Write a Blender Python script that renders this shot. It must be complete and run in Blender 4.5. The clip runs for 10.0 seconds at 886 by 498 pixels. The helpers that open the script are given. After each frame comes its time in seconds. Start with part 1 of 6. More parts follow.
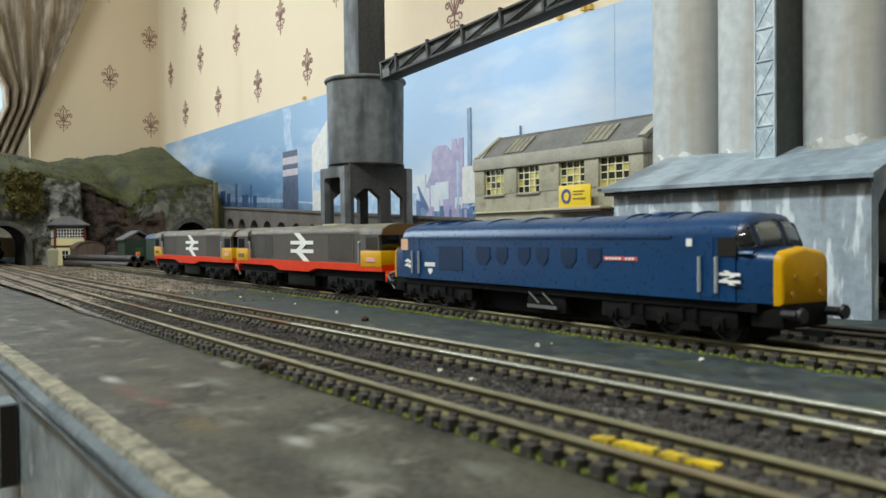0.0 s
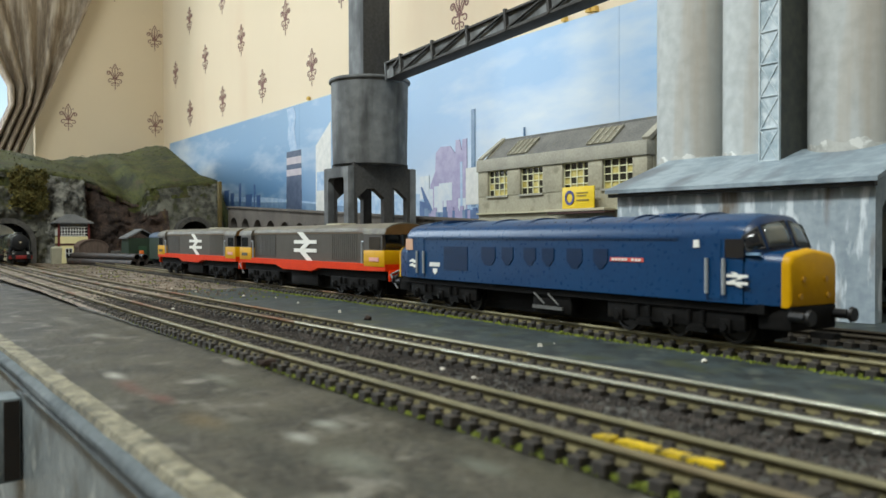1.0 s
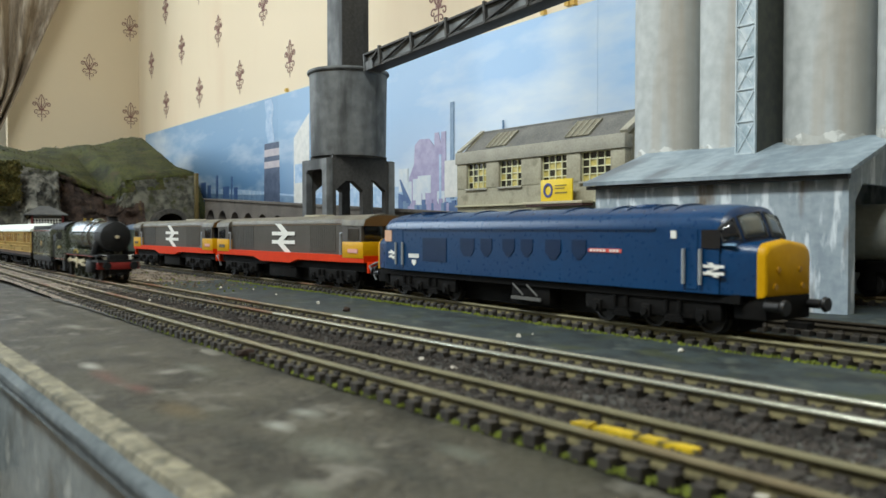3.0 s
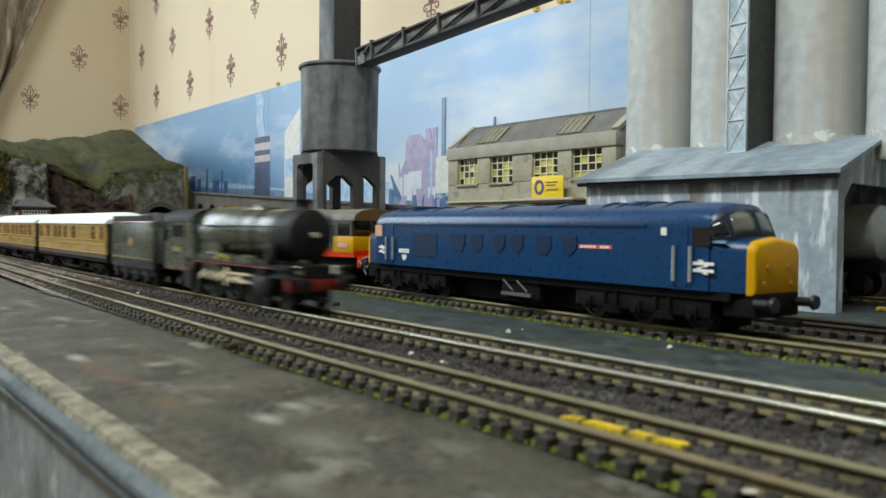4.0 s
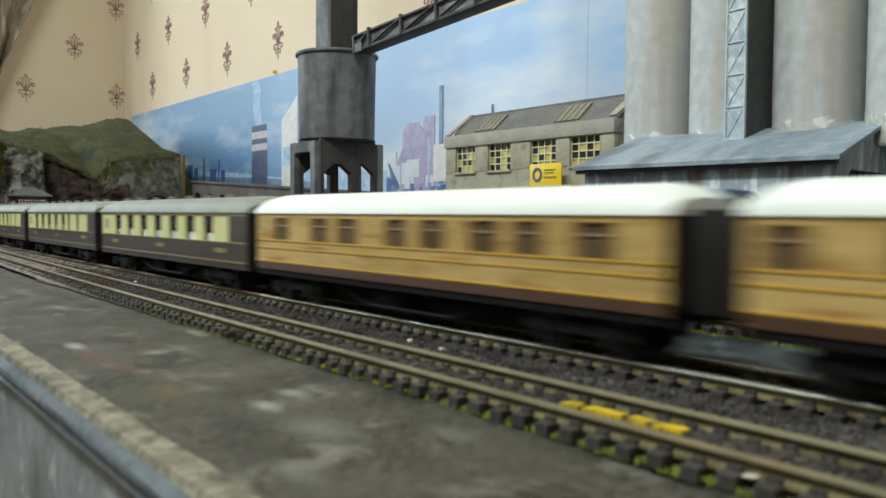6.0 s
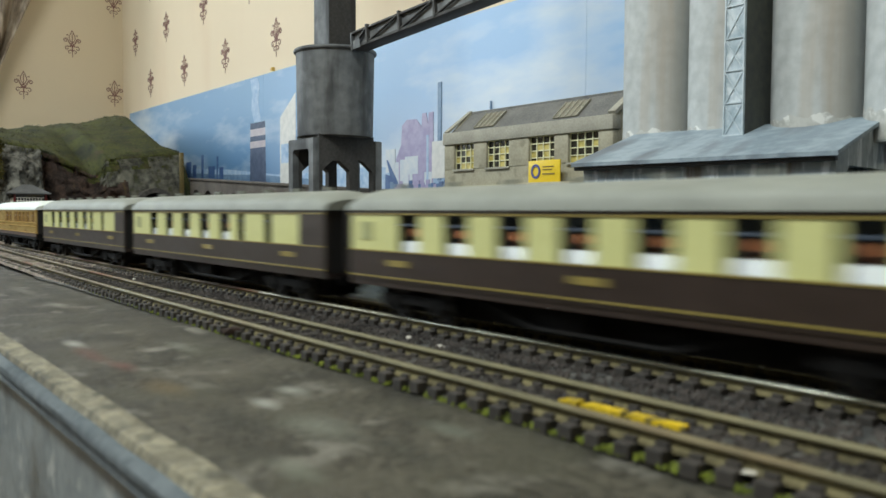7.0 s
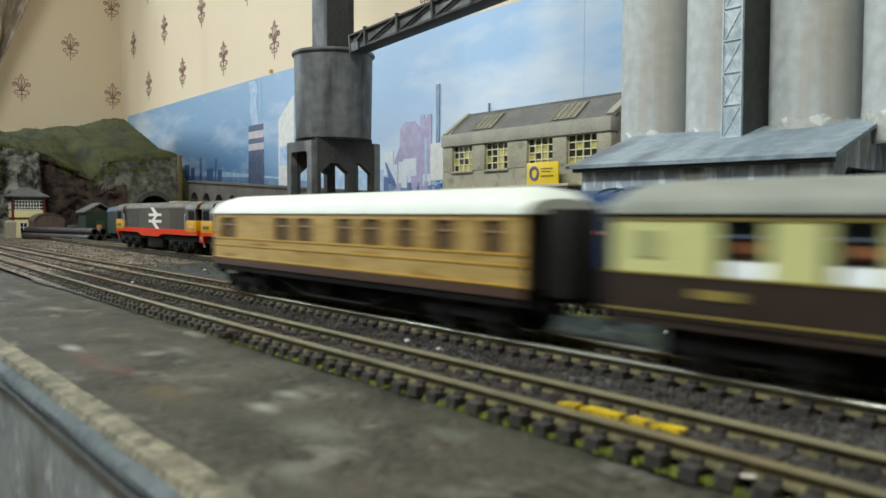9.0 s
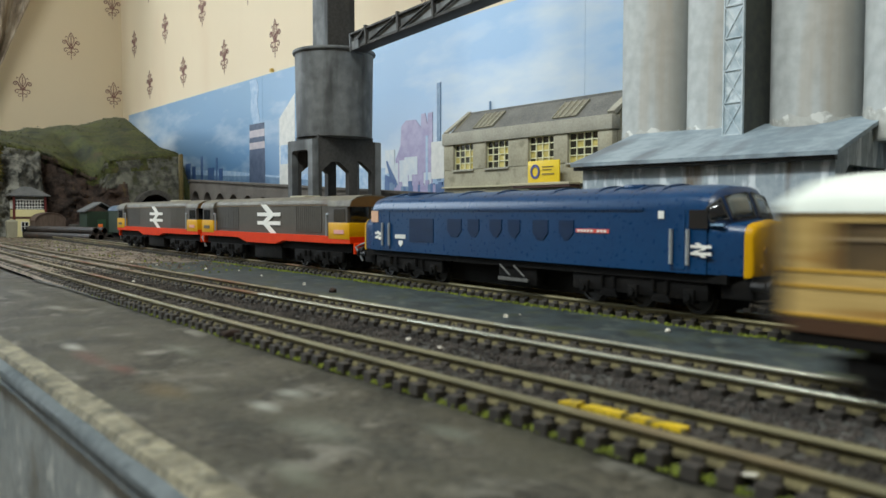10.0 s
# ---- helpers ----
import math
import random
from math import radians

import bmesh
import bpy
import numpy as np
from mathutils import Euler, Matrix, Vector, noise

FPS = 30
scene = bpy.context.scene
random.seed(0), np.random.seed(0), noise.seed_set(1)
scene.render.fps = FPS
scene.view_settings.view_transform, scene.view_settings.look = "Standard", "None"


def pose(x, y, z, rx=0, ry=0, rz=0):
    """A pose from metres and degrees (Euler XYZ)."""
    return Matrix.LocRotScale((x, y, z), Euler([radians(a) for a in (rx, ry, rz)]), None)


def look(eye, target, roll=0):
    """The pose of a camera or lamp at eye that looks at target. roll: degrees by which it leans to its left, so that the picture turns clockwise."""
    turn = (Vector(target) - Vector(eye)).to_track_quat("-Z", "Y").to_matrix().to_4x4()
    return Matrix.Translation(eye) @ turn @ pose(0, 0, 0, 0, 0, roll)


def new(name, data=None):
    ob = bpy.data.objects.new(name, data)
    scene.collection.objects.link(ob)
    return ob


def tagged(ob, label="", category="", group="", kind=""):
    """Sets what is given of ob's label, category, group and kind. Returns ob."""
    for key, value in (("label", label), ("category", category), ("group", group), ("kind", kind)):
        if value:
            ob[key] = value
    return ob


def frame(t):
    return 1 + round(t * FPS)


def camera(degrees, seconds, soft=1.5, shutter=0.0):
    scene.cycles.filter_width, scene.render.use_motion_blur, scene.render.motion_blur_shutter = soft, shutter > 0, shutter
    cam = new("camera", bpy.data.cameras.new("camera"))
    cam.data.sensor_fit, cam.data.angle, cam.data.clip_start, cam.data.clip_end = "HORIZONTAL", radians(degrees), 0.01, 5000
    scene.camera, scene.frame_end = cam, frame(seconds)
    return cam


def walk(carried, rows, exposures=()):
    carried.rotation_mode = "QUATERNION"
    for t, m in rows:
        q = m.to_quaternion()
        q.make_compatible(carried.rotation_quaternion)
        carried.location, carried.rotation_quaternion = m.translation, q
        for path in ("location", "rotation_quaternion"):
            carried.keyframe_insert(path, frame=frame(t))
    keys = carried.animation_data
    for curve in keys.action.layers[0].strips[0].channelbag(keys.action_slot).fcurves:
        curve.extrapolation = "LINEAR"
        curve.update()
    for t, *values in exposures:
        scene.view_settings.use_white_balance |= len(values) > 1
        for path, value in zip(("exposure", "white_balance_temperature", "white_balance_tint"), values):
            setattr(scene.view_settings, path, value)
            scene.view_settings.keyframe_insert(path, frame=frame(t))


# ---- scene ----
# Model railway in a room: true model sizes, z = 0 is the top of the layout board.

# ---- camera ----
WALK = [
    (0, 0.00148, -0.00043, 0.04319, 53.690, -0.966, 0.611),
    (0.5, 0.00139, -0.00065, 0.04275, 53.695, -0.889, 0.287),
    (1, 0.00167, -0.00078, 0.04241, 53.904, -0.859, 0.162),
    (1.5, 0.00092, -0.00051, 0.04192, 53.857, -1.202, -0.553),
    (2, 0.00092, 0.00007, 0.04168, 52.571, -1.142, 0.029),
    (2.5, 0.00163, -0.00103, 0.04151, 52.605, -1.240, 0.227),
    (4, 0.00109, -0.00078, 0.04072, 51.679, -1.586, -0.548),
    (4.5, 0.00070, -0.00046, 0.04051, 51.732, -1.778, -0.407),
    (5, 0.00086, -0.00051, 0.04083, 51.791, -2.214, -0.166),
    (5.5, 0.00055, -0.00056, 0.04024, 51.621, -2.280, -0.344),
    (7, 0.00028, -0.00039, 0.04019, 51.422, -2.621, -0.294),
    (7.5, 0.00018, -0.00010, 0.04058, 51.595, -2.490, 0.007),
    (8, 0.00001, -0.00079, 0.04027, 51.583, -2.593, -0.385),
    (8.5, 0.00010, -0.00033, 0.04022, 51.580, -2.537, -0.231),
    (9, 0.00011, -0.00013, 0.04050, 51.322, -2.491, -0.159),
    (9.5, 0.00013, 0.00007, 0.04057, 51.467, -2.606, -0.050),
    (10, 0.0, 0.0, 0.04050, 51.400, -2.600, -0.050),
]
cam = camera(58.0, 10.0, soft=1.5, shutter=0.8)
cam.data.dof.use_dof = True
cam.data.dof.focus_distance, cam.data.dof.aperture_fstop = 0.75, 29.0
walk(cam, [(t, pose(x, y, z, 90 + p, r, w)) for t, x, y, z, w, p, r in WALK], exposures=[(0, 0.92), (2.5, 0.90), (5, 0.81), (8.5, 0.75), (10, 0.76)])

# ---- light ----
world = bpy.data.worlds.new("daylight")
scene.world = world
world.use_nodes = True
sky = world.node_tree.nodes.new("ShaderNodeTexSky")
sky.sky_type, sky.sun_disc = "NISHITA", False
sky.sun_elevation, sky.sun_rotation = radians(35), radians(200)
world.node_tree.links.new(sky.outputs[0], world.node_tree.nodes["Background"].inputs[0])
world.node_tree.nodes["Background"].inputs[1].default_value = 0.12


def area_lamp(name, m, sx, sy, power, colour):
    d = bpy.data.lights.new(name, "AREA")
    d.shape, d.size, d.size_y, d.energy, d.color = "RECTANGLE", sx, sy, power, colour
    ob = new(name, d)
    ob.matrix_world = m
    return ob


# The room's ceiling batten and the daylight of the window behind the curtain.
area_lamp("ceiling_lamp", look((-0.28, -0.56, 1.325), (-0.33, -0.34, 0)), 1.1, 0.12, 20.0, (0.945, 1.0, 0.975))
area_lamp("window_daylight", look((-2.24, -0.55, 0.80), (-0.5, 0.0, 0.2)), 0.9, 0.9, 9.5, (0.84, 0.95, 1.0))


# ---- materials ----
def rgb(h):
    v = [int(h[i:i + 2], 16) / 255 for i in (0, 2, 4)]
    return tuple(((x + 0.055) / 1.055) ** 2.4 if x > 0.04045 else x / 12.92 for x in v) + (1.0,)


def mat(name, c1, c2=None, rough=0.6, metal=0.0, fine=400.0, large=30.0, amt=0.6, bump=0.15, stretch=(1, 1, 1), c3=None, cut=(0.5, 0.7), vary=0.0, spec=0.5, dist=0.0006, big_stretch=None, c4=None, cut4=(0.6, 0.75)):
    """Base colour c1 towards c2 by noise at two scales, with patches of c3, and fine relief."""
    m = bpy.data.materials.new(name)
    m.use_nodes = True
    nt = m.node_tree
    N, L = nt.nodes, nt.links
    b = N["Principled BSDF"]
    tc = N.new("ShaderNodeTexCoord")

    def mapped(s):
        mp = N.new("ShaderNodeMapping")
        mp.inputs["Scale"].default_value = s
        L.new(tc.outputs["Object"], mp.inputs["Vector"])
        return mp

    def noise_tex(scale, s, detail=4.0):
        n = N.new("ShaderNodeTexNoise")
        n.inputs["Scale"].default_value, n.inputs["Detail"].default_value = scale, detail
        L.new(mapped(s).outputs[0], n.inputs["Vector"])
        return n

    nf, nl = noise_tex(fine, stretch), noise_tex(large, big_stretch or stretch)
    add = N.new("ShaderNodeMath")
    add.operation = "ADD"
    L.new(nf.outputs[0], add.inputs[0]), L.new(nl.outputs[0], add.inputs[1])
    ramp = N.new("ShaderNodeMapRange")
    ramp.inputs["From Min"].default_value, ramp.inputs["From Max"].default_value = 1.0 - 0.28, 1.0 + 0.28
    ramp.inputs["To Min"].default_value, ramp.inputs["To Max"].default_value = 0.5 - amt / 2, 0.5 + amt / 2
    L.new(add.outputs[0], ramp.inputs["Value"])
    mix = N.new("ShaderNodeMix")
    mix.data_type = "RGBA"
    mix.inputs[6].default_value, mix.inputs[7].default_value = rgb(c1), rgb(c2 or c1)
    L.new(ramp.outputs[0], mix.inputs[0])
    out = mix.outputs[2]
    if c3:
        n3 = noise_tex(large * 1.7, big_stretch or stretch, 6.0)
        r3 = N.new("ShaderNodeMapRange")
        r3.inputs["From Min"].default_value, r3.inputs["From Max"].default_value = cut
        L.new(n3.outputs[0], r3.inputs["Value"])
        m3 = N.new("ShaderNodeMix")
        m3.data_type = "RGBA"
        L.new(r3.outputs[0], m3.inputs[0]), L.new(out, m3.inputs[6])
        m3.inputs[7].default_value = rgb(c3)
        out = m3.outputs[2]
    if c4:
        n4 = noise_tex(large * 0.8, big_stretch or stretch, 5.0)
        off4 = n4.inputs["Vector"].links[0].from_node
        off4.inputs["Location"].default_value = (3.7, 1.9, 5.3)
        r4 = N.new("ShaderNodeMapRange")
        r4.inputs["From Min"].default_value, r4.inputs["From Max"].default_value = cut4
        L.new(n4.outputs[0], r4.inputs["Value"])
        m4 = N.new("ShaderNodeMix")
        m4.data_type = "RGBA"
        L.new(r4.outputs[0], m4.inputs[0]), L.new(out, m4.inputs[6])
        m4.inputs[7].default_value = rgb(c4)
        out = m4.outputs[2]
    if vary:
        oi = N.new("ShaderNodeObjectInfo")
        hsv = N.new("ShaderNodeHueSaturation")
        rv = N.new("ShaderNodeMapRange")
        rv.inputs["To Min"].default_value, rv.inputs["To Max"].default_value = 1 - vary, 1 + vary
        L.new(oi.outputs["Random"], rv.inputs["Value"]), L.new(rv.outputs[0], hsv.inputs["Value"])
        L.new(out, hsv.inputs["Color"])
        out = hsv.outputs[0]
    L.new(out, b.inputs["Base Color"])
    rr = N.new("ShaderNodeMapRange")
    rr.inputs["To Min"].default_value, rr.inputs["To Max"].default_value = max(0.02, rough - 0.1), min(1, rough + 0.1)
    L.new(nf.outputs[0], rr.inputs["Value"]), L.new(rr.outputs[0], b.inputs["Roughness"])
    b.inputs["Metallic"].default_value = metal
    b.inputs["Specular IOR Level"].default_value = spec
    if bump:
        bp = N.new("ShaderNodeBump")
        bp.inputs["Strength"].default_value, bp.inputs["Distance"].default_value = bump, dist
        L.new(nf.outputs[0], bp.inputs["Height"]), L.new(bp.outputs[0], b.inputs["Normal"])
    return m


def glass(name, tint="ffffff"):
    m = bpy.data.materials.new(name)
    m.use_nodes = True
    b = m.node_tree.nodes["Principled BSDF"]
    b.inputs["Base Color"].default_value = rgb(tint)
    b.inputs["Transmission Weight"].default_value, b.inputs["Roughness"].default_value, b.inputs["IOR"].default_value = 1.0, 0.03, 1.1
    return m


WALLPAPER = mat("cream_wallpaper", "e0d0b4", "eadabf", 0.75, fine=900, large=3, amt=0.8, bump=0.1, c3="dcc5a8", cut=(0.55, 0.8), big_stretch=(1, 1, 0.25))
MOTIF = mat("motif_print", "78504a", "94706a", 0.7, fine=500, large=160, amt=1.4, bump=0.05, c3="b79c8a", cut=(0.58, 0.70))
PLASTER = mat("white_plaster", "d9d6cc", "e4e1d8", 0.85, fine=80, large=4, amt=0.8)
CARPET = mat("brown_carpet", "4a3d33", "5c4c40", 0.95, fine=500, large=10, bump=0.5)
BOARD = mat("painted_board_ground", "25241d", "47443a", 0.6, fine=420, large=55, amt=2.2, bump=0.5, c3="75736a", cut=(0.56, 0.74), dist=0.001, c4="3b3a2f", cut4=(0.50, 0.70), big_stretch=(0.8, 1, 1))


def blots(m, rows):
    """Scuffs and stains of their own shape: (x, y, half length, half width, colour, strength)."""
    N, L = m.node_tree.nodes, m.node_tree.links
    b = N["Principled BSDF"]
    out = b.inputs["Base Color"].links[0].from_socket
    tc = N.new("ShaderNodeTexCoord")
    nz = N.new("ShaderNodeTexNoise")
    nz.inputs["Scale"].default_value, nz.inputs["Detail"].default_value = 110.0, 6.0
    L.new(tc.outputs["Object"], nz.inputs["Vector"])
    for x, y, rx, ry, colour, k in rows:
        mp = N.new("ShaderNodeMapping")
        mp.inputs["Scale"].default_value = (1 / rx, 1 / ry, 0)
        mp.inputs["Location"].default_value = (-x / rx, -y / ry, 0)
        ln = N.new("ShaderNodeVectorMath")
        ln.operation = "LENGTH"
        ad = N.new("ShaderNodeMath")
        ad.operation = "ADD"
        rg = N.new("ShaderNodeMapRange")
        rg.inputs["From Min"].default_value, rg.inputs["From Max"].default_value = 1.75, 0.55
        rg.inputs["To Max"].default_value = k
        mx = N.new("ShaderNodeMix")
        mx.data_type = "RGBA"
        mx.inputs[7].default_value = rgb(colour)
        L.new(tc.outputs["Object"], mp.inputs[0]), L.new(mp.outputs[0], ln.inputs[0])
        L.new(ln.outputs["Value"], ad.inputs[0]), L.new(nz.outputs[0], ad.inputs[1])
        L.new(ad.outputs[0], rg.inputs["Value"]), L.new(rg.outputs[0], mx.inputs[0]), L.new(out, mx.inputs[6])
        out = mx.outputs[2]
    L.new(out, b.inputs["Base Color"])


blots(BOARD, [
    (-0.2557, 0.0621, 0.01, 0.0026, "a8a9a0", 0.6),
    (-0.1598, 0.084, 0.006, 0.0030, "8b8e85", 0.7),
    (-0.154, 0.0744, 0.0065, 0.0026, "989b93", 0.6),
    (-0.232, 0.0606, 0.016, 0.0032, "5a3a33", 0.7),
    (-0.2111, 0.0627, 0.008, 0.0030, "6a3d36", 0.55),
    (-0.1814, 0.0632, 0.012, 0.0045, "56482a", 0.7),
    (-0.305, 0.0899, 0.02, 0.0022, "2b2b26", 0.6),
    (-0.1433, 0.0639, 0.014, 0.005, "24261f", 0.7),
    (-0.3667, 0.0826, 0.012, 0.0032, "85857c", 0.7),
    (-0.2308, 0.0855, 0.014, 0.003, "6a6d63", 0.6),
    (-0.1303, 0.0738, 0.012, 0.006, "6c7065", 0.6),
    (-0.1095, 0.0772, 0.012, 0.004, "2a2d27", 0.6),
    (-0.1116, 0.0912, 0.008, 0.003, "5f645a", 0.6),
    (-0.1097, 0.0581, 0.008, 0.003, "666a5e", 0.6),
    (-0.4411, 0.0839, 0.03, 0.003, "6f6e64", 0.6),
])
GRIT = mat("dark_ballast", "282929", "5a5a55", 0.9, fine=900, large=120, amt=1.3, bump=0.9, dist=0.0012, c3="73706a", cut=(0.56, 0.70))
TAR = mat("dark_tarmac", "171f21", "313c3e", 0.7, fine=700, large=70, amt=1.9, bump=0.5, c3="4a5049", cut=(0.54, 0.7), c4="333a24", cut4=(0.56, 0.68))
YARD = mat("brown_grey_yard_ground", "564b3f", "827565", 0.85, fine=420, large=45, amt=1.9, bump=0.6, dist=0.0012, c3="4a4a2a", cut=(0.56, 0.68), c4="332d28", cut4=(0.54, 0.68))
RUST = mat("olive_rail_web", "4c4733", "716a4c", 0.85, fine=600, large=80, amt=1.2, bump=0.2, spec=0.2)
RIM = mat("beige_filler_rim", "646050", "88836e", 0.75, fine=420, large=90, amt=1.6, bump=0.8, c3="4c4a3e", cut=(0.5, 0.66), dist=0.0012)
FASCIA = mat("grey_painted_fascia", "687276", "848d90", 0.42, fine=260, large=45, amt=1.5, bump=0.4, c3="a0a6a5", cut=(0.60, 0.68), c4="565a58", cut4=(0.55, 0.7))
WOODEDGE = mat("brown_wood_edge", "6a5648", "86705f", 0.7, fine=300, large=30, amt=1.0, stretch=(0.2, 1, 1))
RAIL = mat("worn_steel_rail", "5e5a45", "7f795c", 0.55, 0.1, spec=0.25, fine=700, large=40, amt=1.0, bump=0.1, stretch=(0.2, 1, 1), c3="6a5138", cut=(0.56, 0.75))
# BRIGHT and SEMI put the rails' highlight into the head colour, in two steps.
BRIGHT = mat("rail_head_highlight", "a5a796", "c6c9bc", 0.24, 0.75, fine=500, large=30, amt=0.9, bump=0.05, stretch=(0.1, 1, 1))
SEMI = mat("rail_head_half_highlight", "86826d", "a09c86", 0.38, 0.45, fine=500, large=30, amt=1.0, bump=0.05, stretch=(0.1, 1, 1))
DULL = mat("dull_brown_rail_head", "5d5443", "7d745c", 0.65, 0.05, spec=0.15, fine=600, large=50, amt=1.2, bump=0.1, stretch=(0.2, 1, 1), c3="6a4a34", cut=(0.54, 0.7))
# Dark rail colour with the shade behind the standing diesels put into it.
RAIL_SHADED = mat("shaded_dark_rail", "2b2721", "3d382f", 0.8, fine=600, large=50, amt=1.1, bump=0.1, spec=0.1)
SLEEPER = mat("dark_plastic_sleeper", "25231f", "3f3a34", 0.8, fine=700, large=80, amt=1.0, bump=0.3, vary=0.25)
GREENSC = mat("green_scatter", "4a5418", "7f8b2a", 0.95, fine=900, large=200, amt=1.2, bump=0.8, dist=0.001)
YELLOWP = mat("yellow_paint", "b0960e", "d4b41c", 0.6, fine=500, large=120, amt=1.5, c3="6a5f2c", cut=(0.54, 0.64))
BLACK = mat("black_underframe", "0c0c0c", "181716", 0.85, spec=0.12, fine=500, large=80, amt=1.0, bump=0.2, c3="2a2622", cut=(0.62, 0.8))
WHEEL = mat("wheel_steel", "151413", "292724", 0.6, 0.2, fine=500, large=80)
MOULD = mat("blue_grey_moulding", "4a5155", "666d70", 0.9, spec=0.1, fine=300, large=40, amt=1.0, bump=0.2, c3="74797a", cut=(0.6, 0.75))
STONEG = mat("white_stone_and_glint", "b9b5a8", "d6d2c6", 0.8, fine=800, large=100)


# ---- mesh tools ----
def box(bm, x0, x1, y0, y1, z0, z1, bevel=0.0):
    vs = [bm.verts.new((x, y, z)) for x in (x0, x1) for y in (y0, y1) for z in (z0, z1)]
    fs = [bm.faces.new([vs[i] for i in q]) for q in ((0, 1, 3, 2), (4, 6, 7, 5), (0, 4, 5, 1), (2, 3, 7, 6), (0, 2, 6, 4), (1, 5, 7, 3))]
    if bevel:
        bmesh.ops.bevel(bm, geom=list({e for f in fs for e in f.edges}), offset=bevel, segments=2, profile=0.5, affect="EDGES")
    return bm


def loft(bm, rings, cap=True, closed=True):
    rs = [[bm.verts.new(p) for p in r] for r in rings]
    n = len(rs[0])
    for a, b in zip(rs, rs[1:]):
        for i in range(n if closed else n - 1):
            bm.faces.new((a[i], a[(i + 1) % n], b[(i + 1) % n], b[i]))
    if cap:
        bm.faces.new(rs[0][::-1]), bm.faces.new(rs[-1])
    return bm


def prism(bm, prof, axis, lo, hi):
    """A closed profile in the other two axes, drawn from lo to hi along axis."""
    put = {"x": lambda a, b, c: (c, a, b), "y": lambda a, b, c: (a, c, b), "z": lambda a, b, c: (a, b, c)}[axis]
    return loft(bm, [[put(a, b, c) for a, b in prof] for c in (lo, hi)])


def cyl(bm, p0, p1, r0, r1=None, n=16, cap=True):
    p0, p1 = Vector(p0), Vector(p1)
    q = (p1 - p0).to_track_quat("Z", "Y")
    ring = lambda p, r: [p + q @ Vector((r * math.cos(2 * math.pi * i / n), r * math.sin(2 * math.pi * i / n), 0)) for i in range(n)]
    return loft(bm, [ring(p0, r0), ring(p1, r0 if r1 is None else r1)], cap)


def turned(bm, prof, n=24, axis="z", at=(0, 0, 0)):
    """A turned form from (radius, height) pairs."""
    rings = []
    for r, h in prof:
        ring = []
        for i in range(n):
            a, b = r * math.cos(2 * math.pi * i / n), r * math.sin(2 * math.pi * i / n)
            v = {"z": (a, b, h), "y": (a, h, b), "x": (h, a, b)}[axis]
            ring.append(Vector(v) + Vector(at))
        rings.append(ring)
    return loft(bm, rings)


def finish(name, bm, material, smooth=30):
    bmesh.ops.recalc_face_normals(bm, faces=bm.faces)
    me = bpy.data.meshes.new(name)
    bm.to_mesh(me)
    bm.free()
    me.materials.append(material)
    if smooth:
        me.polygons.foreach_set("use_smooth", [True] * len(me.polygons))
        me.set_sharp_from_angle(angle=radians(smooth))
    return me


def part(name, bm, material, parent, label="", m=None, smooth=30):
    """Links a bmesh (or a ready mesh) as one object under a thing or a part."""
    ob = new(name, bm if isinstance(bm, bpy.types.Mesh) else finish(name, bm, material, smooth))
    ob.parent = parent
    if m is not None:
        ob.matrix_basis = m
    return tagged(ob, label)


def thing(name, label, category, m=None, group="", kind=""):
    ob = new(name)
    ob.empty_display_size = 0.01
    if m is not None:
        ob.matrix_basis = m
    return tagged(ob, label, category, group, kind)


def single(name, bm, material, label, category, m=None, group="", kind="", smooth=30):
    ob = part(name, bm, material, None, "", m, smooth)
    return tagged(ob, label, category, group, kind)


B = bmesh.new


def bx(*a, bevel=0.0):
    return box(B(), *a, bevel=bevel)


def cy(*a, **k):
    return cyl(B(), *a, **k)


def bars(bm, x0, z0, w, h, rows, y, depth=0.0003):
    """Plain bars where writing cannot be read."""
    for i in range(rows):
        box(bm, x0, x0 + w * (1 - 0.25 * (i % 2)), y - depth, y, z0 + h * (rows - 1 - i) / rows + 0.15 * h / rows, z0 + h * (rows - i) / rows - 0.15 * h / rows)
    return bm


# ---- room ----
WX, WY = -2.307, 0.700
RX, RY, FZ, CZ = 2.4, -2.6, -1.0, 1.4
floor = single("floor", bx(WX - 0.1, RX + 0.1, RY - 0.1, WY + 0.1, FZ - 0.05, FZ), CARPET, "brown carpet floor of the room", "floor", kind="structure")
single("ceiling", bx(WX - 0.1, RX + 0.1, RY - 0.1, WY + 0.1, CZ, CZ + 0.05), PLASTER, "white plastered ceiling of the room", "ceiling", kind="structure")
wall_back = single("wall_back", bx(WX - 0.1, RX + 0.1, WY, WY + 0.1, FZ, CZ), WALLPAPER, "cream wallpaper wall with fleur-de-lis motifs behind the railway", "wall", kind="structure")
wall_left = thing("wall_left", "cream wallpaper wall with fleur-de-lis motifs and a window", "wall", kind="structure")
W0, W1, WZ0, WZ1 = -1.05, 0.37, 0.05, 1.2
for a in ((WX - 0.1, WX, W1, WY, FZ, CZ), (WX - 0.1, WX, RY, W0, FZ, CZ), (WX - 0.1, WX, W0, W1, FZ, WZ0), (WX - 0.1, WX, W0, W1, WZ1, CZ)):
    part("wall_piece", bx(*a), WALLPAPER, wall_left)
single("wall_right", bx(RX, RX + 0.1, RY, WY, FZ, CZ), WALLPAPER, "plain cream wallpaper wall closing the room", "wall", kind="structure")
single("wall_front", bx(WX - 0.1, RX + 0.1, RY - 0.1, RY, FZ, CZ), WALLPAPER, "plain cream wallpaper wall closing the room", "wall", kind="structure")
window_1 = thing("window_1", "white framed window behind a drawn-back curtain", "window", kind="structure")
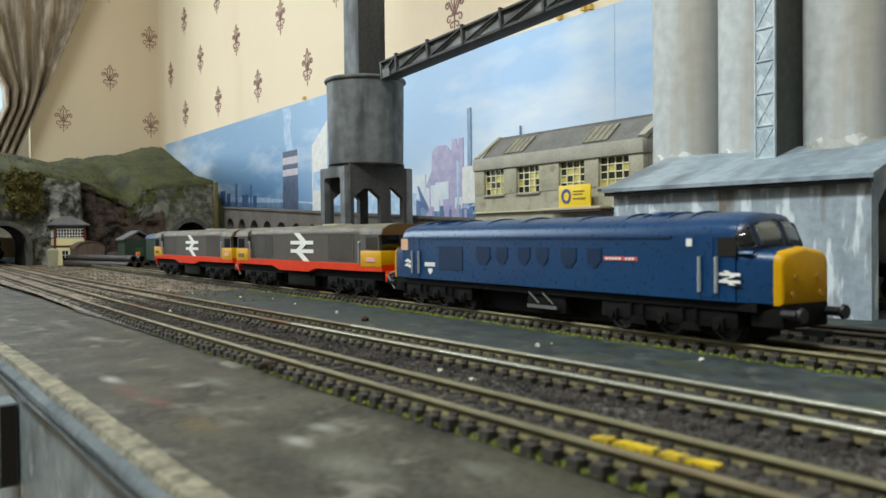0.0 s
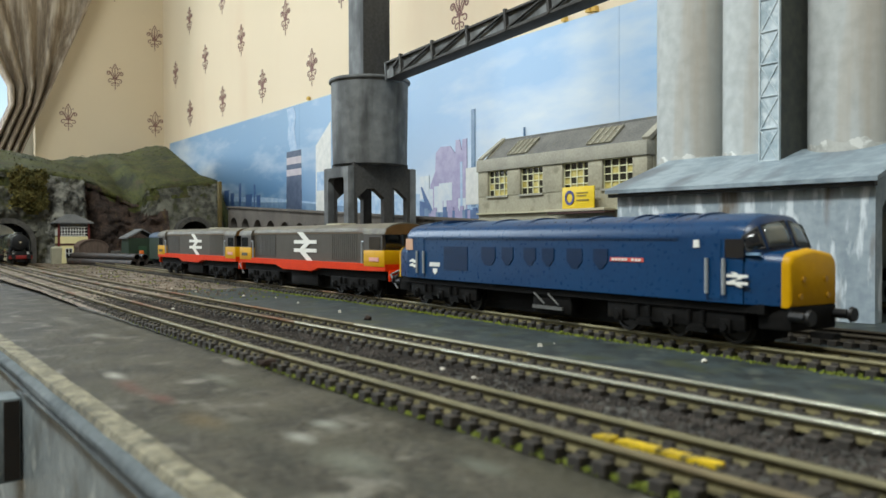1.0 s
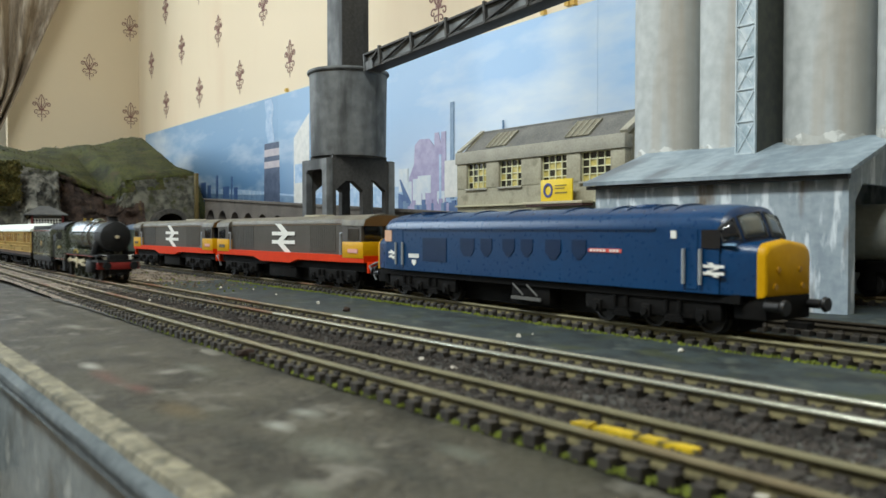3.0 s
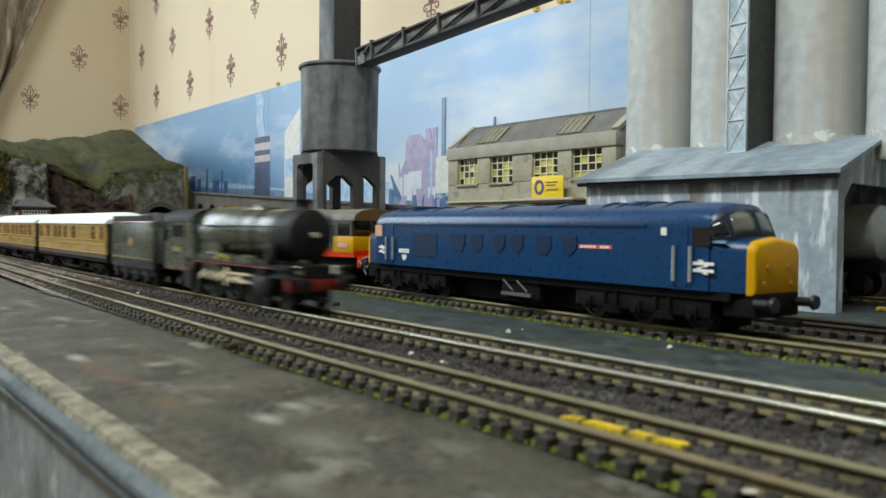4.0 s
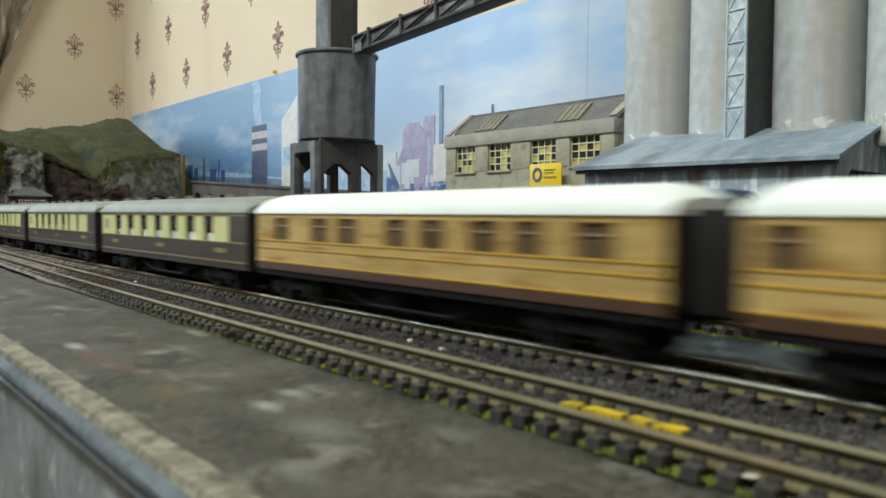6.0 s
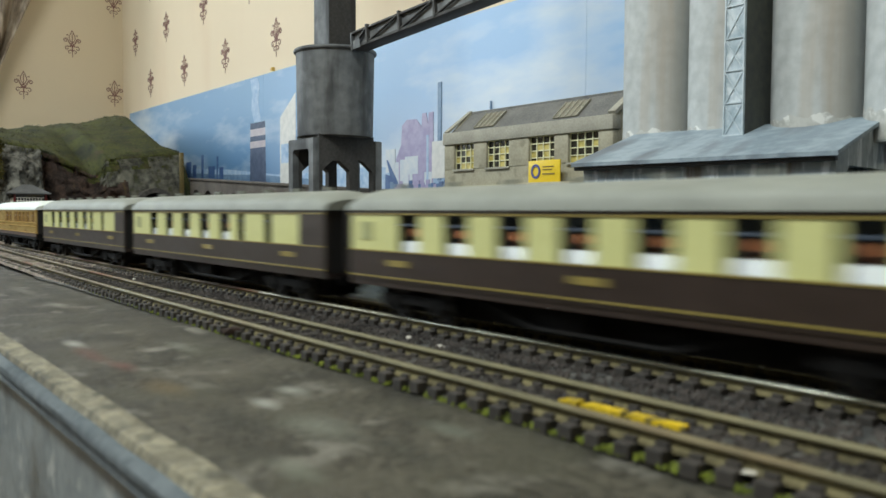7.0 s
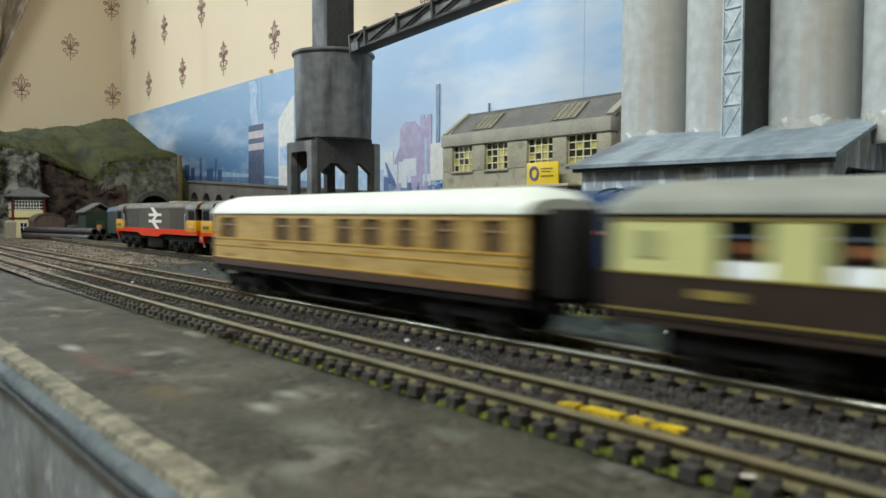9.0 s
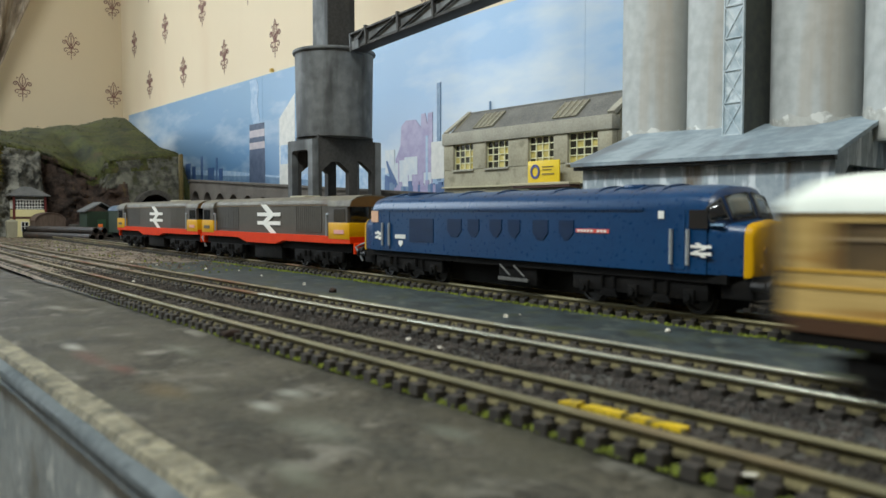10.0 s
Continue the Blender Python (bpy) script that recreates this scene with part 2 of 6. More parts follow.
WHITEP = mat("white_gloss_paint", "d8d8d2", "e6e6e0", 0.35, fine=200, large=20)
for a in ((W0, W0 + 0.05, WZ0, WZ1), (W1 - 0.05, W1, WZ0, WZ1), (W0 + 0.05, W1 - 0.05, WZ0, WZ0 + 0.05), (W0 + 0.05, W1 - 0.05, WZ1 - 0.05, WZ1), (-0.4, -0.35, WZ0 + 0.05, WZ1 - 0.05)):
    part("window_frame", bx(WX - 0.08, WX - 0.03, *a), WHITEP, window_1)
pane = part("pane", bx(WX - 0.057, WX - 0.053, W0 + 0.05, W1 - 0.05, WZ0 + 0.05, WZ1 - 0.05), glass("window_glass"), window_1)
pane.visible_shadow = False


def fleur():
    """Scrolled fleur-de-lis print, drawn in thin strokes."""
    bm = B()
    k = 0.0122
    def stroke(pts, w0, w1=None):
        w1 = w0 if w1 is None else w1
        n = len(pts) - 1
        for i in range(n):
            (x0, z0), (x1, z1) = pts[i], pts[i + 1]
            l = math.hypot(x1 - x0, z1 - z0) or 1.0
            nx, nz = -(z1 - z0) / l, (x1 - x0) / l
            a, b = 0.68 * (w0 + (w1 - w0) * i / n), 0.68 * (w0 + (w1 - w0) * (i + 1) / n)
            prism(bm, [(k * (x0 + nx * a), k * (z0 + nz * a)), (k * (x1 + nx * b), k * (z1 + nz * b)), (k * (x1 - nx * b), k * (z1 - nz * b)), (k * (x0 - nx * a), k * (z0 - nz * a))], "y", -0.0006, 0.0)
    def spiral(cx, cz, r0, r1, a0, a1, n=14):
        return [(cx + (r0 + (r1 - r0) * i / n) * math.cos(a0 + (a1 - a0) * i / n), cz + (r0 + (r1 - r0) * i / n) * math.sin(a0 + (a1 - a0) * i / n)) for i in range(n + 1)]
    stroke([(0.0, 0.1), (0.0, 1.4), (0.0, 2.3)], 0.16, 0.10)
    for s in (1, -1):
        m = lambda pts: [(s * x, z) for x, z in pts]
        stroke(m([(0.05, 0.0), (0.35, 0.6), (0.62, 1.2), (0.55, 1.8), (0.28, 2.35), (0.0, 2.95)]), 0.10, 0.13)
        stroke(m([(0.10, -0.25), (0.55, 0.15), (0.85, 0.75)] + spiral(1.35, 0.75, 0.50, 0.14, math.pi, -1.6 * math.pi)), 0.19, 0.10)
        stroke(m([(0.10, -0.45), (0.60, -0.55)] + spiral(1.05, -0.95, 0.52, 0.14, 2.2, -3.6)), 0.15, 0.08)
        stroke(m([(0.08, -1.3)] + spiral(0.50, -1.75, 0.42, 0.12, 1.8, -3.0, 9)), 0.13, 0.08)
        stroke(m([(0.75, 1.85), (1.05, 2.05), (1.15, 1.75)]), 0.12, 0.06)
    stroke([(-0.55, -0.28), (0.55, -0.28)], 0.13)
    stroke([(0.0, -0.2), (0.0, -1.5), (0.0, -2.5)], 0.19, 0.08)
    stroke([(0.0, -2.4), (0.0, -2.95)], 0.16, 0.05)
    return finish("fleur_motif", bm, MOTIF, 0)


FLEUR = fleur()
for j in range(0, 6):
    z = 0.363 + 0.121 * j
    for i in range(0, 8):
        x = -2.196 + 0.2325 * i + (0.116 if j % 2 == 0 else 0.0)
        if x > WX + 0.02 and x < -0.4:
            part("fleur_motif", FLEUR, None, wall_back, m=pose(x, WY - 0.0002, z + 0.004))
    for i in range(0, 2):
        y = 0.687 - 0.237 * i - (0.1175 if j % 2 else 0)
        if y > 0.32:
            part("fleur_motif", FLEUR, None, wall_left, m=pose(WX, min(y, 0.677), z, 0, 0, 90))

# Curtain drawn back before the window.
CURT = mat("brown_striped_curtain", "6e6154", "a89985", 0.6, fine=300, large=40, amt=0.9, bump=0.3, stretch=(1, 1, 0.15), c3="b9ad9c", cut=(0.53, 0.66))
bm = B()
rows = []
for k in range(0, 25):
    z = 1.25 - k * 0.046
    u = k / 24
    right = 0.500 - (0.677 - z) * 0.405
    left = right - 0.075 - 0.26 * max(0.0, min(1.0, (z - 0.40) / 0.28))
    ring = []
    for i in range(0, 60):
        v = i / 59
        ring.append((WX + 0.055 + 0.017 * math.sin(v * 27 + 0.8 * math.sin(u * 5)) * (0.6 + 0.4 * u), left + (right - left) * v, z))
    rows.append(ring)
loft(bm, rows, cap=False, closed=False)
cur = single("curtain", bm, CURT, "dark brown striped curtain drawn back beside the window", "curtain", smooth=60)
cur.modifiers.new("cloth_thickness", "SOLIDIFY").thickness = 0.002
single("curtain_rail", cy((WX + 0.055, -1.2, 1.27), (WX + 0.055, 0.66, 1.27), 0.012), WHITEP, "white curtain rail above the window", "curtain rail")

# Lamp housing on the ceiling.
lampt = thing("ceiling_light", "white ceiling batten light over the railway", "ceiling light", pose(-0.28, -0.56, 1.33))
part("housing", bx(-0.62, 0.62, -0.07, 0.07, 0.0, 0.07, bevel=0.01), WHITEP, lampt)

# ---- layout board ----
EDGE = 0.042
board = thing("layout_board", "long grey-painted layout board with a worn front edge", "baseboard", kind="structure")
part("board_top", bx(WX, 2.1, EDGE + 0.012, WY, -0.03, -0.002), BOARD, board)
part("board_wing", bx(WX, -1.46, -0.32, EDGE + 0.0119, -0.03, -0.002), BOARD, board)


def ground_z(x, y):
    return 0.0005 * noise.noise((x * 60, y * 60, 0)) + 0.0005 * noise.noise((x * 14, y * 14, 3))


def sheet(name, x0, x1, y0, y1, step, material, lift, parent, rough=1.0):
    """A gently uneven skin of ground."""
    bm = B()
    nx, ny = max(2, int((x1 - x0) / step)), max(2, int((y1 - y0) / step))
    g = [[bm.verts.new((x0 + (x1 - x0) * i / nx, y0 + (y1 - y0) * j / ny, lift + rough * ground_z(x0 + (x1 - x0) * i / nx, y0 + (y1 - y0) * j / ny))) for j in range(ny + 1)] for i in range(nx + 1)]
    for i in range(nx):
        for j in range(ny):
            bm.faces.new((g[i][j], g[i + 1][j], g[i + 1][j + 1], g[i][j + 1]))
    return part(name, bm, material, parent, smooth=60)


sheet("ground_skin", -0.9, 0.35, EDGE + 0.0046, 0.106, 0.003, BOARD, 0.0, board)
sheet("ground_skin", WX, -0.9, EDGE + 0.010, 0.45, 0.02, BOARD, -0.0005, board)


# ---- tracks ----
def smooth_line(pts):
    """y over x through the points, eased."""
    xs = np.linspace(pts[0][0], pts[-1][0], 1200)
    ys = np.interp(xs, [p[0] for p in pts], [p[1] for p in pts])
    k = np.hanning(141)
    k /= k.sum()
    pad = np.concatenate([2 * ys[0] - ys[70:0:-1], ys, 2 * ys[-1] - ys[-2:-72:-1]])
    ys = np.convolve(pad, k, "valid")
    return lambda x: float(np.interp(x, xs, ys))


near_y = smooth_line([(-1.5, 0.150), (-0.9, 0.133), (-0.7, 0.1265), (-0.5, 0.1205), (-0.38, 0.1172), (-0.25, 0.1153), (-0.1, 0.1150), (2.0, 0.1152)])
mid_y = smooth_line([(-2.3, 0.235), (-1.5, 0.193), (-1.25, 0.178), (-1.0, 0.170), (-0.75, 0.1655), (-0.5, 0.1622), (-0.3, 0.1628), (-0.1, 0.1637), (2.0, 0.1637)])
far_y = smooth_line([(-1.4, 0.300), (-1.1, 0.284), (-0.85, 0.275), (-0.6, 0.2695), (-0.4, 0.2655), (-0.25, 0.2565), (-0.1, 0.247), (0.3, 0.235), (2.0, 0.235)])
GAUGE, RAILTOP = 0.0163, 0.0055


def heading(f, x):
    return math.atan2(f(x + 0.004) - f(x - 0.004), 0.008)


def rail_mesh(f, x0, x1, off, step, head):
    bm = B()
    rings = []
    prof = ((0.0004, 0.0043), (0.0009, 0.0045), (0.0010, 0.0049), (0.0008, 0.0053), (0.0004, RAILTOP - 0.00004), (0.0, RAILTOP), (-0.0004, RAILTOP - 0.00004), (-0.0008, 0.0053), (-0.0010, 0.0049), (-0.0009, 0.0045), (-0.0004, 0.0043)) if head else ((-0.0013, 0.0024), (0.0013, 0.0024), (0.0011, 0.0029), (0.0004, 0.0033), (0.0004, 0.0044), (-0.0004, 0.0044), (-0.0004, 0.0033), (-0.0011, 0.0029))
    n = max(2, int((x1 - x0) / step))
    for i in range(n + 1):
        x = x0 + (x1 - x0) * i / n
        a = heading(f, x)
        c, s = math.cos(a), math.sin(a)
        rings.append([(x - (off + p) * s, f(x) + (off + p) * c, z) for p, z in prof])
    return loft(bm, rings)


def sleeper_mesh():
    bm = B()
    box(bm, -0.00165, 0.00165, -0.0121, 0.0121, 0.0002, 0.0029, bevel=0.0003)
    for s in (-1, 1):
        for d in (-1, 1):
            y = s * GAUGE / 2 + d * 0.0013
            box(bm, -0.0011, 0.0011, y - 0.0006, y + 0.0006, 0.0029, 0.0036)
    return finish("sleeper", bm, SLEEPER, 0)


SLEEPER_MESH = sleeper_mesh()


def track(name, f, x0, x1, near0, near1, label, rail_material, pitch=0.0063):
    t = thing(name, label, "railway track", group="tracks of the layout")
    for s in (-1, 1):
        web = part("rail", rail_mesh(f, x0, x1, s * GAUGE / 2, 0.02, False), RAIL_SHADED if rail_material is RAIL_SHADED else RUST, t)
        # Heads change from dull to bright along x to paint the highlight on the right.
        if rail_material is BRIGHT:
            head_splits, heads = (x0, -0.31 + 0.012 * s, -0.20 + 0.012 * s, x1), (DULL, SEMI, BRIGHT)
        else:
            head_splits, heads = (x0, -0.37 + 0.012 * s, x1), (RAIL_SHADED if rail_material is RAIL_SHADED else DULL, rail_material)
        for k, head in enumerate(heads):
            part("rail_head", rail_mesh(f, head_splits[k], head_splits[k + 1], s * GAUGE / 2, 0.02, True), head, web, smooth=70)
    rest = B()
    n = int((x1 - x0) / pitch)
    for i in range(n):
        x = x0 + pitch * (i + 0.5)
        jig = 0.0004 * math.sin(i * 12.9898)
        m = pose(x + jig, f(x), 0.0006 * math.sin(i * 3.7) * 0.4, 0, 0, math.degrees(heading(f, x)) + 1.5 * math.sin(i * 7.1))
        if near0 < x < near1:
            part("sleeper", SLEEPER_MESH, None, t, m=m)
        else:
            k = [m @ Vector(v) for v in ((-0.0016, -0.0121, 0.0029), (0.0016, -0.0121, 0.0029), (0.0016, 0.0121, 0.0029), (-0.0016, 0.0121, 0.0029))]
            lo = [v - Vector((0, 0, 0.0025)) for v in k]
            loft(rest, [lo, k])
    if rest.verts:
        tagged(part("far_sleepers", rest, SLEEPER, t), kind="stuff")
    else:
        rest.free()
    return t


track("railway_track", near_y, -1.44, 1.8, -0.95, 0.08, "weathered model track with dark sleepers and green scatter beside it", RAIL)
track("railway_track", mid_y, -1.70, 1.9, -0.95, 0.08, "main running track with dark sleepers and rails coloured brighter as a highlight", BRIGHT)
track("railway_track", far_y, -1.40, 1.6, -0.95, 0.12, "siding track with brown rails, dark sleepers and green scatter", RAIL)
line4_y = smooth_line([(-1.4, 0.345), (-0.8, 0.325), (-0.3, 0.31), (0.3, 0.30), (1.2, 0.30)])
# Rails here take the dark colour in place of the diesels' shade.
track("railway_track", line4_y, -1.40, 1.0, -0.30, -0.02, "siding track in front of the concrete shed, rails coloured dark as in shade", RAIL_SHADED)

# Ground between the tracks.
for x0, x1, ground in ((-1.45, -0.52, YARD), (-0.52, 0.5, GRIT)):
    sheet("ballast", x0, x1, 0.1045 if ground is GRIT else 0.1125, 0.150, 0.005, ground, 0.0008, board, 1.0)
    sheet("ballast", x0, x1, 0.1495, 0.178, 0.005, ground, 0.0010, board, 0.8)
sheet("tarmac", -0.64, 0.6, 0.1775, WY - 0.02, 0.012, TAR, 0.0006, board, 1.0)
sheet("yard_ground", -1.50, -0.635, 0.1775, WY - 0.02, 0.010, YARD, 0.0008, board, 1.6)
sheet("ground_skin", 0.5, 2.1, EDGE + 0.010, 0.19, 0.02, BOARD, 0.0, board)


def grit(name, f, off0, off1, x0, x1, count, size, material, lift=0.0015, seed=1, parent=None, label=""):
    """Loose grains strewn beside a track."""
    r = random.Random(seed)
    vs, fs = [], []
    for _ in range(count):
        x = x0 + (x1 - x0) * r.random()
        y = f(x) + off0 + (off1 - off0) * r.random()
        s = size * (0.5 + r.random())
        z = lift + s * 0.3
        k = len(vs)
        a = r.random() * 6.28
        h = 0.1 + 0.35 * r.random()
        for j, (w, dz) in enumerate(((1.0, -0.6), (0.62, h))):
            for i in range(4):
                q = w * (0.65 + 0.45 * r.random())
                vs.append((x + s * q * math.cos(a + 1.57 * i + 0.4 * j), y + s * q * math.sin(a + 1.57 * i + 0.4 * j), z + s * (dz + 0.25 * (r.random() - 0.5))))
        fs += [(k + i, k + (i + 1) % 4, k + 4 + (i + 1) % 4, k + 4 + i) for i in range(4)] + [(k + 4, k + 5, k + 6, k + 7)]
    me = bpy.data.meshes.new(name)
    me.from_pydata(vs, [], fs)
    me.materials.append(material)
    ob = new(name, me)
    ob.parent = parent
    return tagged(ob, label, kind="stuff")


GRITB = mat("brown_grit", "252220", "544e49", 0.9, fine=300, large=90, amt=1.4, bump=0.2)
grit("ballast_grains", near_y, -0.006, 0.034, -0.58, 0.05, 12000, 0.00065, GRITB, 0.0014, 11, board, "brown ballast grains between the tracks")
grit("ballast_grains", mid_y, -0.015, 0.013, -0.58, 0.05, 7500, 0.00065, GRITB, 0.0012, 12, board, "brown ballast grains between the tracks")
flat = lambda x: 0.0
grit("dusty_grains", near_y, -0.008, 0.070, -1.35, -0.48, 7000, 0.0007, YARD, 0.0014, 51, board, "dusty tan ballast grains towards the tunnel")
for f in (near_y, mid_y):
    # Dust and ballast bury the sleepers towards the tunnel.
    bm = B()
    n = 180
    g = [[bm.verts.new((-1.36 + 0.95 * i / n, f(-1.36 + 0.95 * i / n) - 0.0132 + 0.0264 * j / 16, (0.0032 if 1 < j < 15 else 0.0027 if 0 < j < 16 else 0.0004) - 0.0012 * max(0, i - 150) / 30 + 0.0007 * noise.noise((i * 1.7, j * 1.7, 3.0)))) for j in range(17)] for i in range(n + 1)]
    for i in range(n):
        for j in range(16):
            bm.faces.new((g[i][j], g[i + 1][j], g[i + 1][j + 1], g[i][j + 1]))
    part("track_infill", bm, YARD, board, smooth=60)
    bm = B()
    n = 174
    g = [[bm.verts.new((-0.52 + 0.87 * i / n, f(-0.52 + 0.87 * i / n) - 0.0098 + 0.0196 * j / 10, (0.0025 if 1 < j < 9 else 0.0020 if 0 < j < 10 else 0.0004) + 0.0006 * noise.noise((i * 1.9, j * 1.7, 0.0)))) for j in range(11)] for i in range(n + 1)]
    for i in range(n):
        for j in range(10):
            bm.faces.new((g[i][j], g[i + 1][j], g[i + 1][j + 1], g[i][j + 1]))
    part("track_infill", bm, GRIT, board, smooth=60)
grit("ballast_grains", near_y, -0.0066, 0.0066, -0.58, 0.05, 5500, 0.0006, GRITB, 0.0028, 31, board, "brown ballast grains between the rails")
grit("ballast_grains", mid_y, -0.0066, 0.0066, -0.58, 0.05, 3600, 0.00055, GRITB, 0.0028, 32, board, "brown ballast grains between the rails")
grit("green_tufts", near_y, -0.0119, -0.0090, -0.45, 0.05, 2600, 0.0006, GREENSC, 0.0007, 13, board, "yellow-green scatter along the track")
grit("green_tufts", far_y, -0.0148, -0.0104, -0.62, 0.05, 1500, 0.0008, GREENSC, 0.0008, 14, board, "yellow-green scatter along the siding")
grit("yard_grains", flat, 0.19, 0.30, -1.42, -0.55, 2600, 0.0008, YARD, 0.0010, 41, board, "brown yard grit and tufts")
grit("green_tufts", flat, 0.19, 0.27, -1.3, -0.5, 220, 0.0009, GREENSC, 0.0010, 42, board, "sparse green tufts in the yard")
grit("brown_tufts", mid_y, -0.016, -0.010, -0.9, -0.1, 500, 0.0009, GRITB, 0.0012, 16, board, "brown scatter along the running line")
grit("white_chips", flat, 0.13, 0.23, -0.75, -0.05, 14, 0.0010, STONEG, 0.0016, 17, board, "small white chips on the ballast")


# Worn front edge of the board.
def edge_strip(name, prof, x0, x1, step, wob, material):
    bm = B()
    n = int((x1 - x0) / step)
    rings = []
    for i in range(n + 1):
        x = x0 + (x1 - x0) * i / n
        rings.append([(x, y + wob * noise.noise((x * 45, k * 3.1, 0.5)), z + 0.7 * wob * noise.noise((x * 60, k * 2.3, 7.5))) for k, (y, z) in enumerate(prof)])
    loft(bm, rings)
    return part(name, bm, material, board, smooth=50)


edge_strip("front_rim", [(EDGE + 0.0075, -0.0013), (EDGE + 0.0066, 0.0004), (EDGE + 0.0040, 0.0005), (EDGE + 0.0012, 0.0003), (EDGE + 0.0008, -0.0013)], -1.45, 0.4, 0.002, 0.0003, RIM)
edge_strip("front_moulding", [(EDGE + 0.016, -0.0014), (EDGE - 0.0002, -0.0014), (EDGE - 0.0016, -0.0024), (EDGE - 0.0017, -0.0040), (EDGE - 0.0011, -0.0046), (EDGE - 0.0015, -0.0062), (EDGE + 0.016, -0.0062)], -1.45, 0.5, 0.02, 0.0003, MOULD)
edge_strip("wood_lip", [(EDGE + 0.016, -0.0063), (EDGE - 0.0010, -0.0063), (EDGE - 0.0006, -0.0072), (EDGE + 0.016, -0.0072)], -1.45, 0.5, 0.02, 0.0003, WOODEDGE)
part("fascia", bx(-1.45, 0.5, EDGE + 0.001, EDGE + 0.015, -0.085, -0.0073), FASCIA, board)
latch = thing("fascia_block", "grey wooden block on the fascia with a dark strip for its shaded groove", "wooden block", pose(-0.3065, EDGE - 0.0035, -0.024))
part("block", bx(-0.010, 0.006, -0.008, 0.0043, -0.016, 0.0125, bevel=0.001), FASCIA, latch)
# No groove is cut; the dark strip paints the shade inside it.
part("groove_strip", bx(0.0055, 0.0066, -0.0012, 0.0036, -0.0150, 0.0116), mat("groove_shade_colour", "15120f", "2a231c", 0.8), latch)
for x in (-1.2, 0.3, 1.8):
    single("board_leg", bx(x - 0.025, x + 0.025, 0.3, 0.35, FZ, -0.03), WOODEDGE, "plain wooden leg under the layout board", "table leg", group="legs of the layout")

# Yellow painted board crossing between the rails, clods and stones.
ym = thing("yellow_crossing_strip", "worn yellow painted strip lying between the rails", "track marker", pose(-0.0925, 0.1180, 0.0036, 0, 0, 1))
bm = B()
for i, (a, b) in enumerate(((-0.014, -0.0098), (-0.0088, 0.0005), (0.0010, 0.0135))):
    prism(bm, [(a, -0.0040 + 0.0004 * i), (b, -0.0036 + 0.0005 * i), (b - 0.0006, -0.0004), (a + 0.0008, -0.0010 + 0.0003 * i)], "z", -0.0006, 0.0003)
part("yellow_plate", bm, YELLOWP, ym)


def stone(x, y, z, s, material, label, seed, name="stone"):
    bm = B()
    bmesh.ops.create_icosphere(bm, subdivisions=2, radius=1.0)
    r = random.Random(seed)
    for v in bm.verts:
        k = 1 + 0.35 * noise.noise(v.co * 1.5 + Vector((seed, 0, 0)))
        v.co = Vector((v.co.x * s[0] * k, v.co.y * s[1] * k, v.co.z * s[2] * k))
    return single(name, bm, material, label, "stone", pose(x, y, z + s[2] * 0.5, 0, 0, r.random() * 360))


DARKB = mat("dark_brown_clod", "1f1712", "3c2c22", 0.9, fine=500, large=90, bump=0.5)
stone(-0.2350, 0.1030, 0.0022, (0.0040, 0.0015, 0.0013), DARKB, "dark brown clod lying beside the track", 3, "clod")
stone(-0.345, 0.205, 0.0010, (0.0020, 0.0016, 0.0014), DARKB, "dark stone lying on the tarmac", 4)
# White stones; the last, flatter one at y 0.1055 stands in for a glint.
for i, (x, y) in enumerate(((-0.1975, 0.1440), (-0.1785, 0.1415), (-0.4600, 0.1440), (-0.1600, 0.2235), (-0.345, 0.206), (-0.60, 0.205), (-0.98, 0.235), (-0.42, 0.131), (-0.0610, 0.1055))):
    stone(x, y, 0.0012 if 0.12 < y < 0.2 else 0.0026 if y < 0.12 else 0.001, (0.0011, 0.0009, 0.0007) if x < -0.1 else (0.0012, 0.0006, 0.0004), STONEG, "small white chip on the ballast, for a stone and for one painted glint", 20 + i)


# ---- diesel locomotives ----
BLUE = mat("rail_blue_paint", "052f56", "093e69", 0.30, spec=0.4, fine=500, large=30, amt=0.7, bump=0.0, c3="16466e", cut=(0.6, 0.85))
BLUEDARK = mat("grille_blue", "061f3c", "0a294a", 0.5, spec=0.2, fine=900, large=60, amt=0.8, bump=0.2, stretch=(1, 1, 4))
WARNY = mat("warning_yellow_paint", "bd8d00", "cc9c04", 0.45, spec=0.2, fine=400, large=60, amt=0.7, c3="c08c0c", cut=(0.62, 0.8))
GREY = mat("railfreight_grey", "45423b", "524e47", 0.6, spec=0.2, fine=500, large=60, amt=0.9, bump=0.06, c3="4a4640", cut=(0.6, 0.8), big_stretch=(1, 1, 0.3))
GREYD = mat("dark_grille_grey", "383631", "43403a", 0.65, fine=900, large=60, amt=0.8, bump=0.2)
ROOFG = mat("weathered_grey_roof", "57544b", "716d61", 0.6, fine=300, large=60, amt=1.1, bump=0.1, c3="54432f", cut=(0.58, 0.78))
REDP = mat("red_solebar_paint", "c42e02", "d63e08", 0.55, spec=0.12, fine=400, large=60, amt=0.8, c3="9e2c14", cut=(0.62, 0.8))
WHITED = mat("white_decal", "dcdcd6", "e8e8e2", 0.5, fine=400, large=60)
SILVER = mat("silver_grey_handrail", "8f959b", "a9afb4", 0.4, 0.3)
PINK = mat("red_nameplate", "c2453c", "d4584c", 0.5, fine=900, large=200)
DARKGLASS = mat("dark_window_glass", "14161a", "20242a", 0.08, fine=100, large=20, bump=0.0, spec=0.8)
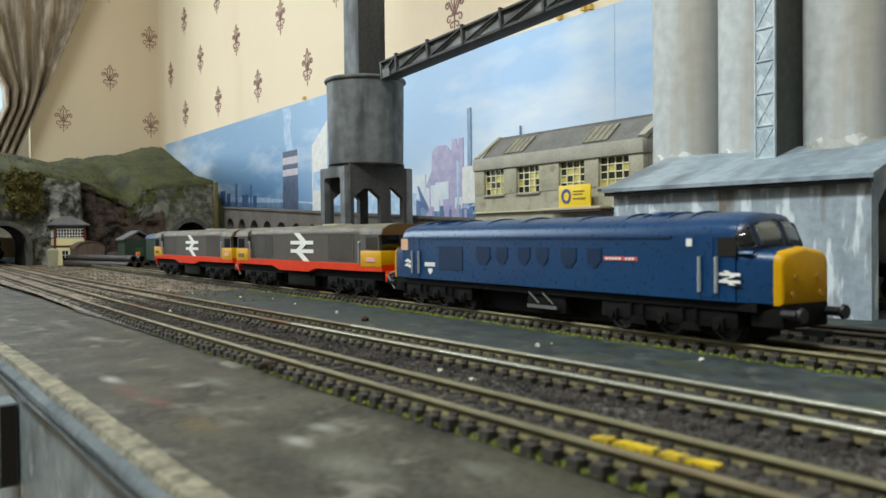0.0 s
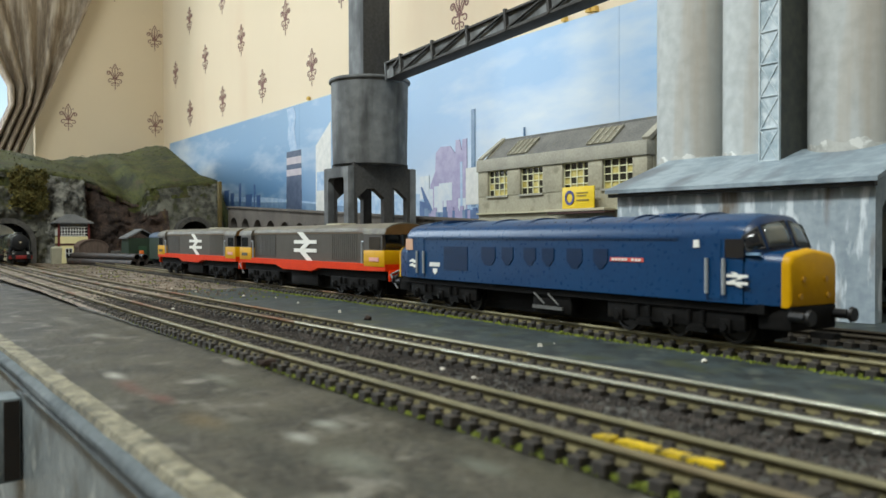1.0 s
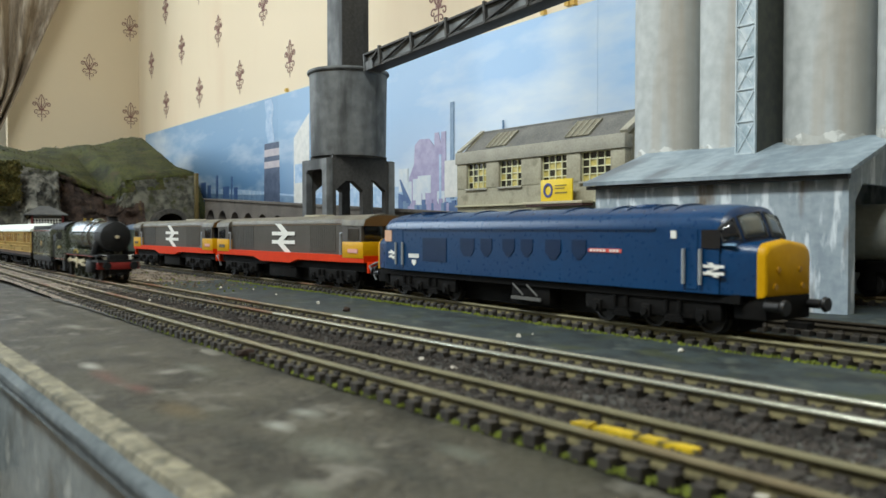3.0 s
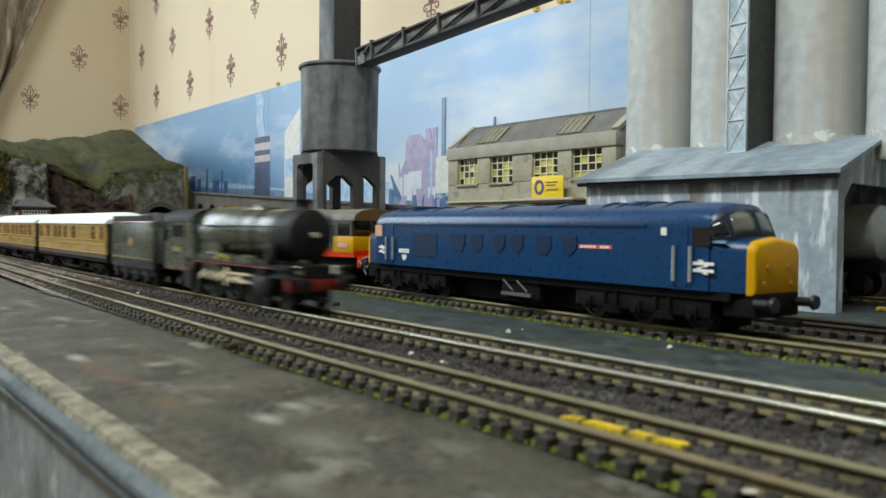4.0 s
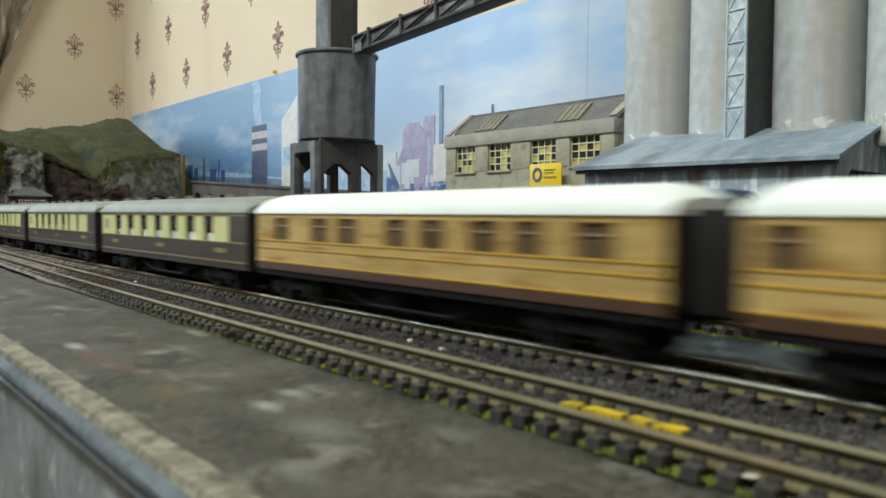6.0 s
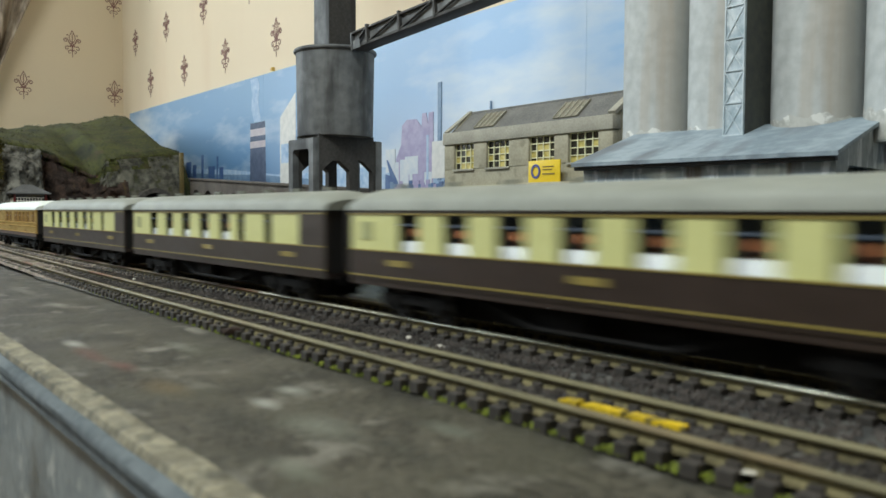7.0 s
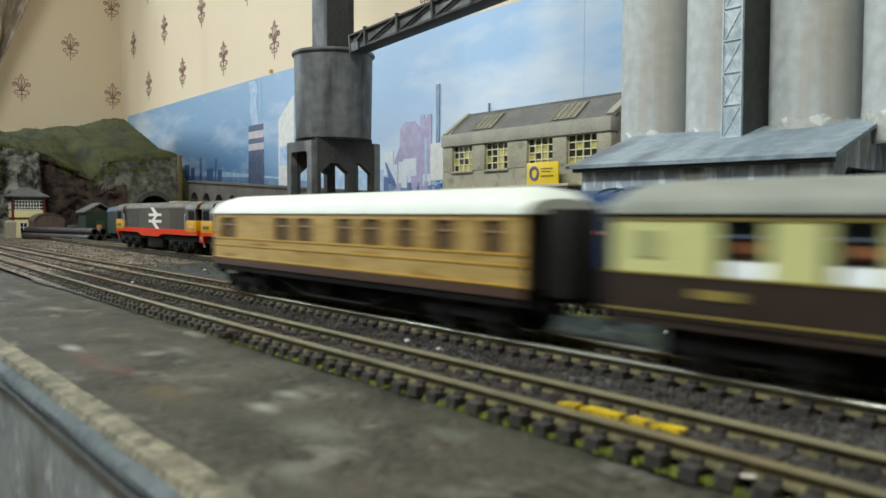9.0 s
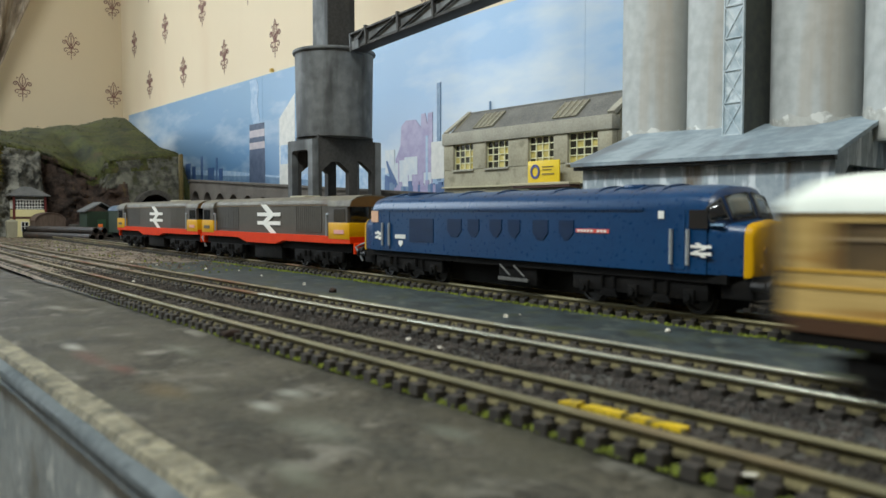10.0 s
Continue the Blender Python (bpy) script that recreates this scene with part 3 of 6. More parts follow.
# Grey base colour paints the reflection seen in the centre windscreen panes.
PALEGLASS = mat("pale_window_reflection_glass", "3c4140", "6a6f6b", 0.12, fine=100, large=20, bump=0.0, spec=0.8)
TANB = mat("peach_window_blind", "c69a7c", "d4ab8e", 0.7)
SEAL = mat("black_rubber_seal", "0e0f11", "17181a", 0.6)
BUFF = mat("buffer_steel", "1a1a1b", "2e2e30", 0.5, 0.4)


def arrow_logo(bm, cx, cz, w, h, y):
    """Double-arrow emblem as plain strokes."""
    u, v = w / 2, h / 2
    for z in (0.30, -0.30):
        box(bm, cx - u, cx + u, y - 0.0003, y, cz + v * (z - 0.13), cz + v * (z + 0.13))
    def stroke(x0, z0, x1, z1, t):
        prism(bm, [(cx + u * (x0 - t), cz + v * z0), (cx + u * (x0 + t), cz + v * z0), (cx + u * (x1 + t), cz + v * z1), (cx + u * (x1 - t), cz + v * z1)], "y", y - 0.0004, y)
    stroke(-0.45, 1.0, 0.25, 0.30, 0.24)
    stroke(0.30, 0.30, -0.35, -0.30, 0.24)
    stroke(-0.35, -0.30, 0.40, -1.0, 0.24)
    return bm


def wheel_mesh(r, w=0.0026, n=28):
    bm = turned(B(), [(r * 0.25, -w * 0.2), (r * 0.80, -w * 0.15), (r * 0.82, -w * 0.5), (r, -w * 0.5), (r, w * 0.3), (r * 1.12, w * 0.35), (r * 1.12, w * 0.5), (r * 0.3, w * 0.5)], n, "y")
    return finish("wheel", bm, WHEEL, 30)


def bogie(parent, x, axles, r, half, top, material=BLACK, spread=None):
    """Side frames with axleboxes, springs and steps, and the wheels of one bogie."""
    L = spread or (axles[-1] - axles[0]) / 2 + r * 1.15
    bg = part("bogie", bx(x - L, x + L, -half * 0.55, half * 0.55, RAILTOP + r * 0.9, top), material, parent)
    W = wheel_mesh(r)
    for s in (-1, 1):
        bm = B()
        y0, y1 = sorted((s * half * 0.86, s * half * 0.70))
        zc = RAILTOP + r
        box(bm, x - L, x + L, y0, y1, zc - 0.0012, zc + 0.0052, bevel=0.0005)
        for a in axles:
            box(bm, x + a - 0.0022, x + a + 0.0022, min(y0, y1) - (0.0012 if s < 0 else 0), max(y0, y1) + (0.0012 if s > 0 else 0), zc - 0.0022, zc + 0.0026, bevel=0.0004)
            cyl(bm, (x + a, s * half * 0.86, zc), (x + a, s * (half * 0.86 + 0.0022), zc), 0.0014, n=10)
        for a, b in zip(axles, axles[1:]):
            m = (a + b) / 2
            for k in range(3):
                box(bm, x + m - 0.0045 + k * 0.0005, x + m + 0.0045 - k * 0.0005, y0 - (0.0006 if s < 0 else 0), y1 + (0.0006 if s > 0 else 0), zc - 0.0028 + k * 0.0009, zc - 0.0021 + k * 0.0009)
            cyl(bm, (x + m - 0.003, s * half * 0.9, zc + 0.001), (x + m - 0.003, s * half * 0.9, zc + 0.0048), 0.0009, n=8)
            cyl(bm, (x + m + 0.003, s * half * 0.9, zc + 0.001), (x + m + 0.003, s * half * 0.9, zc + 0.0048), 0.0009, n=8)
        part("side_frame", bm, material, bg)
        for a in axles:
            part("wheel", W, None, bg, m=pose(x + a, s * GAUGE / 2, zc, 0, 0, 0 if s < 0 else 180))
    return bg


def buffers(parent, x, sgn, half, z, reach=0.009):
    for s in (-1, 1):
        bm = cy((x, s * half, z), (x + sgn * reach * 0.7, s * half, z), 0.0016, n=12)
        cyl(bm, (x + sgn * reach * 0.7, s * half, z), (x + sgn * reach * 0.85, s * half, z), 0.0009, n=10)
        cyl(bm, (x + sgn * reach * 0.85, s * half, z), (x + sgn * reach, s * half, z), 0.0026, 0.0023, n=18)
        part("buffer", bm, BUFF, parent)


def blue_diesel(m):
    t = thing("diesel_locomotive", "long blue diesel locomotive with yellow nose ends, standing on the siding", "locomotive", m)
    H, top, sk, eave = 0.016, 0.0505, 0.0200, 0.0425
    sec = []
    def ring(x, h, zt, ze, zb):
        pts = [(-h, zb), (-h, zb + (ze - zb) * 0.35), (-h, ze - 0.001)]
        for i in range(0, 13):
            a = math.pi * i / 12
            pts.append((-h * math.cos(a), ze + (zt - ze) * math.sin(a) ** 0.8))
        pts += [(h, ze - 0.001), (h, zb + (ze - zb) * 0.35), (h, zb)]
        return [(x, y, z) for y, z in pts]
    xc = 0.1120
    rings = [ring(k * (xc + dx), H * w, top - dt, eave - de, sk) for k, order in ((-1, 1), (1, -1)) for dx, w, dt, de in ((-0.0012, 0.985, 0.0012, 0.0008), (-0.004, 0.995, 0.0004, 0.0003), (-0.010, 1.0, 0.0, 0.0))[::order]]
    body = part("body", loft(B(), rings), BLUE, t)
    for s in (-1, 1):
        # Nose with a sloping windscreen behind it.
        def nring(x, h, zt, zb=sk):
            r = 0.004
            pts = [(-h, zb), (-h, zt - r)] + [(-h + r - r * math.cos(a), zt - r + r * math.sin(a)) for a in (0.5, 1.05)] + [(-h + r, zt), (0, zt + 0.0012), (h - r, zt)] + [(h - r + r * math.cos(a), zt - r + r * math.sin(a)) for a in (1.05, 0.5)] + [(h, zt - r), (h, zb)]
            return [(s * x, y, z) for y, z in pts]
        nose = part("nose", loft(B(), [nring(xc - 0.001, H * 0.955, 0.0374), nring(0.1180, H * 0.88, 0.0373), nring(0.1236, H * 0.80, 0.0370)]), BLUE, t)
        part("yellow_nose_front", loft(B(), [nring(0.1232, H * 0.815, 0.0373, sk - 0.0005), nring(0.1250, H * 0.800, 0.0369, sk - 0.0005), nring(0.1258, H * 0.775, 0.0363, sk), nring(0.1262, H * 0.735, 0.0355, sk + 0.001)]), WARNY, t, "yellow nose panel")
        bm = B()
        for q in ((-0.006, 0.0285), (0.006, 0.0285), (-0.0075, 0.0230), (0.0075, 0.0230)):
            cyl(bm, (s * 0.1262, q[0], q[1]), (s * 0.1267, q[0], q[1]), 0.0010, n=10)
        part("nose_lamps", bm, mat("lamp_amber", "a87a0c", "b98a10", 0.4), nose)
        # Cab front: a rounded screen leaning back under the roof dome, with four panes.
        def screen_point(th, v, out=0.0):
            c, n = math.cos(th), math.sin(th)
            lo_p = Vector((0.1112 + 0.0082 * max(0.0, c) ** 0.75, H * 0.955 * n, 0.0362))
            hi_p = Vector((0.1090 + 0.0046 * max(0.0, c) ** 0.9, H * 0.965 * n, 0.0416 + 0.0079 * max(0.0, c) ** 0.8))
            p = lo_p.lerp(hi_p, v) + Vector((c, 0.6 * n, 0.35 * c)) * (0.0010 * math.sin(math.pi * v) + out)
            return Vector((s * p.x, p.y, p.z))
        bm = B()
        ths = [math.pi * (i / 24 - 0.5) for i in range(25)]
        loft(bm, [[screen_point(th, v / 6) for th in ths] for v in range(7)] + [[(s * 0.1050, p.y, p.z) for p in (screen_point(th, 1.0) for th in ths)]], cap=False, closed=False)
        part("cab_front", bm, mat("dark_blue_screen_surround", "0a2340", "123055", 0.35), t, "dark blue windscreen surround", smooth=60)
        for a, b in ((-82, -50), (-43, -4), (4, 43), (50, 82)):
            bm = B()
            rg = [[screen_point(radians(a + (b - a) * i / 6), v, 0.0004) for i in range(7)] for v in (0.22, 0.40, 0.60, 0.80)]
            loft(bm, rg, cap=False, closed=False)
            ob = part("windscreen_pane", bm, PALEGLASS if abs(a + b) < 60 else DARKGLASS, t, smooth=50)
            ob.modifiers.new("pane_thickness", "SOLIDIFY").thickness = 0.0004
            bm = B()
            edge = [screen_point(radians(th), v, 0.0005) for th, v in ((a, 0.20), (b, 0.20), (b, 0.82), (a, 0.82))]
            for p, q in zip(edge, edge[1:] + edge[:1]):
                cyl(bm, p, q, 0.00035, n=6)
            part("pane_seal", bm, SEAL, ob)
        buffers(t, s * 0.1255, s, 0.0115, 0.0168, 0.0075)
        part("buffer_beam", bx(min(s * 0.114, s * 0.1262), max(s * 0.114, s * 0.1262), -0.0122, 0.0122, 0.0120, sk, bevel=0.0006), BLACK, t)
        part("coupling_hook", bx(min(s * 0.126, s * 0.134), max(s * 0.126, s * 0.134), -0.002, 0.002, 0.0095, 0.0115), BLACK, t)
        bogie(t, s * 0.078, (-0.025, 0.0, 0.025), 0.0062, H, 0.0195)
    for s in (-1, 1):
        y = s * H
        o = 0.0003 * s
        ya, yb = sorted((y - o, y + o * 1.2))
        def side(name, x0, x1, z0, z1, material, label="", proud=1.0):
            return part(name, bx(x0, x1, min(y - o, y + o * proud), max(y - o, y + o * proud), z0, z1), material, body, label)
        for x in (-0.0985, -0.0915, 0.0970, 0.1040):
            bm = cy((x, y + s * 0.0009, 0.0228), (x, y + s * 0.0009, 0.0350), 0.0007, n=8)
            part("handrail", bm, SILVER, body, "silver door handrail")
        for x in (-0.0951, 0.0993):
            side("cab_door", x - 0.0030, x + 0.0030, 0.0212, 0.0415, BLUE)
        side("grille", -0.072, -0.050, 0.0255, 0.0375, BLUEDARK, "dark blue radiator grille")
        for x0, x1, z0 in ((-0.038, -0.0265, 0.029), (-0.0215, -0.0128, 0.0293), (-0.005, 0.0036, 0.0297), (0.008, 0.0160, 0.0297), (0.0242, 0.0338, 0.0293), (0.0403, 0.0486, 0.0297)):
            bm = prism(B(), [(x0, 0.0375), (x1, 0.0375), (x1, z0 + 0.003), (x1 - 0.003, z0), (x0 + 0.003, z0), (x0, z0 + 0.003)], "y", *sorted((y - o, y + o)))
            part("porthole_grille", bm, BLUEDARK, body)
        side("side_window", 0.1040, 0.1115, 0.0353, 0.0415, DARKGLASS)
        side("side_window", -0.1115, -0.1040, 0.0353, 0.0415, TANB if s < 0 else DARKGLASS, "peach blind behind the cab window" if s < 0 else "")
        side("name_plate", 0.050, 0.0675, 0.0328, 0.0343, PINK, "red nameplate")
        bm = B()
        for i in range(9):
            if i != 5:
                box(bm, 0.0510 + i * 0.00175, 0.0522 + i * 0.00175, *sorted((y, y + o * 1.5)), 0.0331, 0.0340)
        part("plate_bars", bm, WHITED, body)
        side("lamp_box", 0.0909, 0.0934, 0.0385, 0.0412, WHITED, "white square panel", 1.4)
        for cx in (0.1090, -0.1030):
            bm = B()
            for k, dz in enumerate((0.0012, -0.0012)):
                box(bm, cx - 0.0042, cx + 0.0042, *sorted((y, y + o * 1.4)), 0.0280 + dz - 0.0005, 0.0280 + dz + 0.0005)
            prism(bm, [(cx - 0.0025, 0.0304), (cx - 0.0008, 0.0304), (cx + 0.0022, 0.0284), (cx - 0.0012, 0.0276), (cx + 0.0022, 0.0256), (cx + 0.0005, 0.0256), (cx - 0.0030, 0.0276), (cx + 0.0004, 0.0284)], "y", *sorted((y, y + o * 1.5)))
            part("arrow_emblem", bm, WHITED, body, "white double-arrow emblem")
        bm = B()
        for i in range(5):
            box(bm, -0.0860 + i * 0.0021, -0.0844 + i * 0.0021, *sorted((y, y + o * 1.3)), 0.0268, 0.0290)
        prism(bm, [(-0.0825, 0.0258), (-0.0785, 0.0258), (-0.0785, 0.0240), (-0.0805, 0.0226), (-0.0825, 0.0240)], "y", *sorted((y, y + o * 1.3)))
        part("number_bars", bm, WHITED, body, "white number bars and small crest")
        part("gutter", bx(-0.105, 0.084, *sorted((y, y + s * 0.0005)), 0.0415, 0.0423), BLUE, body)
        part("nose_rim", bx(0.1118, 0.1170, *sorted((s * H * 0.90, s * H * 0.965)), 0.0362, 0.0370), mat("pale_blue_edge", "6f93b4", "86a6c2", 0.4), body)
        bm = B()
        for x in (0.004, 0.0135):
            cyl(bm, (x - 0.003, y * 0.93, 0.0175), (x + 0.004, y * 0.93, 0.0130), 0.0004, n=6)
        box(bm, 0.0, 0.0200, *sorted((y * 0.9, y * 0.95)), 0.0108, 0.0122)
        part("tank_step", bm, mat("grey_step", "4a4a48", "5c5c59", 0.6), t)
    part("fuel_tank", bx(-0.002, 0.024, -0.0135, 0.0135, 0.0090, 0.0195, bevel=0.001), BLACK, t)
    part("underframe", bx(-0.118, 0.118, -0.0145, 0.0145, 0.0170, 0.0202), BLACK, t)
    # Added black box hides the lit ground, so the underside looks shaded.
    part("frame_keel", bx(-0.112, 0.112, -0.0070, 0.0070, 0.0075, 0.0171), BLACK, t)
    def roof_strip(x, w=0.0009, lift=0.0004):
        bm = B()
        rg = []
        for xx in (x - w, x + w):
            rg.append([(xx, -H * 0.92 * math.cos(math.pi * i / 14), eave + 0.0003 + (top - eave + lift) * math.sin(math.pi * i / 14) ** 0.8) for i in range(1, 14)] + [(xx, H * 0.6 * math.cos(math.pi * i / 14), eave + 0.001) for i in range(1, 14)])
        return loft(bm, rg)
    for x in (-0.095, -0.062, -0.035, -0.008, 0.030, 0.056, 0.064, 0.077, 0.0875):
        part("roof_rib", roof_strip(x), BLUE, body)
    part("roof_hatch", bx(0.0665, 0.0765, -0.0075, 0.001, 0.0492, 0.0512, bevel=0.0006), BLUE, body)
    part("roof_fan", cy((-0.082, 0, 0.0495), (-0.082, 0, 0.0512), 0.009, n=24), BLUEDARK, body)
    return t


def freight_diesel(m, label):
    t = thing("freight_locomotive", label, "locomotive", m, group="grey freight locomotives")
    E, H, h, zr = 0.118, 0.0155, 0.0130, 0.0512
    red = [(-E, 0.0222), (-E, 0.0262), (E, 0.0262), (E, 0.0222), (E - 0.024, 0.0218), (0.030, 0.0218), (0.018, 0.0192), (-0.030, 0.0192), (-0.044, 0.0222), (-E + 0.02, 0.0222)]
    part("solebar", prism(B(), red, "y", -H, H), REDP, t, "red solebar")
    part("underframe", bx(-E + 0.004, E - 0.004, -0.012, 0.012, 0.0165, 0.0220), BLACK, t)
    def roof_prof(w, ze, zt, n=8):
        return [(-w * math.cos(math.pi * i / n), ze + (zt - ze) * math.sin(math.pi * i / n) ** 0.8) for i in range(n + 1)]
    hood = part("hood", prism(B(), [(-h, 0.0262), *roof_prof(h, 0.0450, 0.0462), (h, 0.0262)], "x", -E + 0.026, E - 0.026), GREY, t, "grey ribbed hood")
    part("hood_roof", prism(B(), [(-h - 0.0005, 0.0458), *roof_prof(h + 0.0005, 0.0462, zr), (h + 0.0005, 0.0458)], "x", -E + 0.0255, E - 0.0255), ROOFG, t)
    for s in (-1, 1):
        y = s * h
        for x0, x1 in ((-0.089, -0.048), (0.044, 0.080)):
            bm = B()
            for i in range(13):
                xx = x0 + (x1 - x0) * i / 13
                box(bm, xx, xx + (x1 - x0) / 13 * 0.72, *sorted((y - s * 0.0002, y + s * 0.0004)), 0.0280, 0.0445)
            part("grille", bm, GREYD if x0 < 0 else GREY, hood)
        part("arrow_emblem", arrow_logo(B(), 0.004, 0.0362, 0.037, 0.0200, y - 0.0003 if s < 0 else y + 0.0007), WHITED, hood, "large white double-arrow emblem")
        part("panel_strip", bx(-0.092, 0.092, *sorted((y, y + s * 0.0003)), 0.0449, 0.0456), mat("brown_grime_strip", "6a5a48", "7c6b56", 0.8), hood)
    for s in (-1, 1):
        a, b = sorted((s * (E - 0.0005), s * (E - 0.0255)))
        part("cab_yellow", bx(a, b, -H - 0.0003, H + 0.0003, 0.0246, 0.0345, bevel=0.0004), WARNY, t, "warning yellow cab front")
        cab = part("cab", prism(B(), [(-H, 0.0343), *roof_prof(H, 0.0445, 0.0448), (H, 0.0343)], "x", *sorted((s * (E - 0.003), s * (E - 0.0255)))), mat("dark_cab_side", "3a3632", "4a4540", 0.5), t, "dark upper cab")
        part("cab_roof", prism(B(), [(-H - 0.0004, 0.0440), *roof_prof(H + 0.0004, 0.0446, zr), (H + 0.0004, 0.0440)], "x", *sorted((s * (E + 0.0004), s * (E - 0.0260)))), ROOFG, t)
        part("cab_brow", prism(B(), [(-H, 0.0440), *roof_prof(H, 0.0446, zr - 0.0008), (H, 0.0440)], "x", *sorted((s * (E + 0.0008), s * (E + 0.0003)))), mat("orange_brown_brow", "5f4218", "765422", 0.5), t)
        for y0, y1 in ((-0.0135, -0.0010), (0.0010, 0.0135)):
            part("windscreen", bx(*sorted((s * (E - 0.0031), s * (E - 0.0026))), y0, y1, 0.0352, 0.0438), DARKGLASS, cab)
        for k in (-1, 1):
            part("side_window", bx(*sorted((s * (E - 0.0055), s * (E - 0.0185))), *sorted((k * H, k * (H + 0.0003))), 0.0352, 0.0425), DARKGLASS, cab)
            part("depot_plate", bx(*sorted((s * (E - 0.0065), s * (E - 0.0180))), *sorted((k * H, k * (H + 0.0007))), 0.0278, 0.0302), mat("pale_pink_plate", "c98a84", "d8a09a", 0.5) if s > 0 else mat("dark_plate", "4a4030", "5a4e3a", 0.6), t)
            bm = cy((s * (E - 0.0285), k * (h + 0.0022), 0.0262), (s * (E - 0.0285), k * (h + 0.0022), 0.0395), 0.0007, n=8)
            cyl(bm, (s * (E - 0.0285), k * (h + 0.0022), 0.0395), (s * (E - 0.0260), k * (h + 0.0022), 0.0395), 0.0007, n=8)
            part("handrail", bm, SILVER, t, "silver handrail")
            part("cab_door", bx(*sorted((s * (E - 0.0262), s * (E - 0.0285))), *sorted((k * 0.006, k * (h - 0.0005))), 0.0270, 0.0430), mat("black_doorway", "161514", "222120", 0.6), t)
        part("buffer_beam", bx(*sorted((s * E, s * (E + 0.0025))), -0.0135, 0.0135, 0.0160, 0.0225, bevel=0.0005), REDP, t)
        buffers(t, s * (E + 0.0012), s, 0.0105, 0.0185, 0.007)
        bm = cy((s * (E + 0.002), -0.013, 0.0205), (s * (E + 0.006), -0.0105, 0.0125), 0.0006, n=8)
        cyl(bm, (s * (E + 0.002), -0.013, 0.0205), (s * (E + 0.004), 0.002, 0.0260), 0.0006, n=8)
        part("lamp_iron", bm, SILVER, t)
        bogie(t, s * 0.074, (-0.024, 0.0, 0.024), 0.0060, H, 0.0185)
    # Added black box below the frame, in place of deep shade between the bogies.
    part("frame_keel", bx(-0.106, 0.106, -0.0070, 0.0070, 0.0075, 0.0166), BLACK, t)
    part("fuel_tank", bx(-0.022, 0.022, -0.0125, 0.0125, 0.0088, 0.0192, bevel=0.001), BLACK, t)
    part("roof_patch", bx(0.022, 0.044, -0.006, 0.006, 0.0505, 0.0519, bevel=0.0005), mat("pale_roof_panel", "9a9580", "aaa690", 0.7), t)
    return t


blue_loco = blue_diesel(pose(-0.2625, 0.2570, 0, 0, 0, -3.65))
freight_diesel(pose(-0.5175, 0.2675, 0, 0, 0, -1.2), "grey freight diesel with red solebar coupled behind the blue diesel")
freight_diesel(pose(-0.7630, 0.2730, 0, 0, 0, -1.3), "grey freight diesel with red solebar at the rear of the line")


# ---- printed backscene on the wall ----
def sky_print():
    m = bpy.data.materials.new("printed_sky")
    m.use_nodes = True
    N, L = m.node_tree.nodes, m.node_tree.links
    b = N["Principled BSDF"]
    tc = N.new("ShaderNodeTexCoord")
    sep = N.new("ShaderNodeSeparateXYZ")
    L.new(tc.outputs["Object"], sep.inputs[0])
    def span(out, lo, hi):
        r = N.new("ShaderNodeMapRange")
        r.inputs["From Min"].default_value, r.inputs["From Max"].default_value = lo, hi
        L.new(out, r.inputs["Value"])
        return r.outputs[0]
    def mix(f, a, c):
        x = N.new("ShaderNodeMix")
        x.data_type = "RGBA"
        L.new(f, x.inputs[0])
        for k, v in ((6, a), (7, c)):
            if isinstance(v, str):
                x.inputs[k].default_value = rgb(v)
            else:
                L.new(v, x.inputs[k])
        return x.outputs[2]
    left = mix(span(sep.outputs[2], 0.10, 0.24), "4a7ba8", "84a8ca")
    right = mix(span(sep.outputs[2], 0.08, 0.22), "c9d6e6", "9cc0e6")
    base = mix(span(sep.outputs[0], -1.5, -0.85), left, right)
    mp = N.new("ShaderNodeMapping")
    mp.inputs["Scale"].default_value = (1.0, 1.0, 3.0)
    L.new(tc.outputs["Object"], mp.inputs[0])
    n = N.new("ShaderNodeTexNoise")
    n.inputs["Scale"].default_value, n.inputs["Detail"].default_value = 5.0, 6.0
    L.new(mp.outputs[0], n.inputs["Vector"])
    cloud = mix(span(n.outputs[0], 0.48, 0.80), base, "dfe6ea")
    L.new(cloud, b.inputs["Base Color"])
    b.inputs["Roughness"].default_value = 0.45
    return m


YB = 0.6960
scene_sheet = thing("printed_backscene", "printed paper backscene of sky and steelworks on the wall", "backdrop", kind="structure")
SKYM = sky_print()
for x0, x1 in ((-2.24, -1.43), (-1.4295, -0.6145), (-0.614, 0.35)):
    part("paper_panel", bx(x0, x1, YB, 0.6995, 0.0, 0.3035), SKYM, scene_sheet)
PR = {k: mat("print_" + k, a, b, 0.45, fine=120, large=60, amt=1.0, bump=0.0) for k, a, b in (
    ("violet", "948db4", "ada6c6"), ("slate", "5f7fa2", "7b97b4"), ("navy", "3c5c90", "5474a2"), ("white", "c3cfdb", "d6dce0"), ("cream", "cfd0cc", "e0dfda"), ("stack", "3a4a66", "55627a"), ("band", "b8b0b8", "c8c0c4"), ("haze", "8fb0d2", "b7cbe0"))}


LAYER = [0]


def printed(k, pts):
    """One printed shape; each lies a hair above the one before."""
    LAYER[0] += 1
    part("print_shape", prism(B(), pts, "y", YB - 0.0003 - 0.00004 * LAYER[0], YB - 0.00001), PR[k], scene_sheet, smooth=0)


def rect(k, x0, x1, z0, z1):
    printed(k, [(x0, z0), (x1, z0), (x1, z1), (x0, z1)])


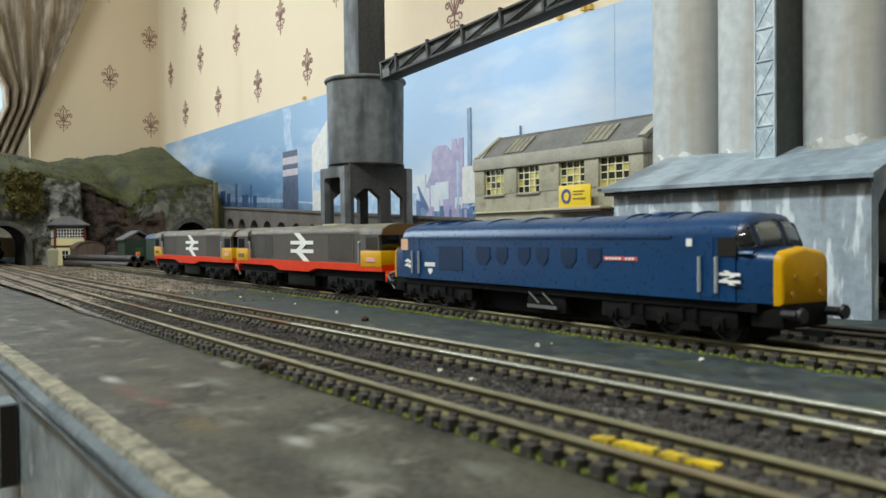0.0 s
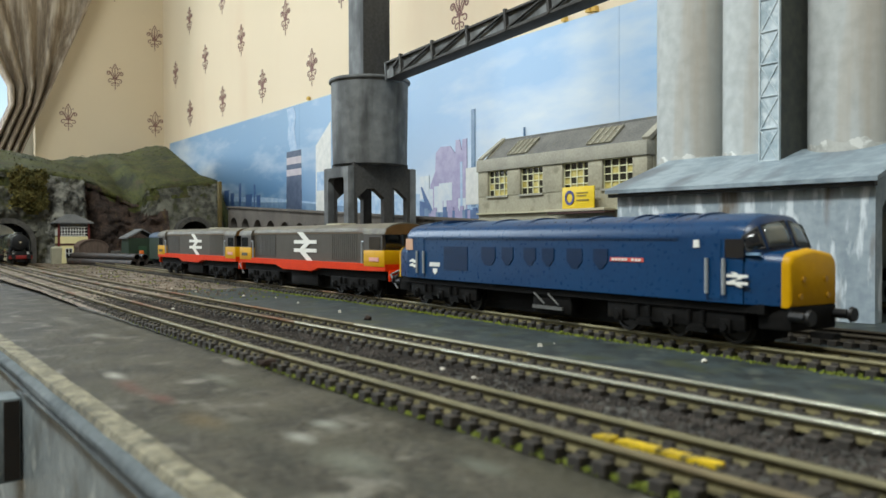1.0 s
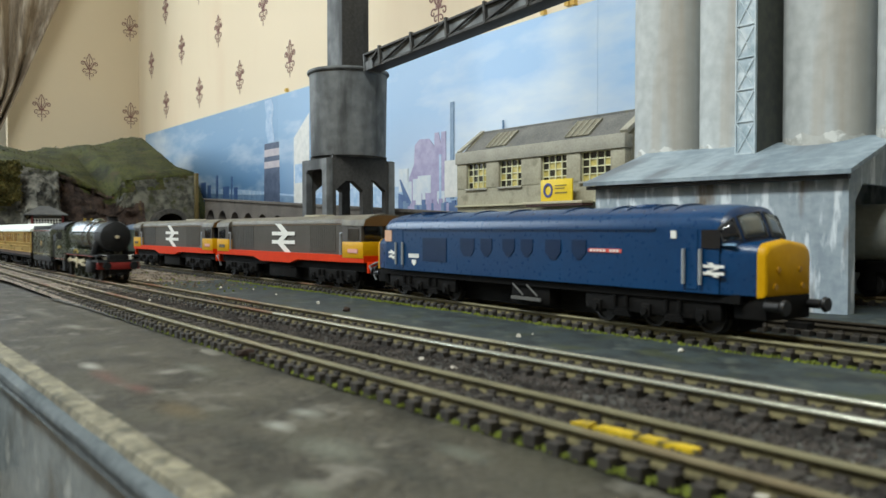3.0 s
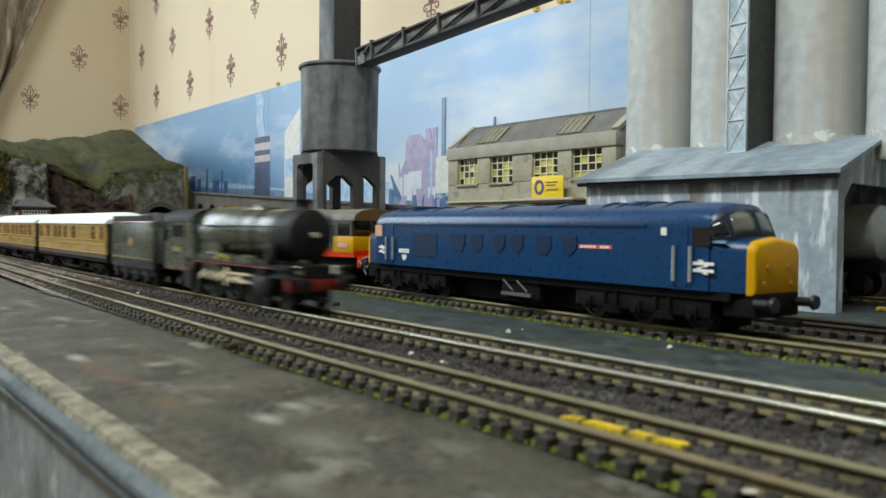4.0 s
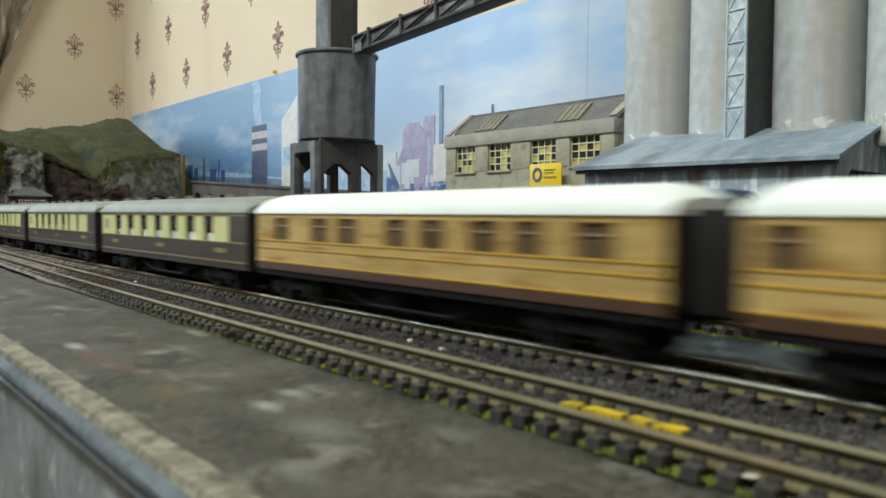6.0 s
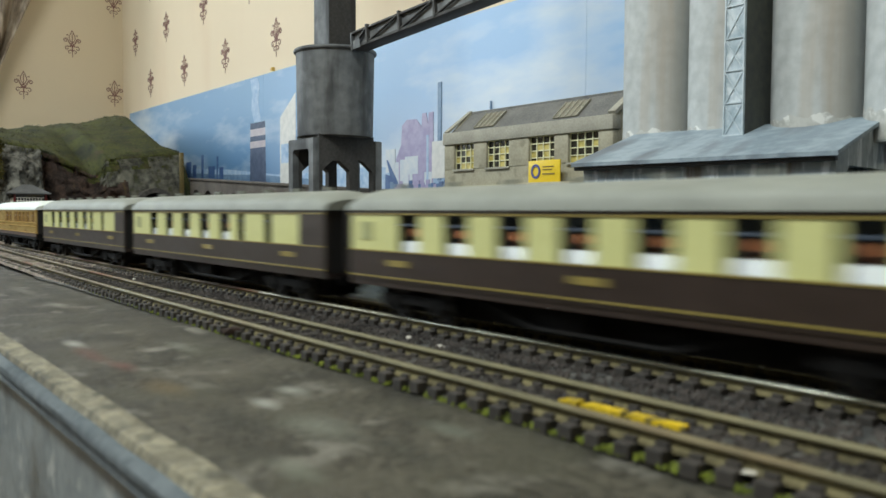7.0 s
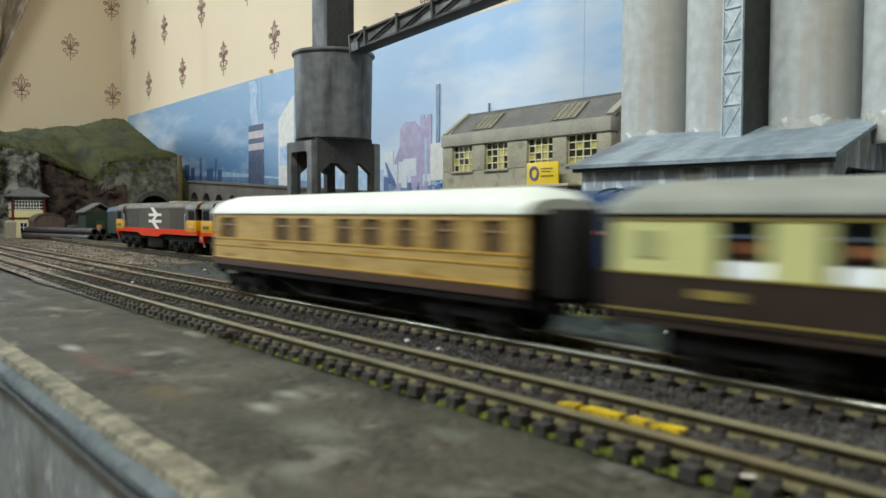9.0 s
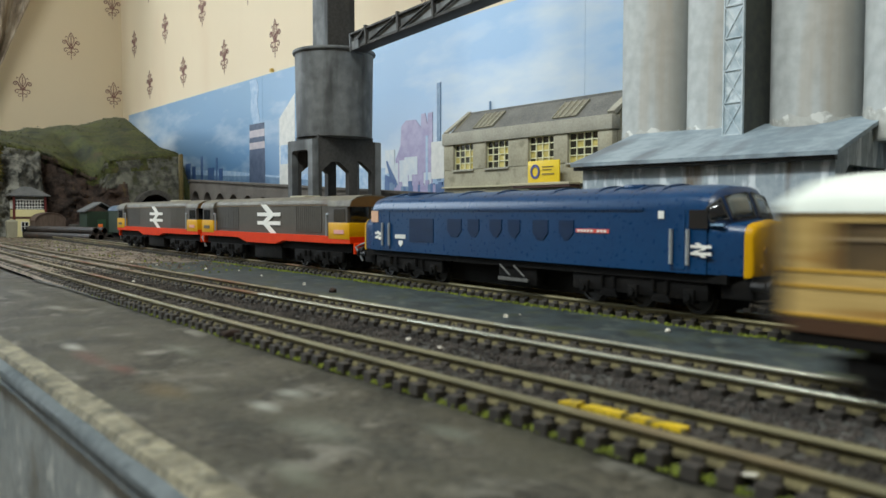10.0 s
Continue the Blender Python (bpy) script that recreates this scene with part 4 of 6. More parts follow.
rr = random.Random(5)
printed("haze", [(-1.9, 0.09), (-0.6, 0.06), (-0.6, 0.10), (-0.9, 0.104), (-1.1, 0.112), (-1.35, 0.108), (-1.6, 0.128), (-1.9, 0.142)])
printed("slate", [(-1.9, 0.09), (-1.25, 0.08), (-1.25, 0.098), (-1.45, 0.112), (-1.62, 0.118), (-1.9, 0.132)])
for z0, z1, k in ((0.090, 0.165, "stack"), (0.165, 0.178, "band"), (0.178, 0.188, "stack"), (0.188, 0.202, "band"), (0.202, 0.214, "stack")):
    f = lambda z: 0.0355 - 0.03 * (z - 0.10)
    c = -1.455
    printed(k, [(c - f(z0), z0), (c + f(z0), z0), (c + f(z1), z1), (c - f(z1), z1)])
printed("haze", [(-1.470, 0.215), (-1.440, 0.215), (-1.452, 0.255), (-1.445, 0.285), (-1.455, 0.300), (-1.485, 0.300), (-1.478, 0.270), (-1.482, 0.240)])
printed("cream", [(-1.36, 0.09), (-1.30, 0.085), (-1.30, 0.255), (-1.325, 0.238), (-1.36, 0.215)])
rect("haze", -1.356, -1.305, 0.13, 0.165)
for x, w, h in ((-1.83, 0.03, 0.153), (-1.79, 0.02, 0.145), (-1.74, 0.012, 0.165), (-1.70, 0.035, 0.138), (-1.655, 0.008, 0.158), (-1.64, 0.02, 0.134)):
    rect("navy", x, x + w, 0.10, h)
printed("violet", [(-0.985, 0.08), (-0.895, 0.08), (-0.895, 0.182), (-0.905, 0.182), (-0.907, 0.166), (-0.912, 0.182), (-0.921, 0.182), (-0.922, 0.163), (-0.935, 0.175), (-0.958, 0.176), (-0.970, 0.168), (-0.972, 0.14), (-0.985, 0.12)])
for x in (-0.995, -0.975, -0.951, -0.915):
    w = 0.007 + 0.016 * rr.random()
    rect("white" if rr.random() > 0.4 else "cream", x, x + w, 0.078, 0.095 + 0.025 * rr.random())
rect("white", -0.962, -0.930, 0.096, 0.122)
rect("white", -1.012, -0.988, 0.10, 0.135)
rect("slate", -0.8845, -0.8765, 0.085, 0.2215)
rect("haze", -0.910, -0.905, 0.085, 0.15)
rect("cream", -0.897, -0.868, 0.088, 0.140)
printed("navy", [(-1.013, 0.07), (-0.975, 0.07), (-0.98, 0.085), (-1.006, 0.119), (-1.010, 0.119), (-1.000, 0.095), (-1.013, 0.098)])
for i in range(26):
    x = -1.0 + 0.012 * i * 0.5
    rect(("navy", "violet", "navy", "slate")[rr.randrange(4)], x, x + 0.0085, 0.06, 0.078 + 0.009 * rr.random())
printed("slate", [(-0.790, 0.15), (-0.757, 0.15), (-0.772, 0.168), (-0.7725, 0.184), (-0.774, 0.184), (-0.7745, 0.168)])
FLAKE = mat("peeling_paper", "c69a3a", "e0c070", 0.8)
for x, z in ((-1.395, 0.306), (-0.705, 0.305), (-0.665, 0.307), (-0.655, 0.306)):
    part("paper_flake", prism(B(), [(x, z), (x + 0.007, z - 0.001), (x + 0.006, z + 0.006), (x + 0.001, z + 0.005)], "y", 0.6935, 0.6995), FLAKE, scene_sheet)

# ---- hill with tunnel mouths ----
ROCK = mat("grey_plaster_rock", "34342e", "5e5e54", 0.9, fine=130, large=42, amt=1.6, bump=0.9, dist=0.003, c3="3a3c20", cut=(0.54, 0.68), c4="6f6f64", cut4=(0.58, 0.72))
ROCKL = mat("pale_grey_plaster_rock", "484843", "74746d", 0.9, fine=110, large=55, amt=1.9, bump=1.0, dist=0.004, c3="2f2e29", cut=(0.55, 0.66), c4="87877f", cut4=(0.60, 0.72))
MOSS = mat("olive_brown_moss", "45451f", "6e6632", 0.95, fine=400, large=60, amt=1.8, bump=0.8, dist=0.002, c3="6a5a2c", cut=(0.56, 0.70))
ROCKB = mat("rust_brown_rock", "231b17", "473830", 0.95, fine=220, large=40, amt=1.4, bump=0.8, dist=0.002, c3="5a4a2c", cut=(0.6, 0.75), big_stretch=(1, 1, 0.4))
GRASS = mat("green_hill_turf", "272b0e", "454918", 0.95, fine=260, large=26, amt=1.8, bump=0.7, dist=0.0015, c3="40391f", cut=(0.54, 0.72), c4="1a200c", cut4=(0.54, 0.70))
DARK = mat("dark_tunnel_lining", "191715", "24211e", 0.95, fine=100, large=20)
CT = ([-0.30, 0.05, 0.16, 0.25, 0.29, 0.317, 0.345, 0.380, 0.406, 0.414, 0.424, 0.46, 0.552, 0.575, 0.70], [0.13, 0.152, 0.156, 0.155, 0.149, 0.148, 0.139, 0.122, 0.106, 0.108, 0.132, 0.138, 0.150, 0.142, 0.13])
HT = ([-0.30, 0.10, 0.247, 0.278, 0.312, 0.330, 0.366, 0.413, 0.472, 0.541, 0.586, 0.620, 0.655, 0.70], [0.20, 0.232, 0.222, 0.214, 0.2015, 0.206, 0.217, 0.223, 0.230, 0.2520, 0.2525, 0.228, 0.185, 0.150])
XB = ([-0.30, 0.235, 0.262, 0.30, 0.316, 0.325, 0.40, 0.416, 0.43, 0.70], [0.0, 0.0, 0.010, 0.006, -0.004, -0.044, -0.038, -0.012, 0.0, 0.0])


def hill_point(y, v):
    """v 0 to 1 climbs the rock face, 1 to 2 runs back over the turf."""
    zc, zt, xb = np.interp(y, *CT), np.interp(y, *HT), np.interp(y, *XB)
    if v <= 1:
        x = -1.465 + xb - 0.035 * v ** 2 + (0.008 if xb < -0.025 and v > 0.9 else 0)
        z = zc * v
        d = 0.016 * noise.noise((y * 38, z * 38, 1.0)) + 0.012 * abs(noise.noise((y * 85, z * 60, 4.0))) + 0.006 * noise.noise((y * 190, z * 190, 6.0))
        if 0.25 < y < 0.32:
            d += 0.010 * abs(noise.noise((y * 55, z * 48, 8.0))) - 0.004
        k = 0.35 if y > 0.44 else 1.0
        if y > 0.556:
            z = min(z, 0.05)
        return Vector((x + d * k, y, z))
    u = v - 1
    x = -1.500 + xb * (1 - u) - u * 0.80
    z = zc + (zt - zc) * math.sin(min(1.0, u / 0.5) * math.pi / 2) - max(0, u - 0.55) * 0.10
    z += 0.006 * noise.noise((x * 18, y * 18, 2.0)) * min(1, u * 6) + 0.003 * noise.noise((x * 60, y * 60, 2.0))
    q = y / -x
    z = min(z, 0.0405 - x * float(np.interp(q, [0.292, 0.325, 0.348, 0.370, 0.376, 0.390], [0.125, 0.0985, 0.080, 0.0745, 0.060, 0.020])))
    return Vector((x, y, z))


MOUTHS = ((0.192, 0.033, 0.034), (0.496, 0.028, 0.045))


def in_mouth(y, z):
    return any(abs(y - c) < r and (z < zs or (y - c) ** 2 + (z - zs) ** 2 < r * r) for c, r, zs in MOUTHS)


hill = thing("hill", "green turfed hill with grey and rust-brown rock faces and tunnel mouths", "hill")
bm = B()
YS = [-0.30 + 0.004 * i for i in range(251)]
VS = [i / 40 for i in range(41)] + [1 + i / 26 for i in range(1, 27)]
grid = [[bm.verts.new(hill_point(y, v)) for v in VS] for y in YS]
for i in range(len(YS) - 1):
    for j in range(len(VS) - 1):
        q = [grid[i][j], grid[i + 1][j], grid[i + 1][j + 1], grid[i][j + 1]]
        c = sum((p.co for p in q), Vector()) / 4
        if VS[j] < 1 and in_mouth(c.y, c.z):
            continue
        f = bm.faces.new(q)
        n = noise.noise((c.y * 40, c.z * 40, 9.0))
        if VS[j] >= 0.97 or (VS[j] > 0.80 and n > 0.18):
            f.material_index = 2
        elif 0.322 < c.y + 0.008 * n < 0.412 or (c.y < 0.455 and c.y > 0.40 and c.z < 0.085 + 0.03 * n):
            f.material_index = 1
        elif 0.250 < c.y + 0.012 * n < 0.326 and c.z < 0.150:
            f.material_index = 3
        elif 0.195 < c.y + 0.015 * n < 0.252 and c.z > 0.090 + 0.02 * n:
            f.material_index = 4
        else:
            f.material_index = 0
me = finish("hill_surface", bm, ROCK, 70)
for extra in (ROCKB, GRASS, ROCKL, MOSS):
    me.materials.append(extra)
part("hill_surface", me, None, hill)
STONEP = mat("dark_portal_stone", "3b3a38", "54524e", 0.9, fine=300, large=90, amt=1.2, bump=0.5)
for c, r, zs in MOUTHS:
    bm = B()
    ang = [math.pi * i / 16 for i in range(17)]
    arc = lambda rr_: [(c - rr_, 0.0)] + [(c - rr_ * math.cos(a), zs + rr_ * math.sin(a)) for a in ang] + [(c + rr_, 0.0)]
    outer, inner = arc(r + 0.008), arc(r)
    loft(bm, [[(-1.452, *p) for p in inner], [(-1.452, *p) for p in outer], [(-1.50, *p) for p in outer], [(-1.50, *p) for p in inner]], cap=False, closed=False)
    part("portal_ring", bm, STONEP, hill, "dark stone arch ring")
    bm = B()
    loft(bm, [[(-1.46, *p) for p in inner], [(-1.58 if c < 0.3 else -1.80, *p) for p in inner]], cap=False, closed=False)
    part("tunnel_lining", bm, DARK, hill)
    if c > 0.3:
        part("tunnel_end", bx(-1.82, -1.80, c - r - 0.01, c + r + 0.01, 0, zs + r + 0.01), DARK, hill)
r6 = random.Random(6)
vs, fs = [], []
for _ in range(5200):
    y = 0.05 + 0.62 * r6.random()
    p = hill_point(y, 0.92 + 1.0 * r6.random() ** 1.6)
    h = 0.0008 + 0.0016 * r6.random()
    a = r6.random() * 6.28
    k = len(vs)
    vs += [p + Vector((0.0012 * math.cos(a), 0.0012 * math.sin(a), -0.001)), p - Vector((0.0012 * math.cos(a), 0.0012 * math.sin(a), 0.001)), p + Vector((0.004 * (r6.random() - 0.5), 0.004 * (r6.random() - 0.5), h))]
    fs.append((k, k + 1, k + 2))
me = bpy.data.meshes.new("turf_tufts")
me.from_pydata(vs, [], fs)
me.materials.append(GRASS)
tagged(part("turf_tufts", me, None, hill), "short green turf tufts", kind="stuff")
vs, fs = [], []
for _ in range(2600):
    y = 0.197 + 0.054 * r6.random()
    z = 0.092 + 0.064 * r6.random() + 0.012 * noise.noise((y * 60, 0.0, 3.0))
    bulge = 0.016 * (1 - ((y - 0.224) / 0.030) ** 2) * (0.7 + 0.6 * noise.noise((y * 70, z * 70, 5.0)))
    p = Vector((-1.466 + bulge + 0.006 * r6.random(), y, z))
    k = len(vs)
    d = [Vector((r6.gauss(0, 1), r6.gauss(0, 1), r6.gauss(0, 1))) * 0.0022 for _ in range(3)]
    vs += [p + v for v in d]
    fs.append((k, k + 1, k + 2))
me = bpy.data.meshes.new("moss_clump")
me.from_pydata(vs, [], fs)
me.materials.append(MOSS)
tagged(part("moss_clump", me, None, hill), "olive and brown moss clinging to the rock", kind="stuff")
single("yellow_post", bx(-1.466, -1.456, 0.5430, 0.5490, 0.0, 0.148, bevel=0.001), mat("mustard_stone_edge", "4e452a", "6a5c32", 0.85, fine=200, large=50), "mustard-coloured corner pier beside the rock face", "pier")

# ---- viaduct ----
VIA = mat("grey_brown_viaduct_stone", "514c47", "69635c", 0.9, fine=500, large=40, amt=1.1, bump=0.4, c3="453f3a", cut=(0.58, 0.75))
via = thing("viaduct", "grey-brown arched viaduct wall below the backscene", "viaduct")
for i in range(17):
    x0, x1 = -1.455 + 0.055 * i, -1.455 + 0.055 * (i + 1)
    zt = lambda x: 0.1010 - 0.053 * (x + 1.5)
    cx, r = (x0 + x1) / 2, 0.0165
    zs = zt(cx) - 0.034
    pts = [(x0, 0.0), (x0, zt(x0)), (x1, zt(x1)), (x1, 0.0)]
    if i < 7:
        pts += [(cx + r, 0.0)] + [(cx + r * math.cos(math.pi * k / 10), zs + r * math.sin(math.pi * k / 10)) for k in range(11)] + [(cx - r, 0.0)]
    part("bay", prism(B(), pts, "y", 0.560, 0.585), VIA, via, smooth=0)
    part("coping", prism(B(), [(x0, zt(x0)), (x1, zt(x1)), (x1, zt(x1) + 0.003), (x0, zt(x0) + 0.003)], "y", 0.557, 0.588), VIA, via, smooth=0)
part("arch_backing", bx(-1.46, -0.52, 0.600, 0.610, 0.0, 0.045), DARK, via)

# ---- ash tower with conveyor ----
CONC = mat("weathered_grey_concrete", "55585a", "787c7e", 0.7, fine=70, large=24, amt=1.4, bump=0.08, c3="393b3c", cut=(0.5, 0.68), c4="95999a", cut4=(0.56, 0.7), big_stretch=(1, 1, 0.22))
# Dark steel of the conveyor; on the tower it colours the sides in shade.
STEELD = mat("dark_steel_and_shaded_side", "32312f", "494846", 0.7, fine=300, large=40, amt=1.2, bump=0.2, c3="2b2826", cut=(0.58, 0.75), big_stretch=(1, 1, 0.3))
tw = thing("ash_tower", "grey weathered hopper tower with round tank on an arched trestle", "tower")
TX0, TX1, TY0, TY1 = -0.853, -0.797, 0.449, 0.539
part("tank", turned(B(), [(0.020, 0.126), (0.0440, 0.128), (0.0445, 0.131), (0.0460, 0.2245), (0.0482, 0.2250), (0.0488, 0.2264), (0.0482, 0.2285), (0.0455, 0.2285), (0.0455, 0.2255), (0.0, 0.2255)], 48, "z", (-0.825, 0.494, 0)), CONC, tw)
# Shaft side shade is put into STEELD, the lit front into CONC.
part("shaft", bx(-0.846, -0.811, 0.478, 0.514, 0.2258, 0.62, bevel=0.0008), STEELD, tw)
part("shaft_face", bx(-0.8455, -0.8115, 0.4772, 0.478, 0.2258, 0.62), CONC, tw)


def frame_face(u0, u1, axis, lo, hi, leg, zb, zt, zs):
    """A trestle side: two legs and a deep head with chamfered openings."""
    k = 0.003
    c = (u0 + u1) / 2
    pts = [(u0, 0), (u0, zt), (u1, zt), (u1, 0), (u1 - leg, 0), (u1 - leg, zs - k), (u1 - leg - k, zs), (c + leg / 2 + k, zs) if u1 - u0 > 0.07 else (u0 + leg + k, zs)]
    if u1 - u0 > 0.07:
        pts += [(c + leg / 2, zs - k), (c + leg / 2, 0), (c - leg / 2, 0), (c - leg / 2, zs - k), (c - leg / 2 - k, zs), (u0 + leg + k, zs)]
    pts += [(u0 + leg, zs - k), (u0 + leg, 0)]
    return prism(B(), pts, axis, lo, hi)


# Trestle ends get the dark shade colour, the frames facing front the lit one.
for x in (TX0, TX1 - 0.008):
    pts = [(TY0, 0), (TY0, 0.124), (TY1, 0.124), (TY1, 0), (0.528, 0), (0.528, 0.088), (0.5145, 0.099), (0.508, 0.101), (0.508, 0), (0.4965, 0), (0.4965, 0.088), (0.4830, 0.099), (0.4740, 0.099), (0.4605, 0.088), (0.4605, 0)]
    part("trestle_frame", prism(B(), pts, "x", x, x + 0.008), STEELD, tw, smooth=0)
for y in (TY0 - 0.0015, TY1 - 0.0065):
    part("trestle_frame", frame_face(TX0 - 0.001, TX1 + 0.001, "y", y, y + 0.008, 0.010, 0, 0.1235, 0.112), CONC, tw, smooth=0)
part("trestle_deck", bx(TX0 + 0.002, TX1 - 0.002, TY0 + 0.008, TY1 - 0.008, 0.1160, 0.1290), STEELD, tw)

con = thing("conveyor_bridge", "dark grey lattice conveyor bridge rising from the tower towards the silos", "conveyor", pose(-0.774, 0.485, 0.2227, 0, -5.1, 5.0))
CL, CW, CH = 0.44, 0.0206, 0.0195
part("trough", bx(0, CL, 0.0, CW, 0.0, 0.0030, bevel=0.0003), STEELD, con)
part("back_panel", bx(0, CL, CW - 0.002, CW, 0.003, CH), STEELD, con)
part("inner_panel", bx(0.002, CL, 0.0035, 0.0050, 0.003, CH - 0.002), CONC, con)
part("top_chord", bx(0, CL, 0.0, 0.0036, CH - 0.0022, CH, bevel=0.0002), STEELD, con)
part("roof_panel", bx(0.0, CL, 0.0036, CW - 0.002, CH - 0.002, CH - 0.0005), STEELD, con)
part("end_panel", bx(-0.002, 0.0, 0.0, CW, -0.001, CH), CONC, con)
BAY = 0.0545
for i in range(8):
    x = 0.028 + i * BAY
    part("post", bx(x - 0.0014, x + 0.0014, -0.0012, 0.0030, 0.0012, CH + 0.0020), STEELD, con)
    a, b = x, min(x + BAY - 0.002, CL - 0.002)
    part("diagonal", prism(B(), [(a, 0.0030), (a + 0.0042, 0.0030), (b, CH - 0.0022), (b - 0.0042, CH - 0.0022)], "y", -0.0006, 0.0026), STEELD, con)
part("diagonal", prism(B(), [(0.001, 0.003), (0.004, 0.003), (0.027, CH - 0.0022), (0.023, CH - 0.0022)], "y", -0.0006, 0.0026), STEELD, con)
part("hanger_plate", bx(0.004, 0.016, -0.0014, 0.0, -0.001, 0.0085), CONC, con)

# ---- factory ----
FST = mat("grey_stone_blocks", "928e7c", "a9a591", 0.9, fine=500, large=60, amt=1.0, bump=0.3, c3="84816f", cut=(0.55, 0.7))
FCO = mat("grey_cornice_stone", "8f8d82", "a8a699", 0.85, fine=500, large=60, amt=1.0, bump=0.25)
SLATE = mat("grey_slate_roof", "5c5d5c", "787874", 0.85, fine=600, large=60, amt=1.1, bump=0.4, stretch=(1, 1, 1), c3="6e6c5e", cut=(0.6, 0.75))
BARS = mat("cream_glazing_bars", "c9c8a0", "dedcb8", 0.6)
PANED = mat("dark_pane", "20201c", "38372e", 0.15, fine=200, large=60, bump=0.0)
PANEY = mat("yellowed_pane", "a89a4a", "c4b770", 0.3, fine=300, large=200, amt=1.4, bump=0.0)
fac = thing("factory_building", "grey stone low-relief factory with multi-pane windows and slate roof", "building")
FX0, FX1, FY = -0.6245, -0.4120, 0.5000
WIN = ((-0.6095, -0.5800), (-0.5620, -0.5312), (-0.5060, -0.4752), (-0.4593, -0.4268))
part("lower_wall", bx(FX0, FX1, FY, FY + 0.006, 0.0, 0.0822), FST, fac)
edges = [FX0] + [v for w in WIN for v in w] + [FX1]
for a, b in zip(edges[0::2], edges[1::2]):
    part("pier", bx(a, b, FY - 0.0006, FY + 0.006, 0.0822, 0.1068, bevel=0.0004), FST, fac)
part("cornice", bx(FX0 - 0.001, FX1 + 0.001, FY - 0.0022, FY + 0.008, 0.1068, 0.1185, bevel=0.0006), FCO, fac)
part("ledge", bx(FX0, FX1 + 0.002, FY - 0.003, FY, 0.0645, 0.0660), mat("pale_ledge", "a9a488", "bcb89c", 0.8), fac)
RY0, RZ0 = FY + 0.032, 0.1410
part("roof", prism(B(), [(FY + 0.004, 0.1165), (RY0, RZ0), (RY0 + 0.002, RZ0 - 0.001), (RY0 + 0.002, RZ0 - 0.004), (FY + 0.008, 0.1130)], "x", FX0 + 0.002, FX1 - 0.004), SLATE, fac)
part("rear_slope", prism(B(), [(RY0, RZ0), (FY + 0.066, 0.1150), (FY + 0.063, 0.1130), (RY0, RZ0 - 0.004)], "x", FX0 + 0.002, FX1 - 0.004), SLATE, fac)
part("ridge_tiles", bx(FX0 + 0.002, FX1 - 0.004, RY0 - 0.0012, RY0 + 0.0012, RZ0 - 0.0012, RZ0 + 0.0010, bevel=0.0004), SLATE, fac)
part("rear_wall", bx(FX0, FX1, FY + 0.058, FY + 0.064, 0.0, 0.114), FST, fac)
for x0, x1 in ((FX0, FX0 + 0.005), (FX1 - 0.005, FX1)):
    part("gable", prism(B(), [(FY + 0.0065, 0.0), (FY + 0.0065, 0.1185), (RY0, RZ0 + 0.0010), (FY + 0.0575, 0.1185), (FY + 0.0575, 0.0)], "x", x0, x1), FST, fac, smooth=0)
part("gable_coping", prism(B(), [(FY + 0.002, 0.1185), (RY0, RZ0 + 0.0008), (RY0, RZ0 + 0.0030), (FY + 0.000, 0.1210)], "x", FX1 - 0.006, FX1 + 0.0015), FCO, fac, smooth=0)
part("gable_coping", prism(B(), [(FY + 0.002, 0.1185), (RY0, RZ0 + 0.0008), (RY0, RZ0 + 0.0022), (FY + 0.000, 0.1200)], "x", FX0 - 0.0015, FX0 + 0.004), FCO, fac, smooth=0)
slope = math.degrees(math.atan2(0.0245, 0.028))
for x in (-0.577, -0.472):
    rl = part("rooflight", bx(-0.014, 0.014, -0.0115, 0.0115, 0.0, 0.0012), mat("rooflight_glass", "6f6e62", "8a8878", 0.3), fac, "ribbed rooflight", m=pose(x, FY + 0.0180, 0.1290, slope))
    for i in range(5):
        part("glazing_bar", bx(-0.014 + 0.0068 * i, -0.0132 + 0.0068 * i, -0.0115, 0.0115, 0.0012, 0.0020), FCO, rl)
rp = random.Random(8)
for k, (x0, x1) in enumerate(WIN):
    w = part("window", bx(x0, x1, FY + 0.0045, FY + 0.0055, 0.0822, 0.1068), mat("dim_interior", "1a1916", "2a2822", 0.8), fac)
    for i in range(4):
        for j in range(4):
            pw, ph = (x1 - x0) / 4, 0.0246 / 4
            mm = PANED if j == 3 or rp.random() < (0.25 + 0.12 * k) else PANEY
            part("pane", bx(x0 + pw * i + 0.0004, x0 + pw * (i + 1) - 0.0004, FY + 0.0030, FY + 0.0036, 0.0822 + ph * j + 0.0004, 0.0822 + ph * (j + 1) - 0.0004), mm, w)
    for i in range(5):
        x = x0 + (x1 - x0) * i / 4
        part("glazing_bar", bx(x - 0.00045, x + 0.00045, FY + 0.0020, FY + 0.0032, 0.0822, 0.1068), BARS, w)
        z = 0.0822 + 0.0246 * i / 4
        part("glazing_bar", bx(x0, x1, FY + 0.0021, FY + 0.0031, z - 0.00045, z + 0.00045), BARS, w)
    part("sill", bx(x0 - 0.001, x1 + 0.001, FY - 0.002, FY + 0.004, 0.0805, 0.0822), FCO, w)
sign = thing("yellow_sign", "yellow sign board with a blue ring on the factory ledge", "sign")
part("sign_board", bx(-0.4965, -0.4595, 0.4900, 0.4915, 0.0662, 0.0848, bevel=0.0004), mat("sign_yellow", "d8b818", "e4c62c", 0.5, fine=300, large=80), sign)
bm = B()
